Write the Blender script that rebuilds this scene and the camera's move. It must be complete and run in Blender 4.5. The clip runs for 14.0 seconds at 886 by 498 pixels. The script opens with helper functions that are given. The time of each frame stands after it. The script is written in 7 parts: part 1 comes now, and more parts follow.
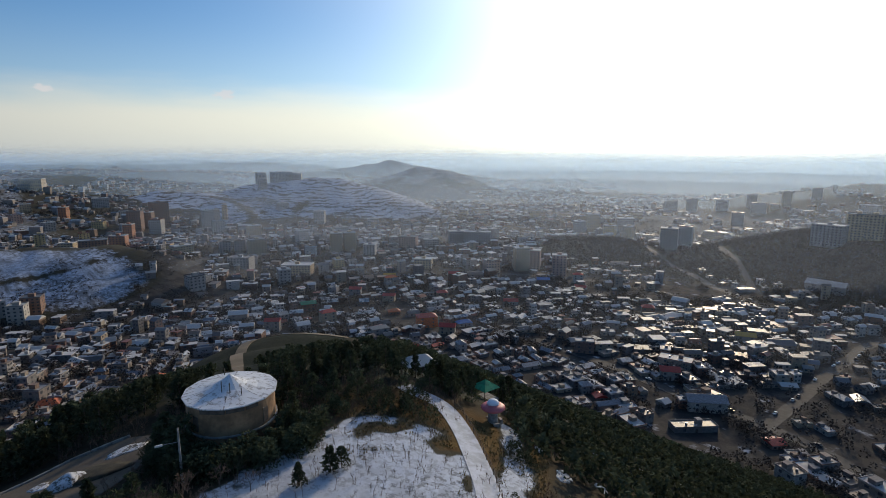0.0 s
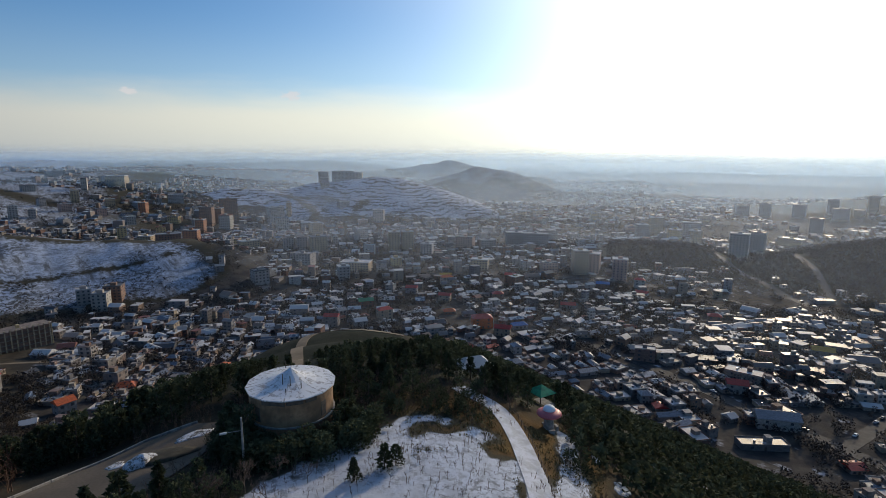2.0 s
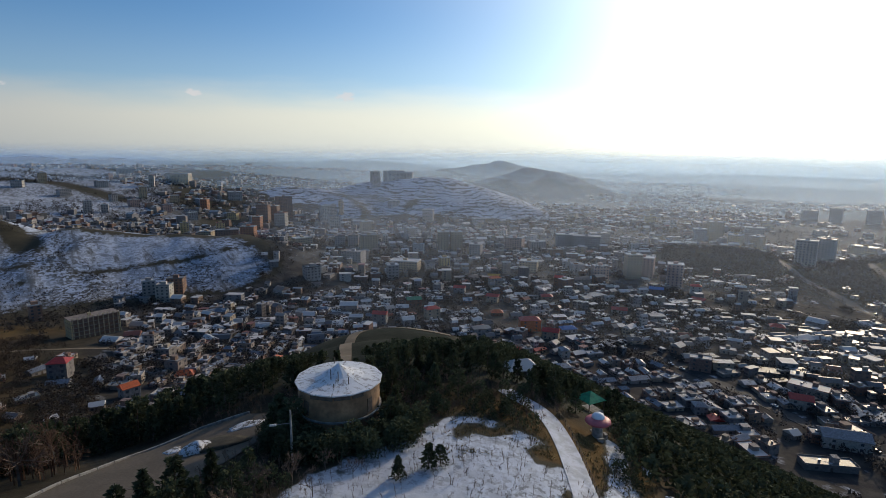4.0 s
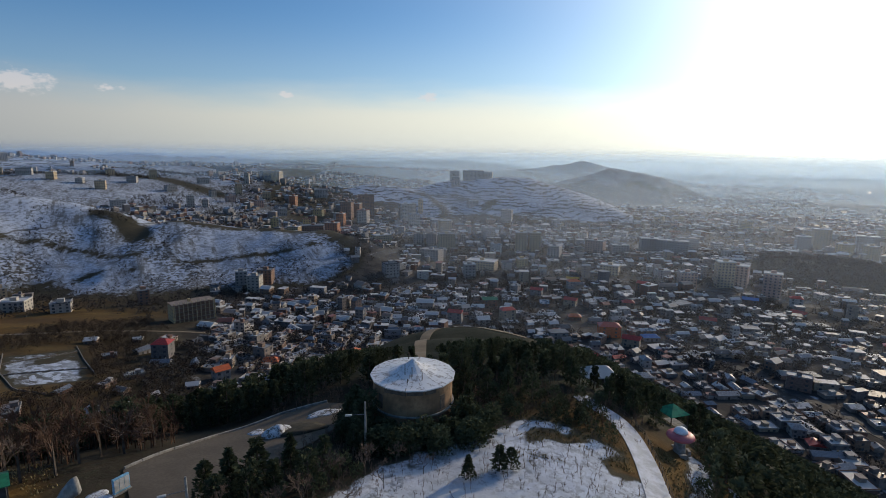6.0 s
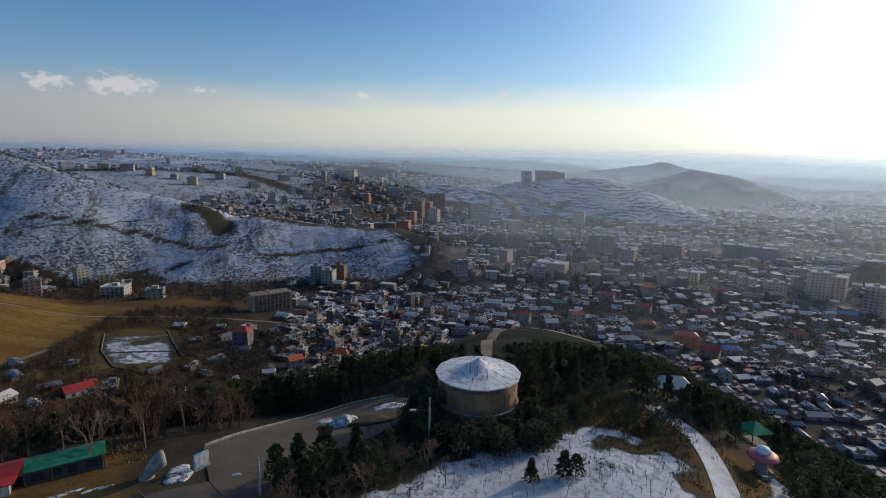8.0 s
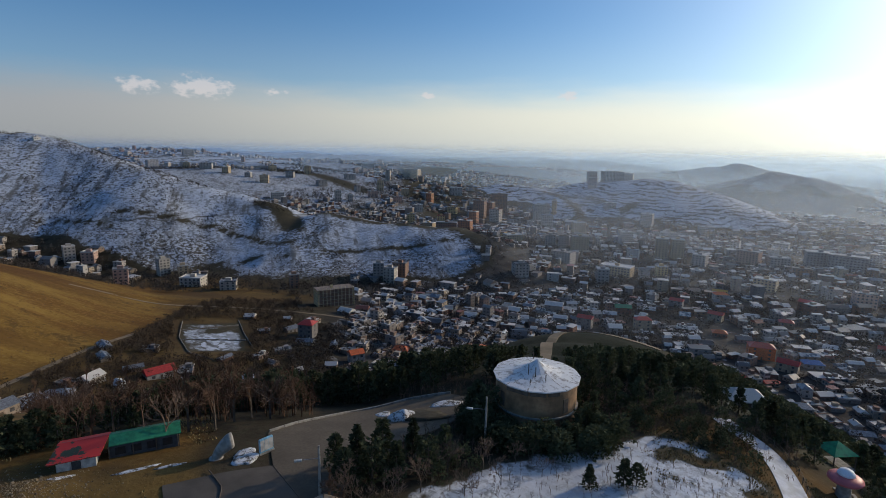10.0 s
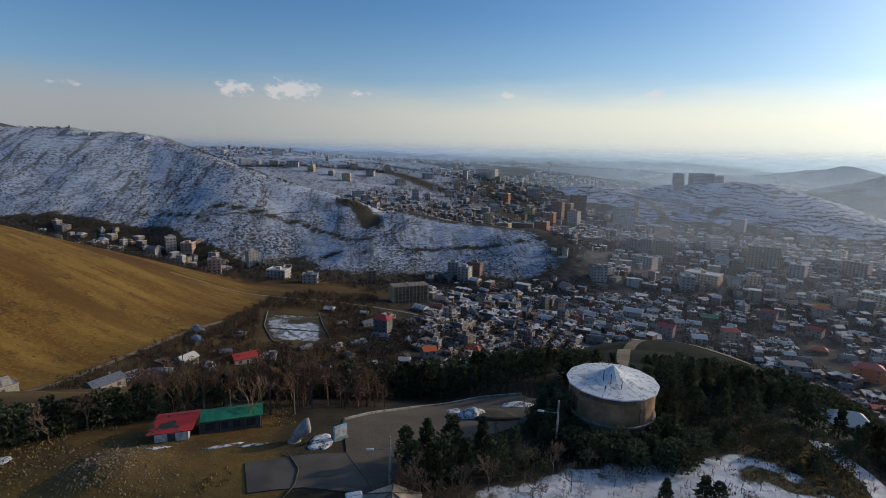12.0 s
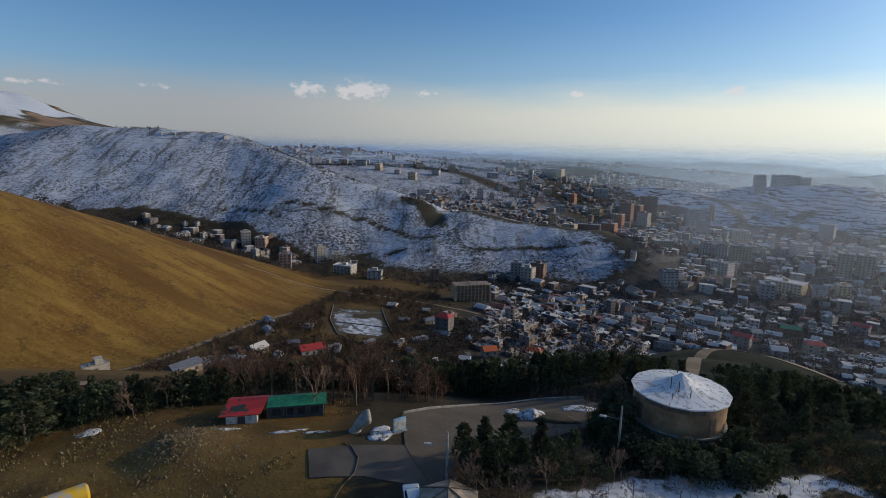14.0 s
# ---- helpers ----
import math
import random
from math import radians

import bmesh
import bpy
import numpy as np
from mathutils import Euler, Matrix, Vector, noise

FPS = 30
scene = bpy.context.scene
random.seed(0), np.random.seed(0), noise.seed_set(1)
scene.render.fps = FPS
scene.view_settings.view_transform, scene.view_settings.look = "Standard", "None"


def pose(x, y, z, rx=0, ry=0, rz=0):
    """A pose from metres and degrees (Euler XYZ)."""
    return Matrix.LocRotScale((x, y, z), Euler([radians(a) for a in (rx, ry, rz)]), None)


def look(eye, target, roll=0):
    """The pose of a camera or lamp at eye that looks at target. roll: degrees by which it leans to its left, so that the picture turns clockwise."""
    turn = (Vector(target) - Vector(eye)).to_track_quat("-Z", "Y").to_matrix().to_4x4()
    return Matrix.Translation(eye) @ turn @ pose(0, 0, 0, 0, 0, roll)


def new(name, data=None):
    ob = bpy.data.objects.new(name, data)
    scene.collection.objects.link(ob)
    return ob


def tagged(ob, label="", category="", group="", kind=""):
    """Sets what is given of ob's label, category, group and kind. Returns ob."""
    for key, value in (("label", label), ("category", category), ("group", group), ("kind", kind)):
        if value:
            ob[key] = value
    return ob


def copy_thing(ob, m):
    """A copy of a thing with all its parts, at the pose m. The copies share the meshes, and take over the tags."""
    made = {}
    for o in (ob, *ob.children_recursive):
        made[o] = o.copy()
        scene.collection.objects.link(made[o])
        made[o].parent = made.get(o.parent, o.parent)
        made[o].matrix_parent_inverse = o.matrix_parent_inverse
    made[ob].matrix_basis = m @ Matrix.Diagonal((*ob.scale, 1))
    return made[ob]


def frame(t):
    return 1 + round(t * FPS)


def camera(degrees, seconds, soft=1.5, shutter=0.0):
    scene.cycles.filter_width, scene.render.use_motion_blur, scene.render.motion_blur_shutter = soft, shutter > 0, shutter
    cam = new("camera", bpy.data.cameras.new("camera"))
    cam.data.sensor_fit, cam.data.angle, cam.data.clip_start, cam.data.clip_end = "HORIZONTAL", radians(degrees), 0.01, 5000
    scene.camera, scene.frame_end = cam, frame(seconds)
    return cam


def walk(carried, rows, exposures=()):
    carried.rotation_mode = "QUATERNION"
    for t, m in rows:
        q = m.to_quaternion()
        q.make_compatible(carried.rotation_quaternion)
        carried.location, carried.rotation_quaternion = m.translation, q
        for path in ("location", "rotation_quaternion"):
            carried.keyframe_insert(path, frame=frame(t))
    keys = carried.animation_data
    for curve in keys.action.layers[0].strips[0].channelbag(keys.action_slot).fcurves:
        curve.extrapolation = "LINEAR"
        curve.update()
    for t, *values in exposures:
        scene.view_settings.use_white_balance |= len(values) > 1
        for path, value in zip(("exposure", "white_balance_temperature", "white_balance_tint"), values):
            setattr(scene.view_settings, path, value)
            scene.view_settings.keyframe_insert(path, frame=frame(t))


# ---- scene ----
cam = camera(78.78, 14.0, soft=0.85)
EYE, TILT, EXPO = 150.0, 0.5, 0.0
# seconds; metres from the first eye; turn about x, y and z
ROWS = [
    (0, 0.014, 0.024, -0.024, 79.200, 0.000, 0.000),
    (0.5, -0.083, 0.134, 0.004, 79.220, -0.024, 1.588),
    (1, -0.164, 0.255, 0.017, 79.247, -0.071, 3.234),
    (1.5, -0.231, 0.382, 0.017, 79.221, -0.122, 4.851),
    (2, -0.286, 0.513, 0.005, 79.210, -0.205, 6.138),
    (2.5, -0.330, 0.644, -0.016, 79.233, -0.297, 7.282),
    (5, -0.425, 1.222, -0.216, 79.172, -0.487, 14.995),
    (5.5, -0.426, 1.310, -0.267, 79.156, -0.514, 17.147),
    (6, -0.424, 1.386, -0.318, 79.133, -0.563, 19.804),
    (6.5, -0.418, 1.450, -0.371, 79.098, -0.612, 22.244),
    (7, -0.410, 1.501, -0.423, 79.073, -0.631, 24.370),
    (9.5, -0.350, 1.592, -0.682, 78.952, -0.854, 31.731),
    (10, -0.336, 1.586, -0.734, 78.926, -0.817, 33.922),
    (10.5, -0.322, 1.575, -0.786, 78.894, -0.857, 35.888),
    (11, -0.307, 1.563, -0.839, 78.866, -0.919, 38.318),
    (11.5, -0.292, 1.552, -0.895, 78.856, -0.944, 40.242),
    (12, -0.276, 1.546, -0.953, 78.814, -0.934, 42.052),
    (12.5, -0.258, 1.547, -1.015, 78.759, -0.937, 43.757),
    (13, -0.240, 1.561, -1.083, 78.737, -0.941, 45.545),
    (13.5, -0.219, 1.590, -1.157, 78.705, -0.987, 47.193),
    (14, -0.196, 1.639, -1.239, 78.647, -0.945, 48.887),
]
walk(cam, [(t, pose(0, 0, EYE, TILT, 0, 0) @ pose(*row)) for t, *row in ROWS], exposures=[(0.0, EXPO), (14.0, EXPO)])

# ---------------------------------------------------------------- world, sun
SUN_AZ, SUN_EL = 27.0, 19.0


def polar(az, d, z=None):
    """Plan place from degrees right of the first view and metres."""
    a = radians(az)
    return (d * math.sin(a), d * math.cos(a)) if z is None else (d * math.sin(a), d * math.cos(a), z)


def direction(az, el):
    a, e = radians(az), radians(el)
    return Vector((math.sin(a) * math.cos(e), math.cos(a) * math.cos(e), math.sin(e)))


class Nodes:
    """Short hand for node trees."""

    def __init__(self, tree):
        self.tree = tree

    def add(self, kind, **values):
        n = self.tree.nodes.new(kind)
        for key, value in values.items():
            if key.startswith("in_"):
                continue
            setattr(n, key, value)
        return n

    def put(self, socket, value):
        if hasattr(value, "is_linked") or hasattr(value, "links"):
            self.tree.links.new(value, socket)
        else:
            socket.default_value = value

    def math(self, op, a, b=0.0, clamp=False):
        n = self.add("ShaderNodeMath", operation=op, use_clamp=clamp)
        self.put(n.inputs[0], a), self.put(n.inputs[1], b)
        return n.outputs[0]

    def vmath(self, op, a, b=(0, 0, 0), out=0):
        n = self.add("ShaderNodeVectorMath", operation=op)
        self.put(n.inputs[0], a)
        if op == "SCALE":
            self.put(n.inputs["Scale"], b)
        elif op not in ("LENGTH", "NORMALIZE"):
            self.put(n.inputs[1], b)
        return n.outputs[out]

    def mix(self, fac, a, b):
        n = self.add("ShaderNodeMix", data_type="RGBA")
        self.put(n.inputs[0], fac), self.put(n.inputs[6], a), self.put(n.inputs[7], b)
        return n.outputs[2]

    def noise(self, vector, scale, detail=4.0, rough=0.55):
        n = self.add("ShaderNodeTexNoise")
        self.put(n.inputs["Vector"], vector)
        n.inputs["Scale"].default_value, n.inputs["Detail"].default_value, n.inputs["Roughness"].default_value = scale, detail, rough
        return n.outputs["Fac"]

    def ramp(self, fac, stops, ease="LINEAR"):
        n = self.add("ShaderNodeValToRGB")
        n.color_ramp.interpolation = ease
        els = n.color_ramp.elements
        while len(els) < len(stops):
            els.new(0.5)
        for e, (p, c) in zip(els, stops):
            e.position, e.color = p, (*c, 1) if len(c) == 3 else c
        self.put(n.inputs[0], fac)
        return n.outputs[0]

    def range(self, value, a, b, c=0.0, d=1.0, smooth=True):
        n = self.add("ShaderNodeMapRange", interpolation_type="SMOOTHSTEP" if smooth else "LINEAR")
        for i, v in enumerate((value, a, b, c, d)):
            self.put(n.inputs[i], v)
        return n.outputs[0]


def build_world():
    world = bpy.data.worlds.new("winter_sky")
    scene.world = world
    world.use_nodes = True
    tree = world.node_tree
    tree.nodes.clear()
    n = Nodes(tree)
    sky = n.add("ShaderNodeTexSky", sky_type="NISHITA", sun_disc=False, sun_elevation=radians(SUN_EL), sun_rotation=radians(SUN_AZ),
                altitude=1200.0, air_density=1.0, dust_density=1.2, ozone_density=1.5)
    way = n.add("ShaderNodeTexCoord").outputs["Generated"]
    sep = n.add("ShaderNodeSeparateXYZ")
    n.put(sep.inputs[0], way)
    up = sep.outputs[2]
    # haze that thickens to the horizon, warmer to the sun's side
    s = direction(SUN_AZ, SUN_EL)
    near = n.vmath("DOT_PRODUCT", way, tuple(s), out=1)
    flat = n.range(near, -0.2, 0.95)
    wisp = n.noise(n.vmath("MULTIPLY", way, (3.0, 3.0, 16.0)), 1.6, 5)
    level = n.math("ADD", up, n.math("MULTIPLY", n.math("SUBTRACT", wisp, 0.5), 0.05))
    band = n.math("ADD", n.range(level, 0.05, 0.125, 0.62, 0.0), n.range(up, 0.0, 0.24, 0.34, 0.0))
    tone = n.mix(flat, HAZE_FAR, HAZE_SUN)
    low = n.range(up, -0.03, 0.06)
    tone = n.mix(low, n.mix(flat, HAZE_LOW, HAZE_LOW_SUN), tone)
    blue = n.vmath("MULTIPLY", sky.outputs[0], SKY_TINT)
    colour = n.mix(n.math("MULTIPLY", band, 0.93), blue, tone)
    # glow of the hazy air round the sun
    glow = n.math("POWER", n.math("MAXIMUM", near, 0.0), 14.0)
    wide = n.math("POWER", n.math("MAXIMUM", near, 0.0), 5.0)
    colour = n.vmath("ADD", colour, n.vmath("SCALE", GLOW, glow))
    colour = n.vmath("ADD", colour, n.vmath("SCALE", GLOW_WIDE, wide))
    # small fair-weather clouds
    puff = n.noise(n.vmath("MULTIPLY", way, (1.0, 1.0, 1.8)), 42.0, 5, 0.6)
    total = None
    for az, el, wide_, high, thick in CLOUDS:
        c = direction(az, el)
        a = radians(az)
        rel = n.vmath("SUBTRACT", way, tuple(c))
        turn = n.add("ShaderNodeVectorRotate", rotation_type="Z_AXIS")
        n.put(turn.inputs["Vector"], rel)
        turn.inputs["Angle"].default_value = a
        sc = n.vmath("MULTIPLY", turn.outputs[0], (1 / radians(wide_), 1.0, 1 / radians(high)))
        d = n.vmath("LENGTH", sc, out=1)
        m = n.math("SUBTRACT", thick, d)
        total = m if total is None else n.math("MAXIMUM", total, m)
    mask = n.range(n.math("ADD", total, n.math("MULTIPLY", n.math("SUBTRACT", puff, 0.5), 2.2)), 0.25, 0.75)
    mask = n.math("MULTIPLY", mask, n.range(total, 0.0, 0.3))
    colour = n.mix(n.math("MULTIPLY", mask, 0.55), colour, CLOUD)
    bg = n.add("ShaderNodeBackground")
    n.put(bg.inputs[0], colour)
    bg.inputs[1].default_value = 0.1
    out = n.add("ShaderNodeOutputWorld")
    tree.links.new(bg.outputs[0], out.inputs[0])


SKY_TINT = (0.56, 0.86, 1.12)
HAZE_FAR, HAZE_SUN = (3.7, 3.6, 3.72, 1), (9.6, 9.2, 7.6, 1)
HAZE_LOW, HAZE_LOW_SUN = (3.1, 3.3, 3.6, 1), (7.0, 7.4, 7.4, 1)
GLOW, GLOW_WIDE = (14.0, 13.2, 11.0), (2.4, 2.3, 2.0)
CLOUD = (7.6, 7.0, 6.9, 1)
CLOUDS = [(-62.6, 5.0, 2.4, 1.0, 1.0), (-57.3, 5.2, 3.6, 1.3, 1.1), (-50.7, 5.0, 2.0, 0.6, 0.8), (-35.7, 5.2, 1.8, 0.6, 0.8), (-21.4, 5.3, 1.3, 0.7, 1.0), (-85.1, 4.3, 6.0, 0.9, 0.55), (-76.1, 4.5, 5.0, 0.9, 0.5)]
build_world()
sun_data = bpy.data.lights.new("sun", "SUN")
sun_data.energy, sun_data.angle, sun_data.color = 2.2, radians(2.5), (1.0, 0.80, 0.55)
sun = new("sun", sun_data)
sun.matrix_world = look(direction(SUN_AZ, SUN_EL) * 100, (0, 0, 0))

# ---------------------------------------------------------------- materials


def material(name, rough=0.8, metal=0.0):
    m = bpy.data.materials.new(name)
    m.use_nodes = True
    t = m.node_tree
    bsdf = t.nodes["Principled BSDF"]
    bsdf.inputs["Roughness"].default_value, bsdf.inputs["Metallic"].default_value = rough, metal
    return m, Nodes(t), bsdf


def where(n):
    return n.add("ShaderNodeNewGeometry").outputs["Position"]


def bumped(n, bsdf, height, strength=0.4, distance=0.1):
    b = n.add("ShaderNodeBump")
    b.inputs["Strength"].default_value, b.inputs["Distance"].default_value = strength, distance
    n.put(b.inputs["Height"], height)
    n.tree.links.new(b.outputs[0], bsdf.inputs["Normal"])


def plain(name, colour, rough=0.8, metal=0.0, vary=0.25, scale=1.5, stain=None, fine=12.0):
    """A worn surface: its colour, blotches at two scales, a little relief."""
    m, n, b = material(name, rough, metal)
    p = where(n)
    broad, grain = n.noise(p, scale), n.noise(p, fine, 3)
    dark = tuple(c * (1 - vary) for c in colour)
    light = tuple(min(1, c * (1 + vary)) for c in colour)
    c = n.mix(n.range(broad, 0.35, 0.65), (*dark, 1), (*light, 1))
    c = n.mix(n.math("MULTIPLY", n.range(grain, 0.45, 0.75), 0.4), c, (*(stain or dark), 1))
    n.put(b.inputs["Base Color"], c)
    n.put(b.inputs["Roughness"], n.range(grain, 0.3, 0.7, max(0.05, rough - 0.12), min(1, rough + 0.1)))
    bumped(n, b, grain, 0.3, 0.03)
    return m


def varied(name, colours, rough=0.85, by="object", vary=0.2, scale=0.8):
    """One paint or stone out of several for each object, or for each loose piece of a joined mesh."""
    m, n, b = material(name, rough)
    r = n.add("ShaderNodeObjectInfo").outputs["Random"] if by == "object" else n.add("ShaderNodeNewGeometry").outputs["Random Per Island"]
    k = len(colours)
    c = n.ramp(r, [(i / k, tuple(0.86 * v for v in col)) for i, col in enumerate(colours)], "CONSTANT")
    p = where(n)
    blot, grain = n.noise(p, scale), n.noise(p, 6.0, 3)
    v = n.math("ADD", n.range(blot, 0.3, 0.7, 1 - vary, 1 + vary), n.range(grain, 0.3, 0.7, -0.1, 0.1))
    n.put(b.inputs["Base Color"], n.vmath("SCALE", c, v))
    bumped(n, b, grain, 0.2, 0.03)
    return m


WALLS = [(0.33, 0.27, 0.23), (0.27, 0.24, 0.22), (0.44, 0.40, 0.36), (0.26, 0.15, 0.11), (0.31, 0.29, 0.28), (0.50, 0.47, 0.43),
         (0.31, 0.21, 0.15), (0.38, 0.31, 0.25), (0.22, 0.20, 0.19), (0.42, 0.34, 0.25), (0.25, 0.17, 0.14)]


def snow_patched(name, under, cover=0.5, by="object"):
    """A roof with snow lying on part of it."""
    m, n, b = material(name, 0.6)
    b.inputs["Specular IOR Level"].default_value = 0.18
    p = where(n)
    r = n.add("ShaderNodeObjectInfo").outputs["Random"] if by == "object" else n.add("ShaderNodeNewGeometry").outputs["Random Per Island"]
    k = len(under)
    base = n.ramp(n.math("FRACT", n.math("MULTIPLY", r, 7.3)), [(i / k, c) for i, c in enumerate(under)], "CONSTANT")
    lie = n.math("ADD", n.noise(p, 0.22, 5, 0.65), n.math("MULTIPLY", n.math("SUBTRACT", r, 0.5), 0.85))
    mask = n.range(lie, 0.62 - 0.35 * cover, 0.70 - 0.35 * cover)
    grain = n.noise(p, 5.0, 3)
    snow = n.mix(grain, (0.46, 0.44, 0.42, 1), (0.68, 0.65, 0.61, 1))
    n.put(b.inputs["Base Color"], n.mix(mask, n.vmath("SCALE", base, n.range(grain, 0.3, 0.7, 0.8, 1.2)), snow))
    n.put(b.inputs["Roughness"], n.range(mask, 0, 1, 0.45, 0.62))
    bumped(n, b, n.math("ADD", mask, n.math("MULTIPLY", grain, 0.3)), 0.4, 0.06)
    return m


def ground_material():
    m, n, b = material("hillside_ground", 0.95)
    b.inputs["Specular IOR Level"].default_value = 0.12
    p = where(n)

    def mask(name):
        a = n.add("ShaderNodeAttribute", attribute_name=name)
        return a.outputs["Fac"]
    sep = n.add("ShaderNodeSeparateXYZ")
    n.put(sep.inputs[0], p)
    z = sep.outputs[2]
    big, mid, fine = n.noise(p, 0.012, 5, 0.6), n.noise(p, 0.09, 5, 0.62), n.noise(p, 1.1, 4, 0.6)
    soil = n.mix(n.range(mid, 0.35, 0.65), (0.034, 0.027, 0.018, 1), (0.066, 0.052, 0.034, 1))
    soil = n.mix(n.math("MULTIPLY", n.range(fine, 0.45, 0.7), 0.5), soil, (0.045, 0.05, 0.028, 1))
    # city ground: asphalt, yards, leafless gardens
    town = n.mix(n.range(mid, 0.4, 0.6), (0.050, 0.046, 0.045, 1), (0.088, 0.079, 0.068, 1))
    town = n.mix(n.range(n.noise(p, 0.05, 5, 0.65), 0.60, 0.72), town, (0.5, 0.52, 0.56, 1))
    c = n.mix(mask("town"), soil, town)
    scrubby = n.mix(n.range(n.noise(p, 0.035, 6, 0.7), 0.4, 0.62), (0.016, 0.021, 0.013, 1), (0.038, 0.039, 0.026, 1))
    c = n.mix(mask("wood"), c, scrubby)
    # ochre grass slope, furrowed downhill
    slant = n.add("ShaderNodeCombineXYZ")
    n.put(slant.inputs[0], n.vmath("DOT_PRODUCT", p, (0.012, 0.008, 0.0), out=1)), n.put(slant.inputs[1], n.vmath("DOT_PRODUCT", p, (-0.036, 0.052, 0.0), out=1)), n.put(slant.inputs[2], n.math("MULTIPLY", mid, 0.5))
    rill = n.noise(slant.outputs[0], 1.0, 6, 0.68)
    ochre = n.mix(n.range(rill, 0.3, 0.7), (0.140, 0.078, 0.019, 1), (0.255, 0.155, 0.038, 1))
    ochre = n.mix(n.math("MULTIPLY", n.range(n.noise(n.vmath("SCALE", slant.outputs[0], 0.8), 1.0, 6, 0.65), 0.46, 0.60), 0.8), ochre, (0.125, 0.058, 0.016, 1))
    ochre = n.mix(n.math("MULTIPLY", n.range(n.noise(p, 0.055, 6, 0.7), 0.54, 0.64), 0.7), ochre, (0.075, 0.045, 0.018, 1))
    ochre = n.mix(n.math("MULTIPLY", n.range(n.noise(p, 0.30, 5, 0.75), 0.58, 0.64), 0.6), ochre, (0.070, 0.042, 0.018, 1))
    ochre = n.mix(n.math("MULTIPLY", n.range(n.noise(p, 0.55, 6, 0.8), 0.50, 0.60), 0.4), ochre, (0.33, 0.21, 0.065, 1))
    ochre = n.mix(n.math("MULTIPLY", n.range(fine, 0.55, 0.75), 0.5), ochre, (0.11, 0.072, 0.034, 1))
    # broad dark brown bands put the slope's form shading into the colour
    ochre = n.mix(n.math("MULTIPLY", n.range(n.noise(n.vmath("SCALE", slant.outputs[0], 0.33), 1.0, 3, 0.5), 0.48, 0.62), 0.75), ochre, (0.105, 0.052, 0.017, 1))
    c = n.mix(mask("ochre"), c, ochre)
    c = n.mix(mask("peak"), c, n.mix(n.range(n.noise(p, 0.004, 6, 0.65), 0.35, 0.65), (0.20, 0.135, 0.095, 1), (0.30, 0.215, 0.155, 1)))
    # snow with scrub, gullies running downhill and a few contour tracks
    down = n.vmath("DOT_PRODUCT", p, (0.755, -0.656, 0.0), out=1)
    across = n.vmath("DOT_PRODUCT", p, (0.656, 0.755, 0.0), out=1)
    axes = n.add("ShaderNodeCombineXYZ")
    n.put(axes.inputs[0], n.math("MULTIPLY", down, 0.018)), n.put(axes.inputs[1], n.math("MULTIPLY", across, 0.085)), n.put(axes.inputs[2], n.math("MULTIPLY", mid, 0.8))
    gully = n.noise(axes.outputs[0], 1.0, 7, 0.68)
    treads = n.add("ShaderNodeCombineXYZ")
    n.put(treads.inputs[0], n.math("MULTIPLY", across, 0.03)), n.put(treads.inputs[1], n.math("ADD", n.math("MULTIPLY", z, 0.46), n.math("MULTIPLY", big, 8.0))), n.put(treads.inputs[2], n.math("MULTIPLY", mid, 2.0))
    tread = n.noise(treads.outputs[0], 1.0, 5, 0.68)
    warp = n.math("ADD", z, n.math("MULTIPLY", big, 40.0))
    track = n.math("ABSOLUTE", n.math("SUBTRACT", n.math("FRACT", n.math("MULTIPLY", warp, 0.02)), 0.5))
    line = n.math("ABSOLUTE", n.math("SUBTRACT", n.math("FRACT", n.math("MULTIPLY", n.math("ADD", z, n.math("ADD", n.math("MULTIPLY", mid, 5.0), n.math("MULTIPLY", big, 34.0))), 0.17)), 0.5))
    ledge = n.math("MULTIPLY", n.range(n.math("ADD", line, n.math("MULTIPLY", n.math("SUBTRACT", n.noise(p, 0.3, 5, 0.75), 0.5), 0.9)), 0.10, 0.26, 1.0, 0.0), n.math("MULTIPLY", mask("terrace"), n.range(n.noise(p, 0.022, 5, 0.65), 0.36, 0.52, 0.3, 1.0)))
    patch = n.noise(p, 0.2, 6, 0.75)
    dots = n.noise(p, 0.26, 4, 0.62)
    dots = n.math("ADD", dots, n.range(z, 15, 80, 0.05, 0.0))
    bare = n.math("MAXIMUM", ledge, n.math("MULTIPLY", n.range(track, 0.008, 0.03, 1.0, 0.0), n.range(n.noise(p, 0.006, 3), 0.42, 0.6, 0.0, 0.85)))
    bare = n.math("MAXIMUM", bare, n.math("MULTIPLY", n.range(n.math("ADD", n.math("MULTIPLY", gully, 0.7), n.math("MULTIPLY", patch, 0.3)), 0.485, 0.60), n.math("SUBTRACT", 0.8, n.math("MULTIPLY", mask("terrace"), 0.7))))
    bare = n.math("MAXIMUM", bare, n.math("MULTIPLY", n.range(dots, 0.50, 0.59), n.math("MULTIPLY", n.range(big, 0.38, 0.62, 0.9, 0.3), n.math("SUBTRACT", 1.0, n.math("MULTIPLY", mask("terrace"), 0.3)))))
    bare = n.math("MAXIMUM", bare, n.math("MULTIPLY", n.range(n.math("ADD", n.math("MULTIPLY", tread, 0.75), n.math("MULTIPLY", patch, 0.25)), 0.50, 0.60), n.math("SUBTRACT", 0.6, n.math("MULTIPLY", mask("terrace"), 0.45))))
    bare = n.math("MULTIPLY", bare, n.range(n.vmath("LENGTH", n.vmath("MULTIPLY", p, (1, 1, 0)), out=1), 120, 250, 0.25, 1.0))
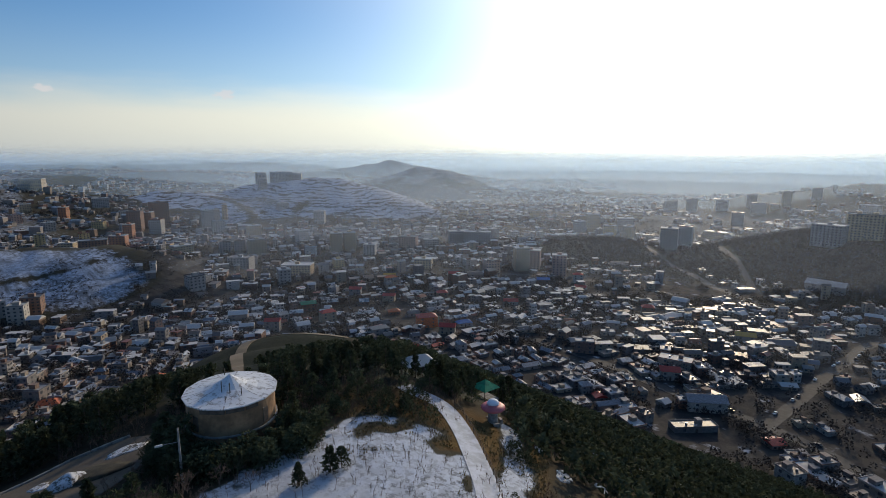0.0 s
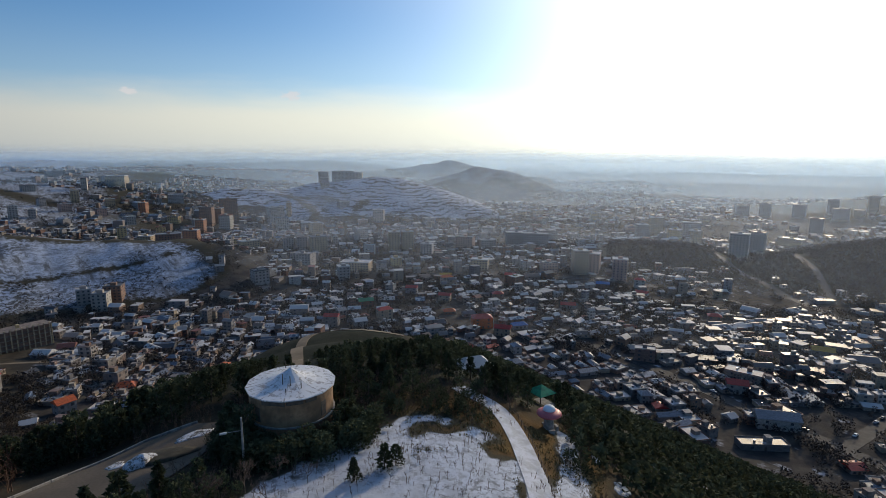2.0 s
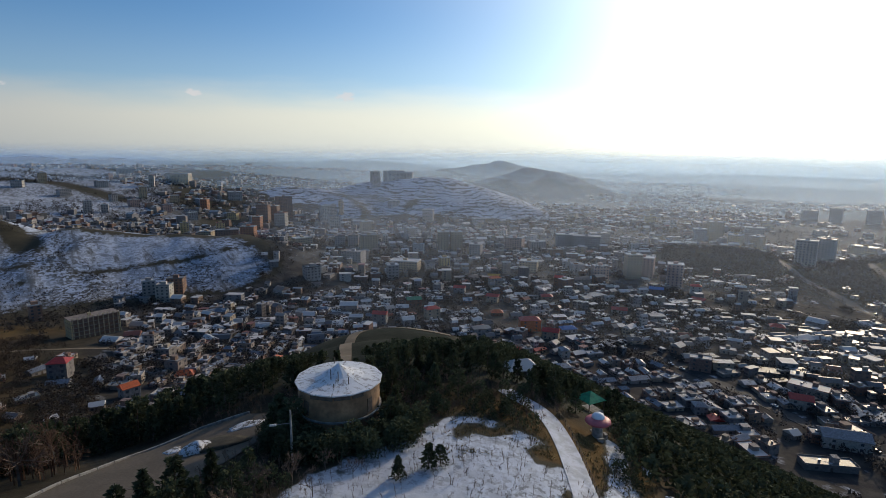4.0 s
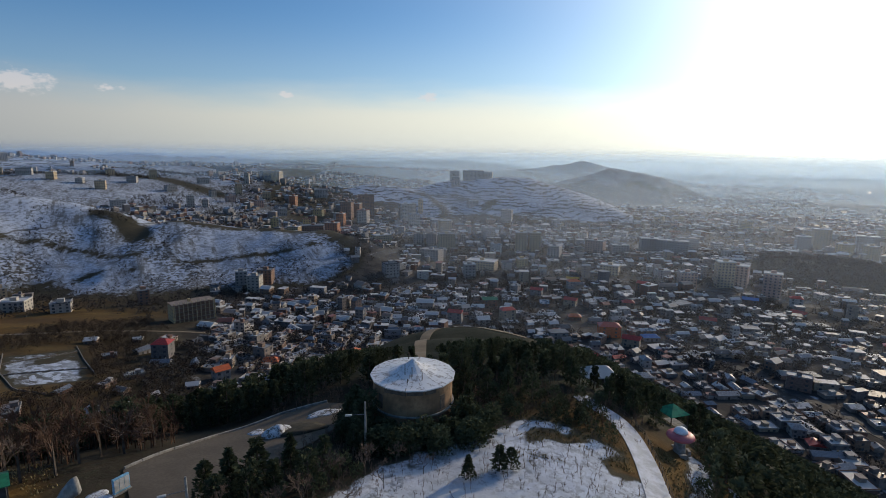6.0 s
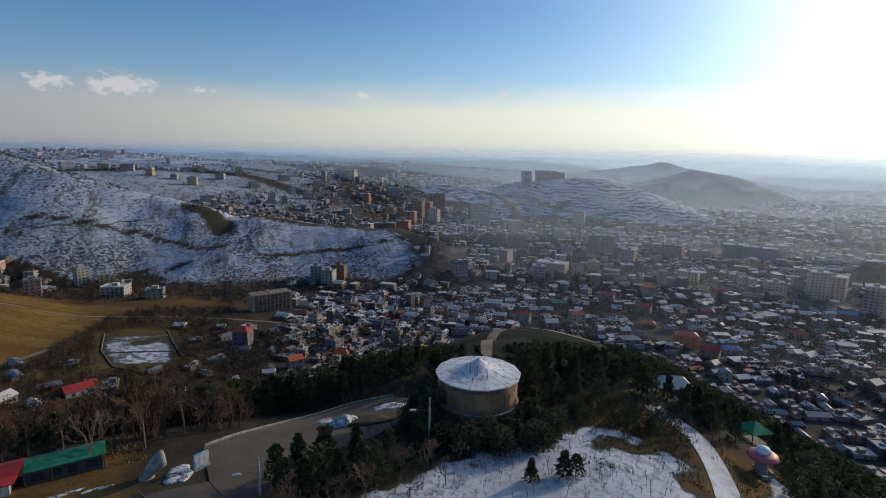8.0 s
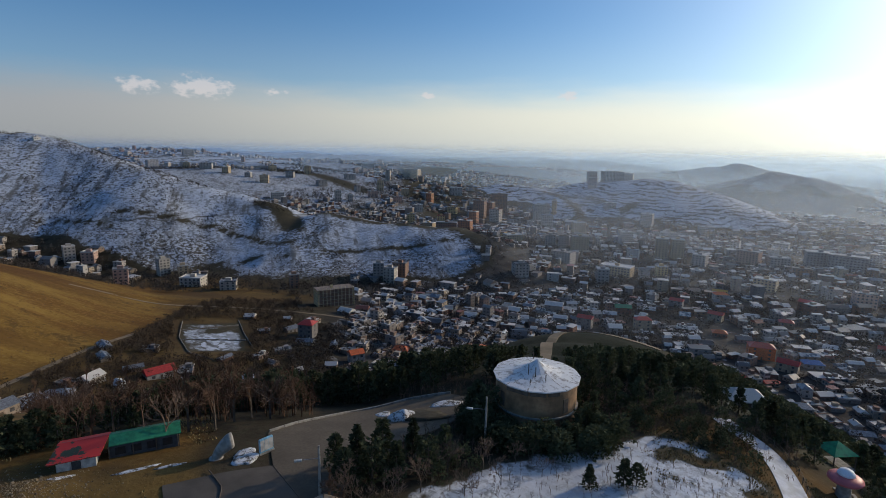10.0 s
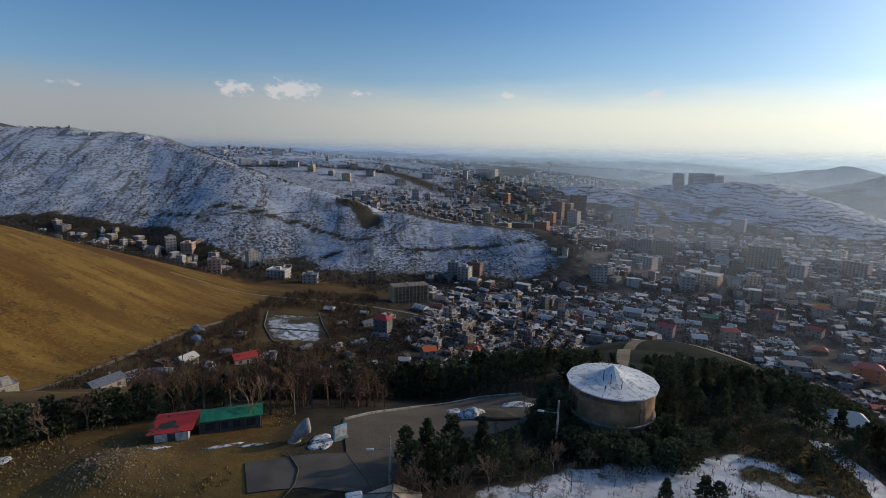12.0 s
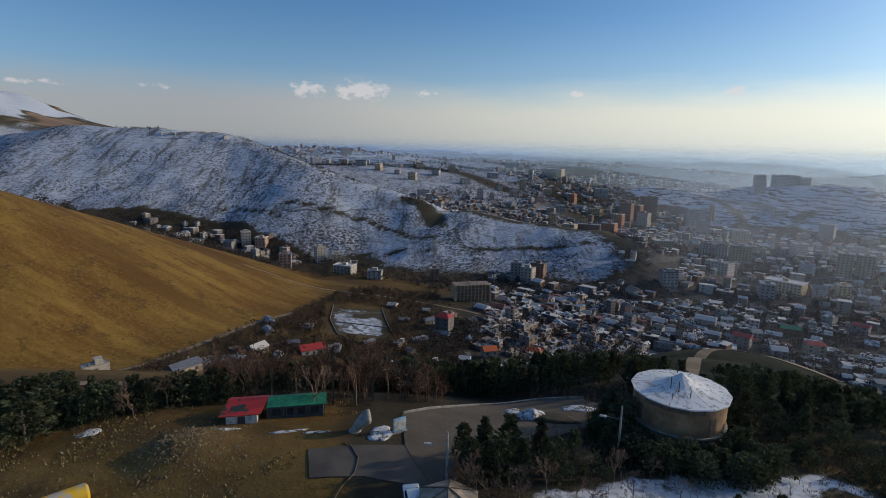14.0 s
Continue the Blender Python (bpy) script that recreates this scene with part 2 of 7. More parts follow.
    tuft = n.math("MULTIPLY", n.range(n.noise(p, 1.0, 7, 0.80), 0.49, 0.555), n.range(n.noise(p, 0.11, 3), 0.36, 0.58, 0.4, 1.0))
    bare = n.math("MAXIMUM", bare, n.math("MULTIPLY", tuft, n.range(n.vmath("LENGTH", n.vmath("MULTIPLY", p, (1, 1, 0)), out=1), 120, 200, 0.6, 0.0)))
    bare = n.math("MULTIPLY", bare, n.range(n.vmath("LENGTH", p, out=1), 2600, 3500, 1.0, 0.15))
    # snow past the hilltop: dull old snow, with hillside shade mixed into its colour
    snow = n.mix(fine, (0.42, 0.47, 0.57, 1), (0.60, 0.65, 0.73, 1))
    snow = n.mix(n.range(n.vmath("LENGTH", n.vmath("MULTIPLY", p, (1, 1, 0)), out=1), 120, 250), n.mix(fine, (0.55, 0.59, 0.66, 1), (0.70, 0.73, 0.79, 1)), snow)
    scrub = n.mix(mid, (0.036, 0.036, 0.023, 1), (0.095, 0.078, 0.052, 1))
    amount = mask("snow")
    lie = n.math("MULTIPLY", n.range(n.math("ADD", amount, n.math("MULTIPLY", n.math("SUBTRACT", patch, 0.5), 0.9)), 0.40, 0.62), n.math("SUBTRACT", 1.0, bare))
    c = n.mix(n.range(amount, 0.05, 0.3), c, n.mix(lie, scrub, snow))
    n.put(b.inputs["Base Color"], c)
    bumped(n, b, n.math("ADD", n.math("MULTIPLY", fine, 0.25), n.math("ADD", patch, n.math("MULTIPLY", lie, 0.2))), 0.6, 0.5)
    return m


M_GROUND = ground_material()
M_WALL = varied("rendered_wall", WALLS)
M_WALL_JOINED = varied("rendered_wall_far", WALLS, by="island")
ROOFS = [(0.17, 0.165, 0.16), (0.26, 0.25, 0.24), (0.20, 0.17, 0.15), (0.32, 0.31, 0.29), (0.13, 0.13, 0.135), (0.38, 0.36, 0.33), (0.25, 0.19, 0.15), (0.10, 0.10, 0.105), (0.20, 0.19, 0.185), (0.24, 0.10, 0.075), (0.15, 0.18, 0.22)]
M_ROOF = snow_patched("snowy_flat_roof", ROOFS, 0.40)
M_ROOF_JOINED = snow_patched("snowy_flat_roof_far", ROOFS, 0.30, "island")
M_METAL = plain("grey_sheet_roof", (0.22, 0.23, 0.25), 0.35, 0.4)
M_RED = plain("red_sheet_roof", (0.42, 0.045, 0.035), 0.5)
M_ORANGE = plain("orange_red_roof", (0.55, 0.12, 0.035), 0.55)
M_GREEN = plain("green_sheet_roof", (0.025, 0.20, 0.10), 0.5)
M_BLUE = plain("blue_sheet_roof", (0.05, 0.16, 0.38), 0.5)
M_GLASS = plain("dark_window_glass", (0.025, 0.03, 0.035), 0.12, 0.0)
M_PANE = plain("hazy_window_pane", (0.085, 0.085, 0.09), 0.3)
M_FRAME = plain("pale_window_frame", (0.5, 0.5, 0.48), 0.6)
M_CONCRETE = plain("concrete", (0.30, 0.285, 0.26), 0.85)
M_ASPHALT = plain("worn_asphalt", (0.048, 0.047, 0.047), 0.85, vary=0.2, scale=0.3)
M_TANKWALL = plain("tan_tank_wall", (0.31, 0.185, 0.10), 0.85, vary=0.35, scale=0.28, stain=(0.10, 0.085, 0.06), fine=1.6)
M_SNOW = plain("settled_snow", (0.78, 0.80, 0.84), 0.6, vary=0.08, scale=0.6, stain=(0.5, 0.5, 0.5))
def old_snow():
    """Thin dirty snow with the soil showing through."""
    m, n, b = material("dirty_old_snow", 0.7)
    p = where(n)
    lie = n.range(n.math("ADD", n.noise(p, 1.1, 6, 0.7), n.math("MULTIPLY", n.math("SUBTRACT", n.noise(p, 4.5, 4, 0.7), 0.5), 0.7)), 0.40, 0.52)
    n.put(b.inputs["Base Color"], n.mix(lie, (0.10, 0.085, 0.065, 1), (0.60, 0.62, 0.66, 1)))
    bumped(n, b, n.noise(p, 2.2, 5, 0.65), 0.7, 0.2)
    return m


M_OLDSNOW = old_snow()
M_BARK = plain("grey_brown_bark", (0.11, 0.085, 0.065), 0.9)
M_TWIG = plain("bare_twigs", (0.15, 0.10, 0.07), 0.9)


def needles(name, a, b_, by):
    m, n, b = material(name, 1.0)
    b.inputs["Specular IOR Level"].default_value = 0.1
    r = n.add("ShaderNodeNewGeometry").outputs["Random Per Island"]
    o = n.add("ShaderNodeObjectInfo").outputs["Random"]
    c = n.mix(n.math("FRACT", n.math("ADD", r, o)), (*a, 1), (*b_, 1))
    c = n.vmath("SCALE", c, n.range(n.noise(where(n), 0.12, 3), 0.3, 0.7, 0.7, 1.3))
    n.put(b.inputs["Base Color"], c)
    tree = m.node_tree
    out = next(k for k in tree.nodes if k.type == "OUTPUT_MATERIAL")
    thin, both = n.add("ShaderNodeBsdfTranslucent"), n.add("ShaderNodeMixShader")
    n.put(thin.inputs[0], c)
    both.inputs[0].default_value = 0.2 if by == "object" else 0.06
    tree.links.new(b.outputs[0], both.inputs[1]), tree.links.new(thin.outputs[0], both.inputs[2]), tree.links.new(both.outputs[0], out.inputs[0])
    return m


M_NEEDLE = needles("pine_needles", (0.054, 0.067, 0.038), (0.090, 0.100, 0.055), "object")

# ---------------------------------------------------------------- mesh helpers


def quad_mesh(name, verts, faces, mats, index=None, smooth=False):
    """A mesh from arrays of places and of four-cornered faces."""
    me = bpy.data.meshes.new(name)
    verts, faces = np.asarray(verts, dtype=np.float32), np.asarray(faces, dtype=np.int32)
    me.vertices.add(len(verts))
    me.vertices.foreach_set("co", verts.ravel())
    me.loops.add(faces.size)
    me.loops.foreach_set("vertex_index", faces.ravel())
    me.polygons.add(len(faces))
    me.polygons.foreach_set("loop_start", np.arange(0, faces.size, 4, dtype=np.int32))
    for m in mats:
        me.materials.append(m)
    if index is not None:
        me.polygons.foreach_set("material_index", np.asarray(index, dtype=np.int32))
    me.polygons.foreach_set("use_smooth", np.full(len(faces), smooth))
    me.update(calc_edges=True)
    return me


def part(name, bm, mat, parent, label=""):
    """Links a bmesh as one mesh object under a thing or a part."""
    me = bpy.data.meshes.new(name)
    bm.to_mesh(me)
    bm.free()
    me.materials.append(mat)
    ob = new(name, me)
    ob.parent = parent
    if label:
        ob["label"] = label
    return ob


def thing(name, label, category, place=(0, 0, 0), turn=0.0, group="", kind=""):
    ob = new(name)
    ob.matrix_basis = pose(*place, 0, 0, turn)
    return tagged(ob, label, category, group, kind)


def box(bm, x0, x1, y0, y1, z0, z1, bevel=0.0):
    m = Matrix.Translation(((x0 + x1) / 2, (y0 + y1) / 2, (z0 + z1) / 2)) @ Matrix.Diagonal((x1 - x0, y1 - y0, z1 - z0, 1))
    made = bmesh.ops.create_cube(bm, size=1, matrix=m)["verts"]
    if bevel:
        edges = list({e for v in made for e in v.link_edges})
        bmesh.ops.bevel(bm, geom=edges, offset=bevel, segments=1, affect="EDGES")
    return bm


def boxed(*args, **kw):
    return box(bmesh.new(), *args, **kw)


def cylinder(bm, x, y, z0, z1, r0, r1=None, seg=12):
    r1 = r0 if r1 is None else r1
    m = Matrix.Translation((x, y, (z0 + z1) / 2))
    bmesh.ops.create_cone(bm, cap_ends=True, segments=seg, radius1=r0, radius2=r1, depth=z1 - z0, matrix=m)
    return bm


# ---------------------------------------------------------------- the lie of the land
rng = np.random.default_rng(7)


def lattice(ix, iy, seed):
    h = (ix.astype(np.int64) * 374761393 + iy.astype(np.int64) * 668265263 + seed * 1274126177) & 0x7FFFFFFF
    h = ((h ^ (h >> 13)) * 1103515245) & 0x7FFFFFFF
    return ((h ^ (h >> 16)) & 0xFFFF) / 65535.0


def value_noise(x, y, size, seed=0, octaves=4):
    """Smooth noise from -1 to 1 over the plan."""
    out, amp, total = 0.0, 1.0, 0.0
    for o in range(octaves):
        u, v = x / size, y / size
        iu, iv = np.floor(u), np.floor(v)
        fu, fv = u - iu, v - iv
        fu, fv = fu * fu * (3 - 2 * fu), fv * fv * (3 - 2 * fv)
        a = lattice(iu, iv, seed + o) * (1 - fu) + lattice(iu + 1, iv, seed + o) * fu
        b = lattice(iu, iv + 1, seed + o) * (1 - fu) + lattice(iu + 1, iv + 1, seed + o) * fu
        out = out + amp * (2 * (a * (1 - fv) + b * fv) - 1)
        total, amp, size = total + amp, amp * 0.5, size * 0.5
    return out / total


def soft(v, k):
    return k * np.logaddexp(0, v / k)


def step(v, a, b):
    t = np.clip((v - a) / (b - a), 0, 1)
    return t * t * (3 - 2 * t)


def ridge(x, y, nodes, flat, slope, flat_right=None, slope_right=None):
    """Height of a ridge whose crest runs through nodes (degrees, metres, height)."""
    pts = [polar(az, d, z) for az, d, z in nodes]
    best = np.full(x.shape, -1e9)
    fr, sr = flat if flat_right is None else flat_right, slope if slope_right is None else slope_right
    for (ax, ay, az_), (bx, by, bz) in zip(pts, pts[1:]):
        dx, dy = bx - ax, by - ay
        l2 = dx * dx + dy * dy
        t = np.clip(((x - ax) * dx + (y - ay) * dy) / l2, 0, 1)
        ox, oy = x - ax - t * dx, y - ay - t * dy
        off = np.hypot(ox, oy)
        w = 0.5 + 0.5 * (ox * dy - oy * dx) / (math.sqrt(l2) * (off + 3.0))
        w = w * w * (3 - 2 * w)
        h = az_ + t * (bz - az_) - (slope + w * (sr - slope)) * soft(off - (flat + w * (fr - flat)), 6)
        best = np.maximum(best, h)
    return best


RIDGES = {
    "home": [([(180, 150, 112), (0, 1, 113), (-12, 80, 111), (-13, 120, 100), (-13.5, 158, 90)], 34, 0.66, 18, 0.56),
             ([(180, 150, 112), (0, 1, 113), (-59.1, 60, 112.5), (-79.1, 72, 112), (-99.1, 110, 110), (-124.1, 260, 104)], 16, 0.45, 16, 0.45)],
    "vale": [([(-99.1, 320, 56), (-89.1, 300, 46), (-73.1, 300, 30), (-59.1, 330, 18), (-49.1, 350, 8)], 60, 0.12)],
    "ochre": [([(-111.1, 560, 210), (-97.1, 500, 140), (-88.1, 470, 101), (-76.1, 470, 64), (-62.1, 480, 26), (-51.1, 455, 12)], 6, 0.42, 6, 0.4)],
    "snow": [([(-109.1, 1560, 225), (-95.1, 1370, 160), (-87.8, 1290, 142), (-82.7, 1210, 168), (-70.4, 1090, 157), (-62, 910, 106), (-55, 842, 76), (-51.8, 806, 66), (-50.2, 785, 50), (-49.4, 765, 28)], 12, 0.43, 12, 0.42),
             ([(-47.4, 778, 40), (-46, 766, 55), (-44, 755, 51), (-41.7, 745, 48), (-38, 735, 44), (-33.5, 715, 43), (-30.1, 690, 37), (-27.8, 650, 20)], 9, 0.29)],
    "white": [([(-37.1, 1600, 16), (-31.3, 1490, 26), (-29.5, 1500, 42), (-27.1, 1500, 54), (-24.7, 1470, 49), (-22.6, 1405, 36)], 16, 0.24),
              ([(-24, 1450, 42), (-22.6, 1400, 42), (-21.2, 1310, 35), (-19.7, 1200, 21), (-18.7, 1110, 3)], 6, 0.36),
              ([(-24, 1560, 36), (-19, 1460, 66), (-15.3, 1400, 78), (-13.5, 1360, 84), (-10.8, 1345, 83), (-8.2, 1320, 70), (-6.1, 1290, 50), (-4.1, 1250, 34), (-1.3, 1225, 22), (1.5, 1210, 6)], 12, 0.36),
              ([(-13.2, 1360, 84), (-13.1, 1280, 62), (-12.8, 1190, 24)], 3, 0.52),
              ([(-64, 1950, 92), (-56, 1850, 96), (-50, 1680, 90), (-44, 1600, 66), (-39, 1480, 30)], 30, 0.22),
              ([(-41, 2300, 80), (-34, 2150, 74), (-28, 2050, 44)], 40, 0.2),
              ([(-52, 1250, 58), (-47, 1230, 48), (-43, 1200, 24)], 20, 0.2),
              ([(-74.1, 2400, 120), (-61.1, 2300, 118), (-53.1, 2300, 90)], 90, 0.10)],
    "far": [([(-15, 2650, 40), (-9.6, 2600, 70), (-5.8, 2600, 106), (-3, 2600, 78), (4, 2700, 30)], 12, 0.3),
            ([(-8, 1960, 30), (-4.5, 1940, 66), (-3, 1930, 90), (-0.5, 1940, 74), (1.2, 1960, 62), (5, 2000, 18)], 8, 0.36),
            ([(-59.1, 4500, 100), (-47.1, 4300, 92), (-40.1, 4400, 84)], 60, 0.10)],
    "wood": [([(26, 700, 6), (31, 760, 22), (36, 820, 44), (42, 860, 64), (54, 920, 90)], 20, 0.26),
             ([(31, 1700, 30), (39, 1700, 68), (48, 1800, 96)], 40, 0.2),
             ([(13, 860, 6), (17, 800, 16), (21, 740, 4)], 30, 0.14)],
    "peak": [([(-124.1, 4300, 900), (-99.1, 4200, 690), (-91.1, 4100, 480), (-86.6, 4000, 400), (-83.1, 3950, 290), (-79.8, 3900, 218), (-73.1, 3900, 120)], 20, 0.36)],
}


def land(x, y):
    """Ground height at plan places, and how far each kind of hill stands out there."""
    x, y = np.asarray(x, dtype=float), np.asarray(y, dtype=float)
    d = np.hypot(x, y)
    base = 82 * np.tanh(0.16 * soft(-x - 560, 40) / 82) - 20 * step(d, 1900, 3600) * step(-x, 0, 900)
    base = base + 4.0 * value_noise(x, y, 420, 3, 3) * np.clip((d - 250) / 400, 0, 1)
    base = base + np.clip((d - 3800) / 1100, 0, 1) ** 1.5 * (16 + 14 * value_noise(x, y, 900, 9, 4))
    base = base + 16 * step(-x, 300, 900) * step(d, 1000, 1400) * value_noise(x, y, 420, 6, 4) + 26 * (0.3 + 0.7 * step(-x, 0, 700)) * np.clip((d - 1800) / 1200, 0, 1) * value_noise(x, y, 700, 5, 4)
    heights, stand = [base], {}
    for kind, group in RIDGES.items():
        h = None
        for r in group:
            one = ridge(x, y, *r)
            h = one if h is None else 3 * np.logaddexp(h / 3, one / 3)
        if kind == "home":
            h = h + 0.25 * value_noise(x, y, 14, 21, 3) + 0.35 * value_noise(x, y, 60, 22, 2)
            mx, my = polar(-74.6, 66)
            h = h + 1.9 * np.exp(-((x - mx) ** 2 + (y - my) ** 2) / 22.0) * (1 + 0.4 * value_noise(x, y, 3, 23, 3))
        elif kind == "vale":
            h = h + 1.5 * value_noise(x, y, 60, 25, 3)
        else:
            far = 1 if kind in ("far", "peak") else 0.35
            h = h + (9 if kind != "ochre" else 4) * far * value_noise(x, y, 120 if far < 1 else 500, 31, 4)
            if kind == "snow":
                h = h + 4 - 9 * np.abs(value_noise(x, y, 150, 35, 4)) - 4 * np.abs(value_noise(x, y, 40, 36, 3))
            if kind == "white":
                h = h + 3 - 9 * np.abs(value_noise(x, y, 110, 39, 4))
            if kind == "far":
                h = h + 12 - 46 * np.abs(value_noise(x, y, 300, 38, 5))
            if kind == "peak":
                h = h - 90 * np.abs(value_noise(x, y, 600, 37, 5))
        stand[kind] = h - base
        heights.append(h)
    stand["home"] = heights[1] - np.maximum.reduce([heights[0]] + heights[2:])
    z = 3 * np.logaddexp.reduce(np.array(heights) / 3, axis=0)
    return z, stand


def level(x, y):
    return float(land(np.array([x]), np.array([y]))[0][0])


def bearing(x, y):
    return np.degrees(np.arctan2(x, y))


# the bare snowy shoulder below the tank, and the snow along the path
def hilltop_snow(x, y):
    az, d = bearing(x, y), np.hypot(x, y)
    n = value_noise(x, y, 12, 41, 4)
    m = value_noise(x, y, 3.0, 42, 3)
    edge = 79 - 0.8 * np.clip(-5 - az, 0, 30) + 4 * n + 2.5 * m
    a = (1 - step(d, edge - 4, edge + 3)) * (1 - step(az - (-3.2 + (74 - d) * 0.62) + 7 * n + 7 * m, -6, 6)) * (1 - 0.45 * step(m + 0.5 * n, 0.15, 0.5)) * step(az + 3 * n, -39, -35)
    b = step(az + 3 * n, 6.2, 7.4) * (1 - step(az + 3 * n, 9.0, 11.0)) * (d < 84) * 0.62
    return np.clip(a + b, 0, 1) * (d > 20)


def hilltop_grass(x, y):
    az, d = bearing(x, y), np.hypot(x, y)
    n = value_noise(x, y, 12, 43, 4)
    a = step(az + 4 * n, -14, -6) * (1 - step(az + 2 * n, 10, 13)) * (1 - step(d + 6 * n, 80, 90))
    b = (1 - step(az, -60, -56)) * np.maximum(1 - step(d + 5 * n, 74, 84), 0.8 * (1 - step(az, -74, -68)))
    return np.clip(0.7 * a + (0.55 + 0.5 * value_noise(x, y, 9, 44, 3)) * b, 0, 1)


# roads, as plan lines of (degrees, metres), and their widths
ROADS = {
    "hill_foot_road": ([(60, 282), (47, 288), (42, 300), (36, 322), (30, 335), (24, 352), (17, 385), (10, 420)], 9.0),
    "main_road": ([(33, 330), (35.5, 380), (37, 430), (38.5, 470), (39.5, 520), (43, 560)], 8.0),
    "slope_road": ([(32, 589), (28.7, 630), (24.5, 708), (21.9, 779), (20.6, 880)], 9.0),
    "upper_road": ([(31, 640), (29.5, 720), (28, 800), (27, 880)], 7.0),
    "valley_road": ([(-29.1, 540), (-24, 570), (-18, 600), (-8, 640), (4, 660), (16, 640), (24, 600)], 10.0),
    "bend_road": ([(-27, 640), (-24.5, 690), (-23.6, 740), (-24.4, 790), (-23, 850)], 9.0),
}


def off_roads(x, y, gap):
    """True where a place keeps clear of every road."""
    ok = np.ones(x.shape, bool)
    for nodes, wide in ROADS.values():
        pts = [polar(*p) for p in nodes]
        for (ax, ay), (bx, by) in zip(pts, pts[1:]):
            dx, dy = bx - ax, by - ay
            t = np.clip(((x - ax) * dx + (y - ay) * dy) / (dx * dx + dy * dy), 0, 1)
            ok &= np.hypot(x - ax - t * dx, y - ay - t * dy) > wide / 2 + gap
    return ok


# dark scrubby bands, tracks and gullies across the snow hills, and one painted shadow: (degrees, metres), half width,
# share of bare ground
BARE_AND_SHADOW = [([(-64.85, 794), (-60.74, 770), (-56.53, 749), (-53.66, 717), (-51.54, 688), (-49.41, 679)], 5, 0.36),
        ([(-52.2, 806), (-50.9, 790), (-50, 765), (-49.4, 735)], 13, 0.6),
        ([(-49.0, 770), (-48.8, 740), (-48.6, 712)], 5, 0.35),
        ([(-46.6, 768), (-44, 752), (-41.7, 742), (-38, 732), (-34, 714)], 9, 0.4),
        ([(-46.33, 655), (-41.5, 659), (-35.61, 658), (-31.07, 674)], 3, 0.3),
        ([(-57.25, 666), (-53.64, 657), (-49.99, 650)], 3, 0.4),
        ([(-66.95, 949), (-65.89, 927), (-64.87, 900)], 10, 0.35),
        ([(-82.56, 973), (-81.44, 999), (-80.21, 1035)], 14, 0.22),
        ([(-73.65, 843), (-69.59, 813), (-65.28, 759)], 3, 0.35),
        # the short line at 1215 to 1190 m is a shadow coloured as bare ground
        ([(-22, 1380), (-19, 1310), (-17.5, 1240)], 26, 0.5), ([(-14.2, 1215), (-15.2, 1190)], 22, 0.6), ([(-12.5, 1150), (-8, 1190), (-4, 1215)], 12, 0.5), ([(-18, 1400), (-16.8, 1290), (-16, 1240)], 7, 0.5),
        ([(-9.5, 1335), (-7, 1300), (-4, 1250)], 16, 0.45), ([(-58, 1900), (-54, 1700), (-47, 1500), (-42, 1300)], 24, 0.3), ([(-44, 2200), (-40, 1900), (-37, 1600), (-36, 1300)], 26, 0.3), ([(-23.4, 1420), (-22.3, 1380), (-21, 1300), (-19.7, 1200), (-18.8, 1120)], 15, 0.6),
        ([(-32, 715), (-30, 690), (-28, 665)], 16, 0.5)]


def bare_shadow_share(x, y):
    cut = np.zeros(x.shape)
    for nodes, wide, share in BARE_AND_SHADOW:
        pts = [polar(*p) for p in nodes]
        for (ax, ay), (bx, by) in zip(pts, pts[1:]):
            dx, dy = bx - ax, by - ay
            t = np.clip(((x - ax) * dx + (y - ay) * dy) / (dx * dx + dy * dy), 0, 1)
            cut = np.maximum(cut, share * np.exp(-((x - ax - t * dx) ** 2 + (y - ay - t * dy) ** 2) / wide ** 2))
    return cut


def snow_foot(az):
    """How far off the snow of the long hill begins; trees and houses stand nearer."""
    return np.interp(az, (-90, -80.2, -74.2, -70.7, -62.0, -57.2, -51.1, -43.7, -35.3, -27.5), (900, 860, 811, 776, 665, 605, 560, 556, 564, 609))


def ochre_foot(az):
    return np.interp(az, (-100, -88, -78.8, -76.4, -72.2, -68.3, -64.3, -61.4, -60.2, -57), (238, 244, 268, 281, 303, 334, 363, 410, 436, 470))


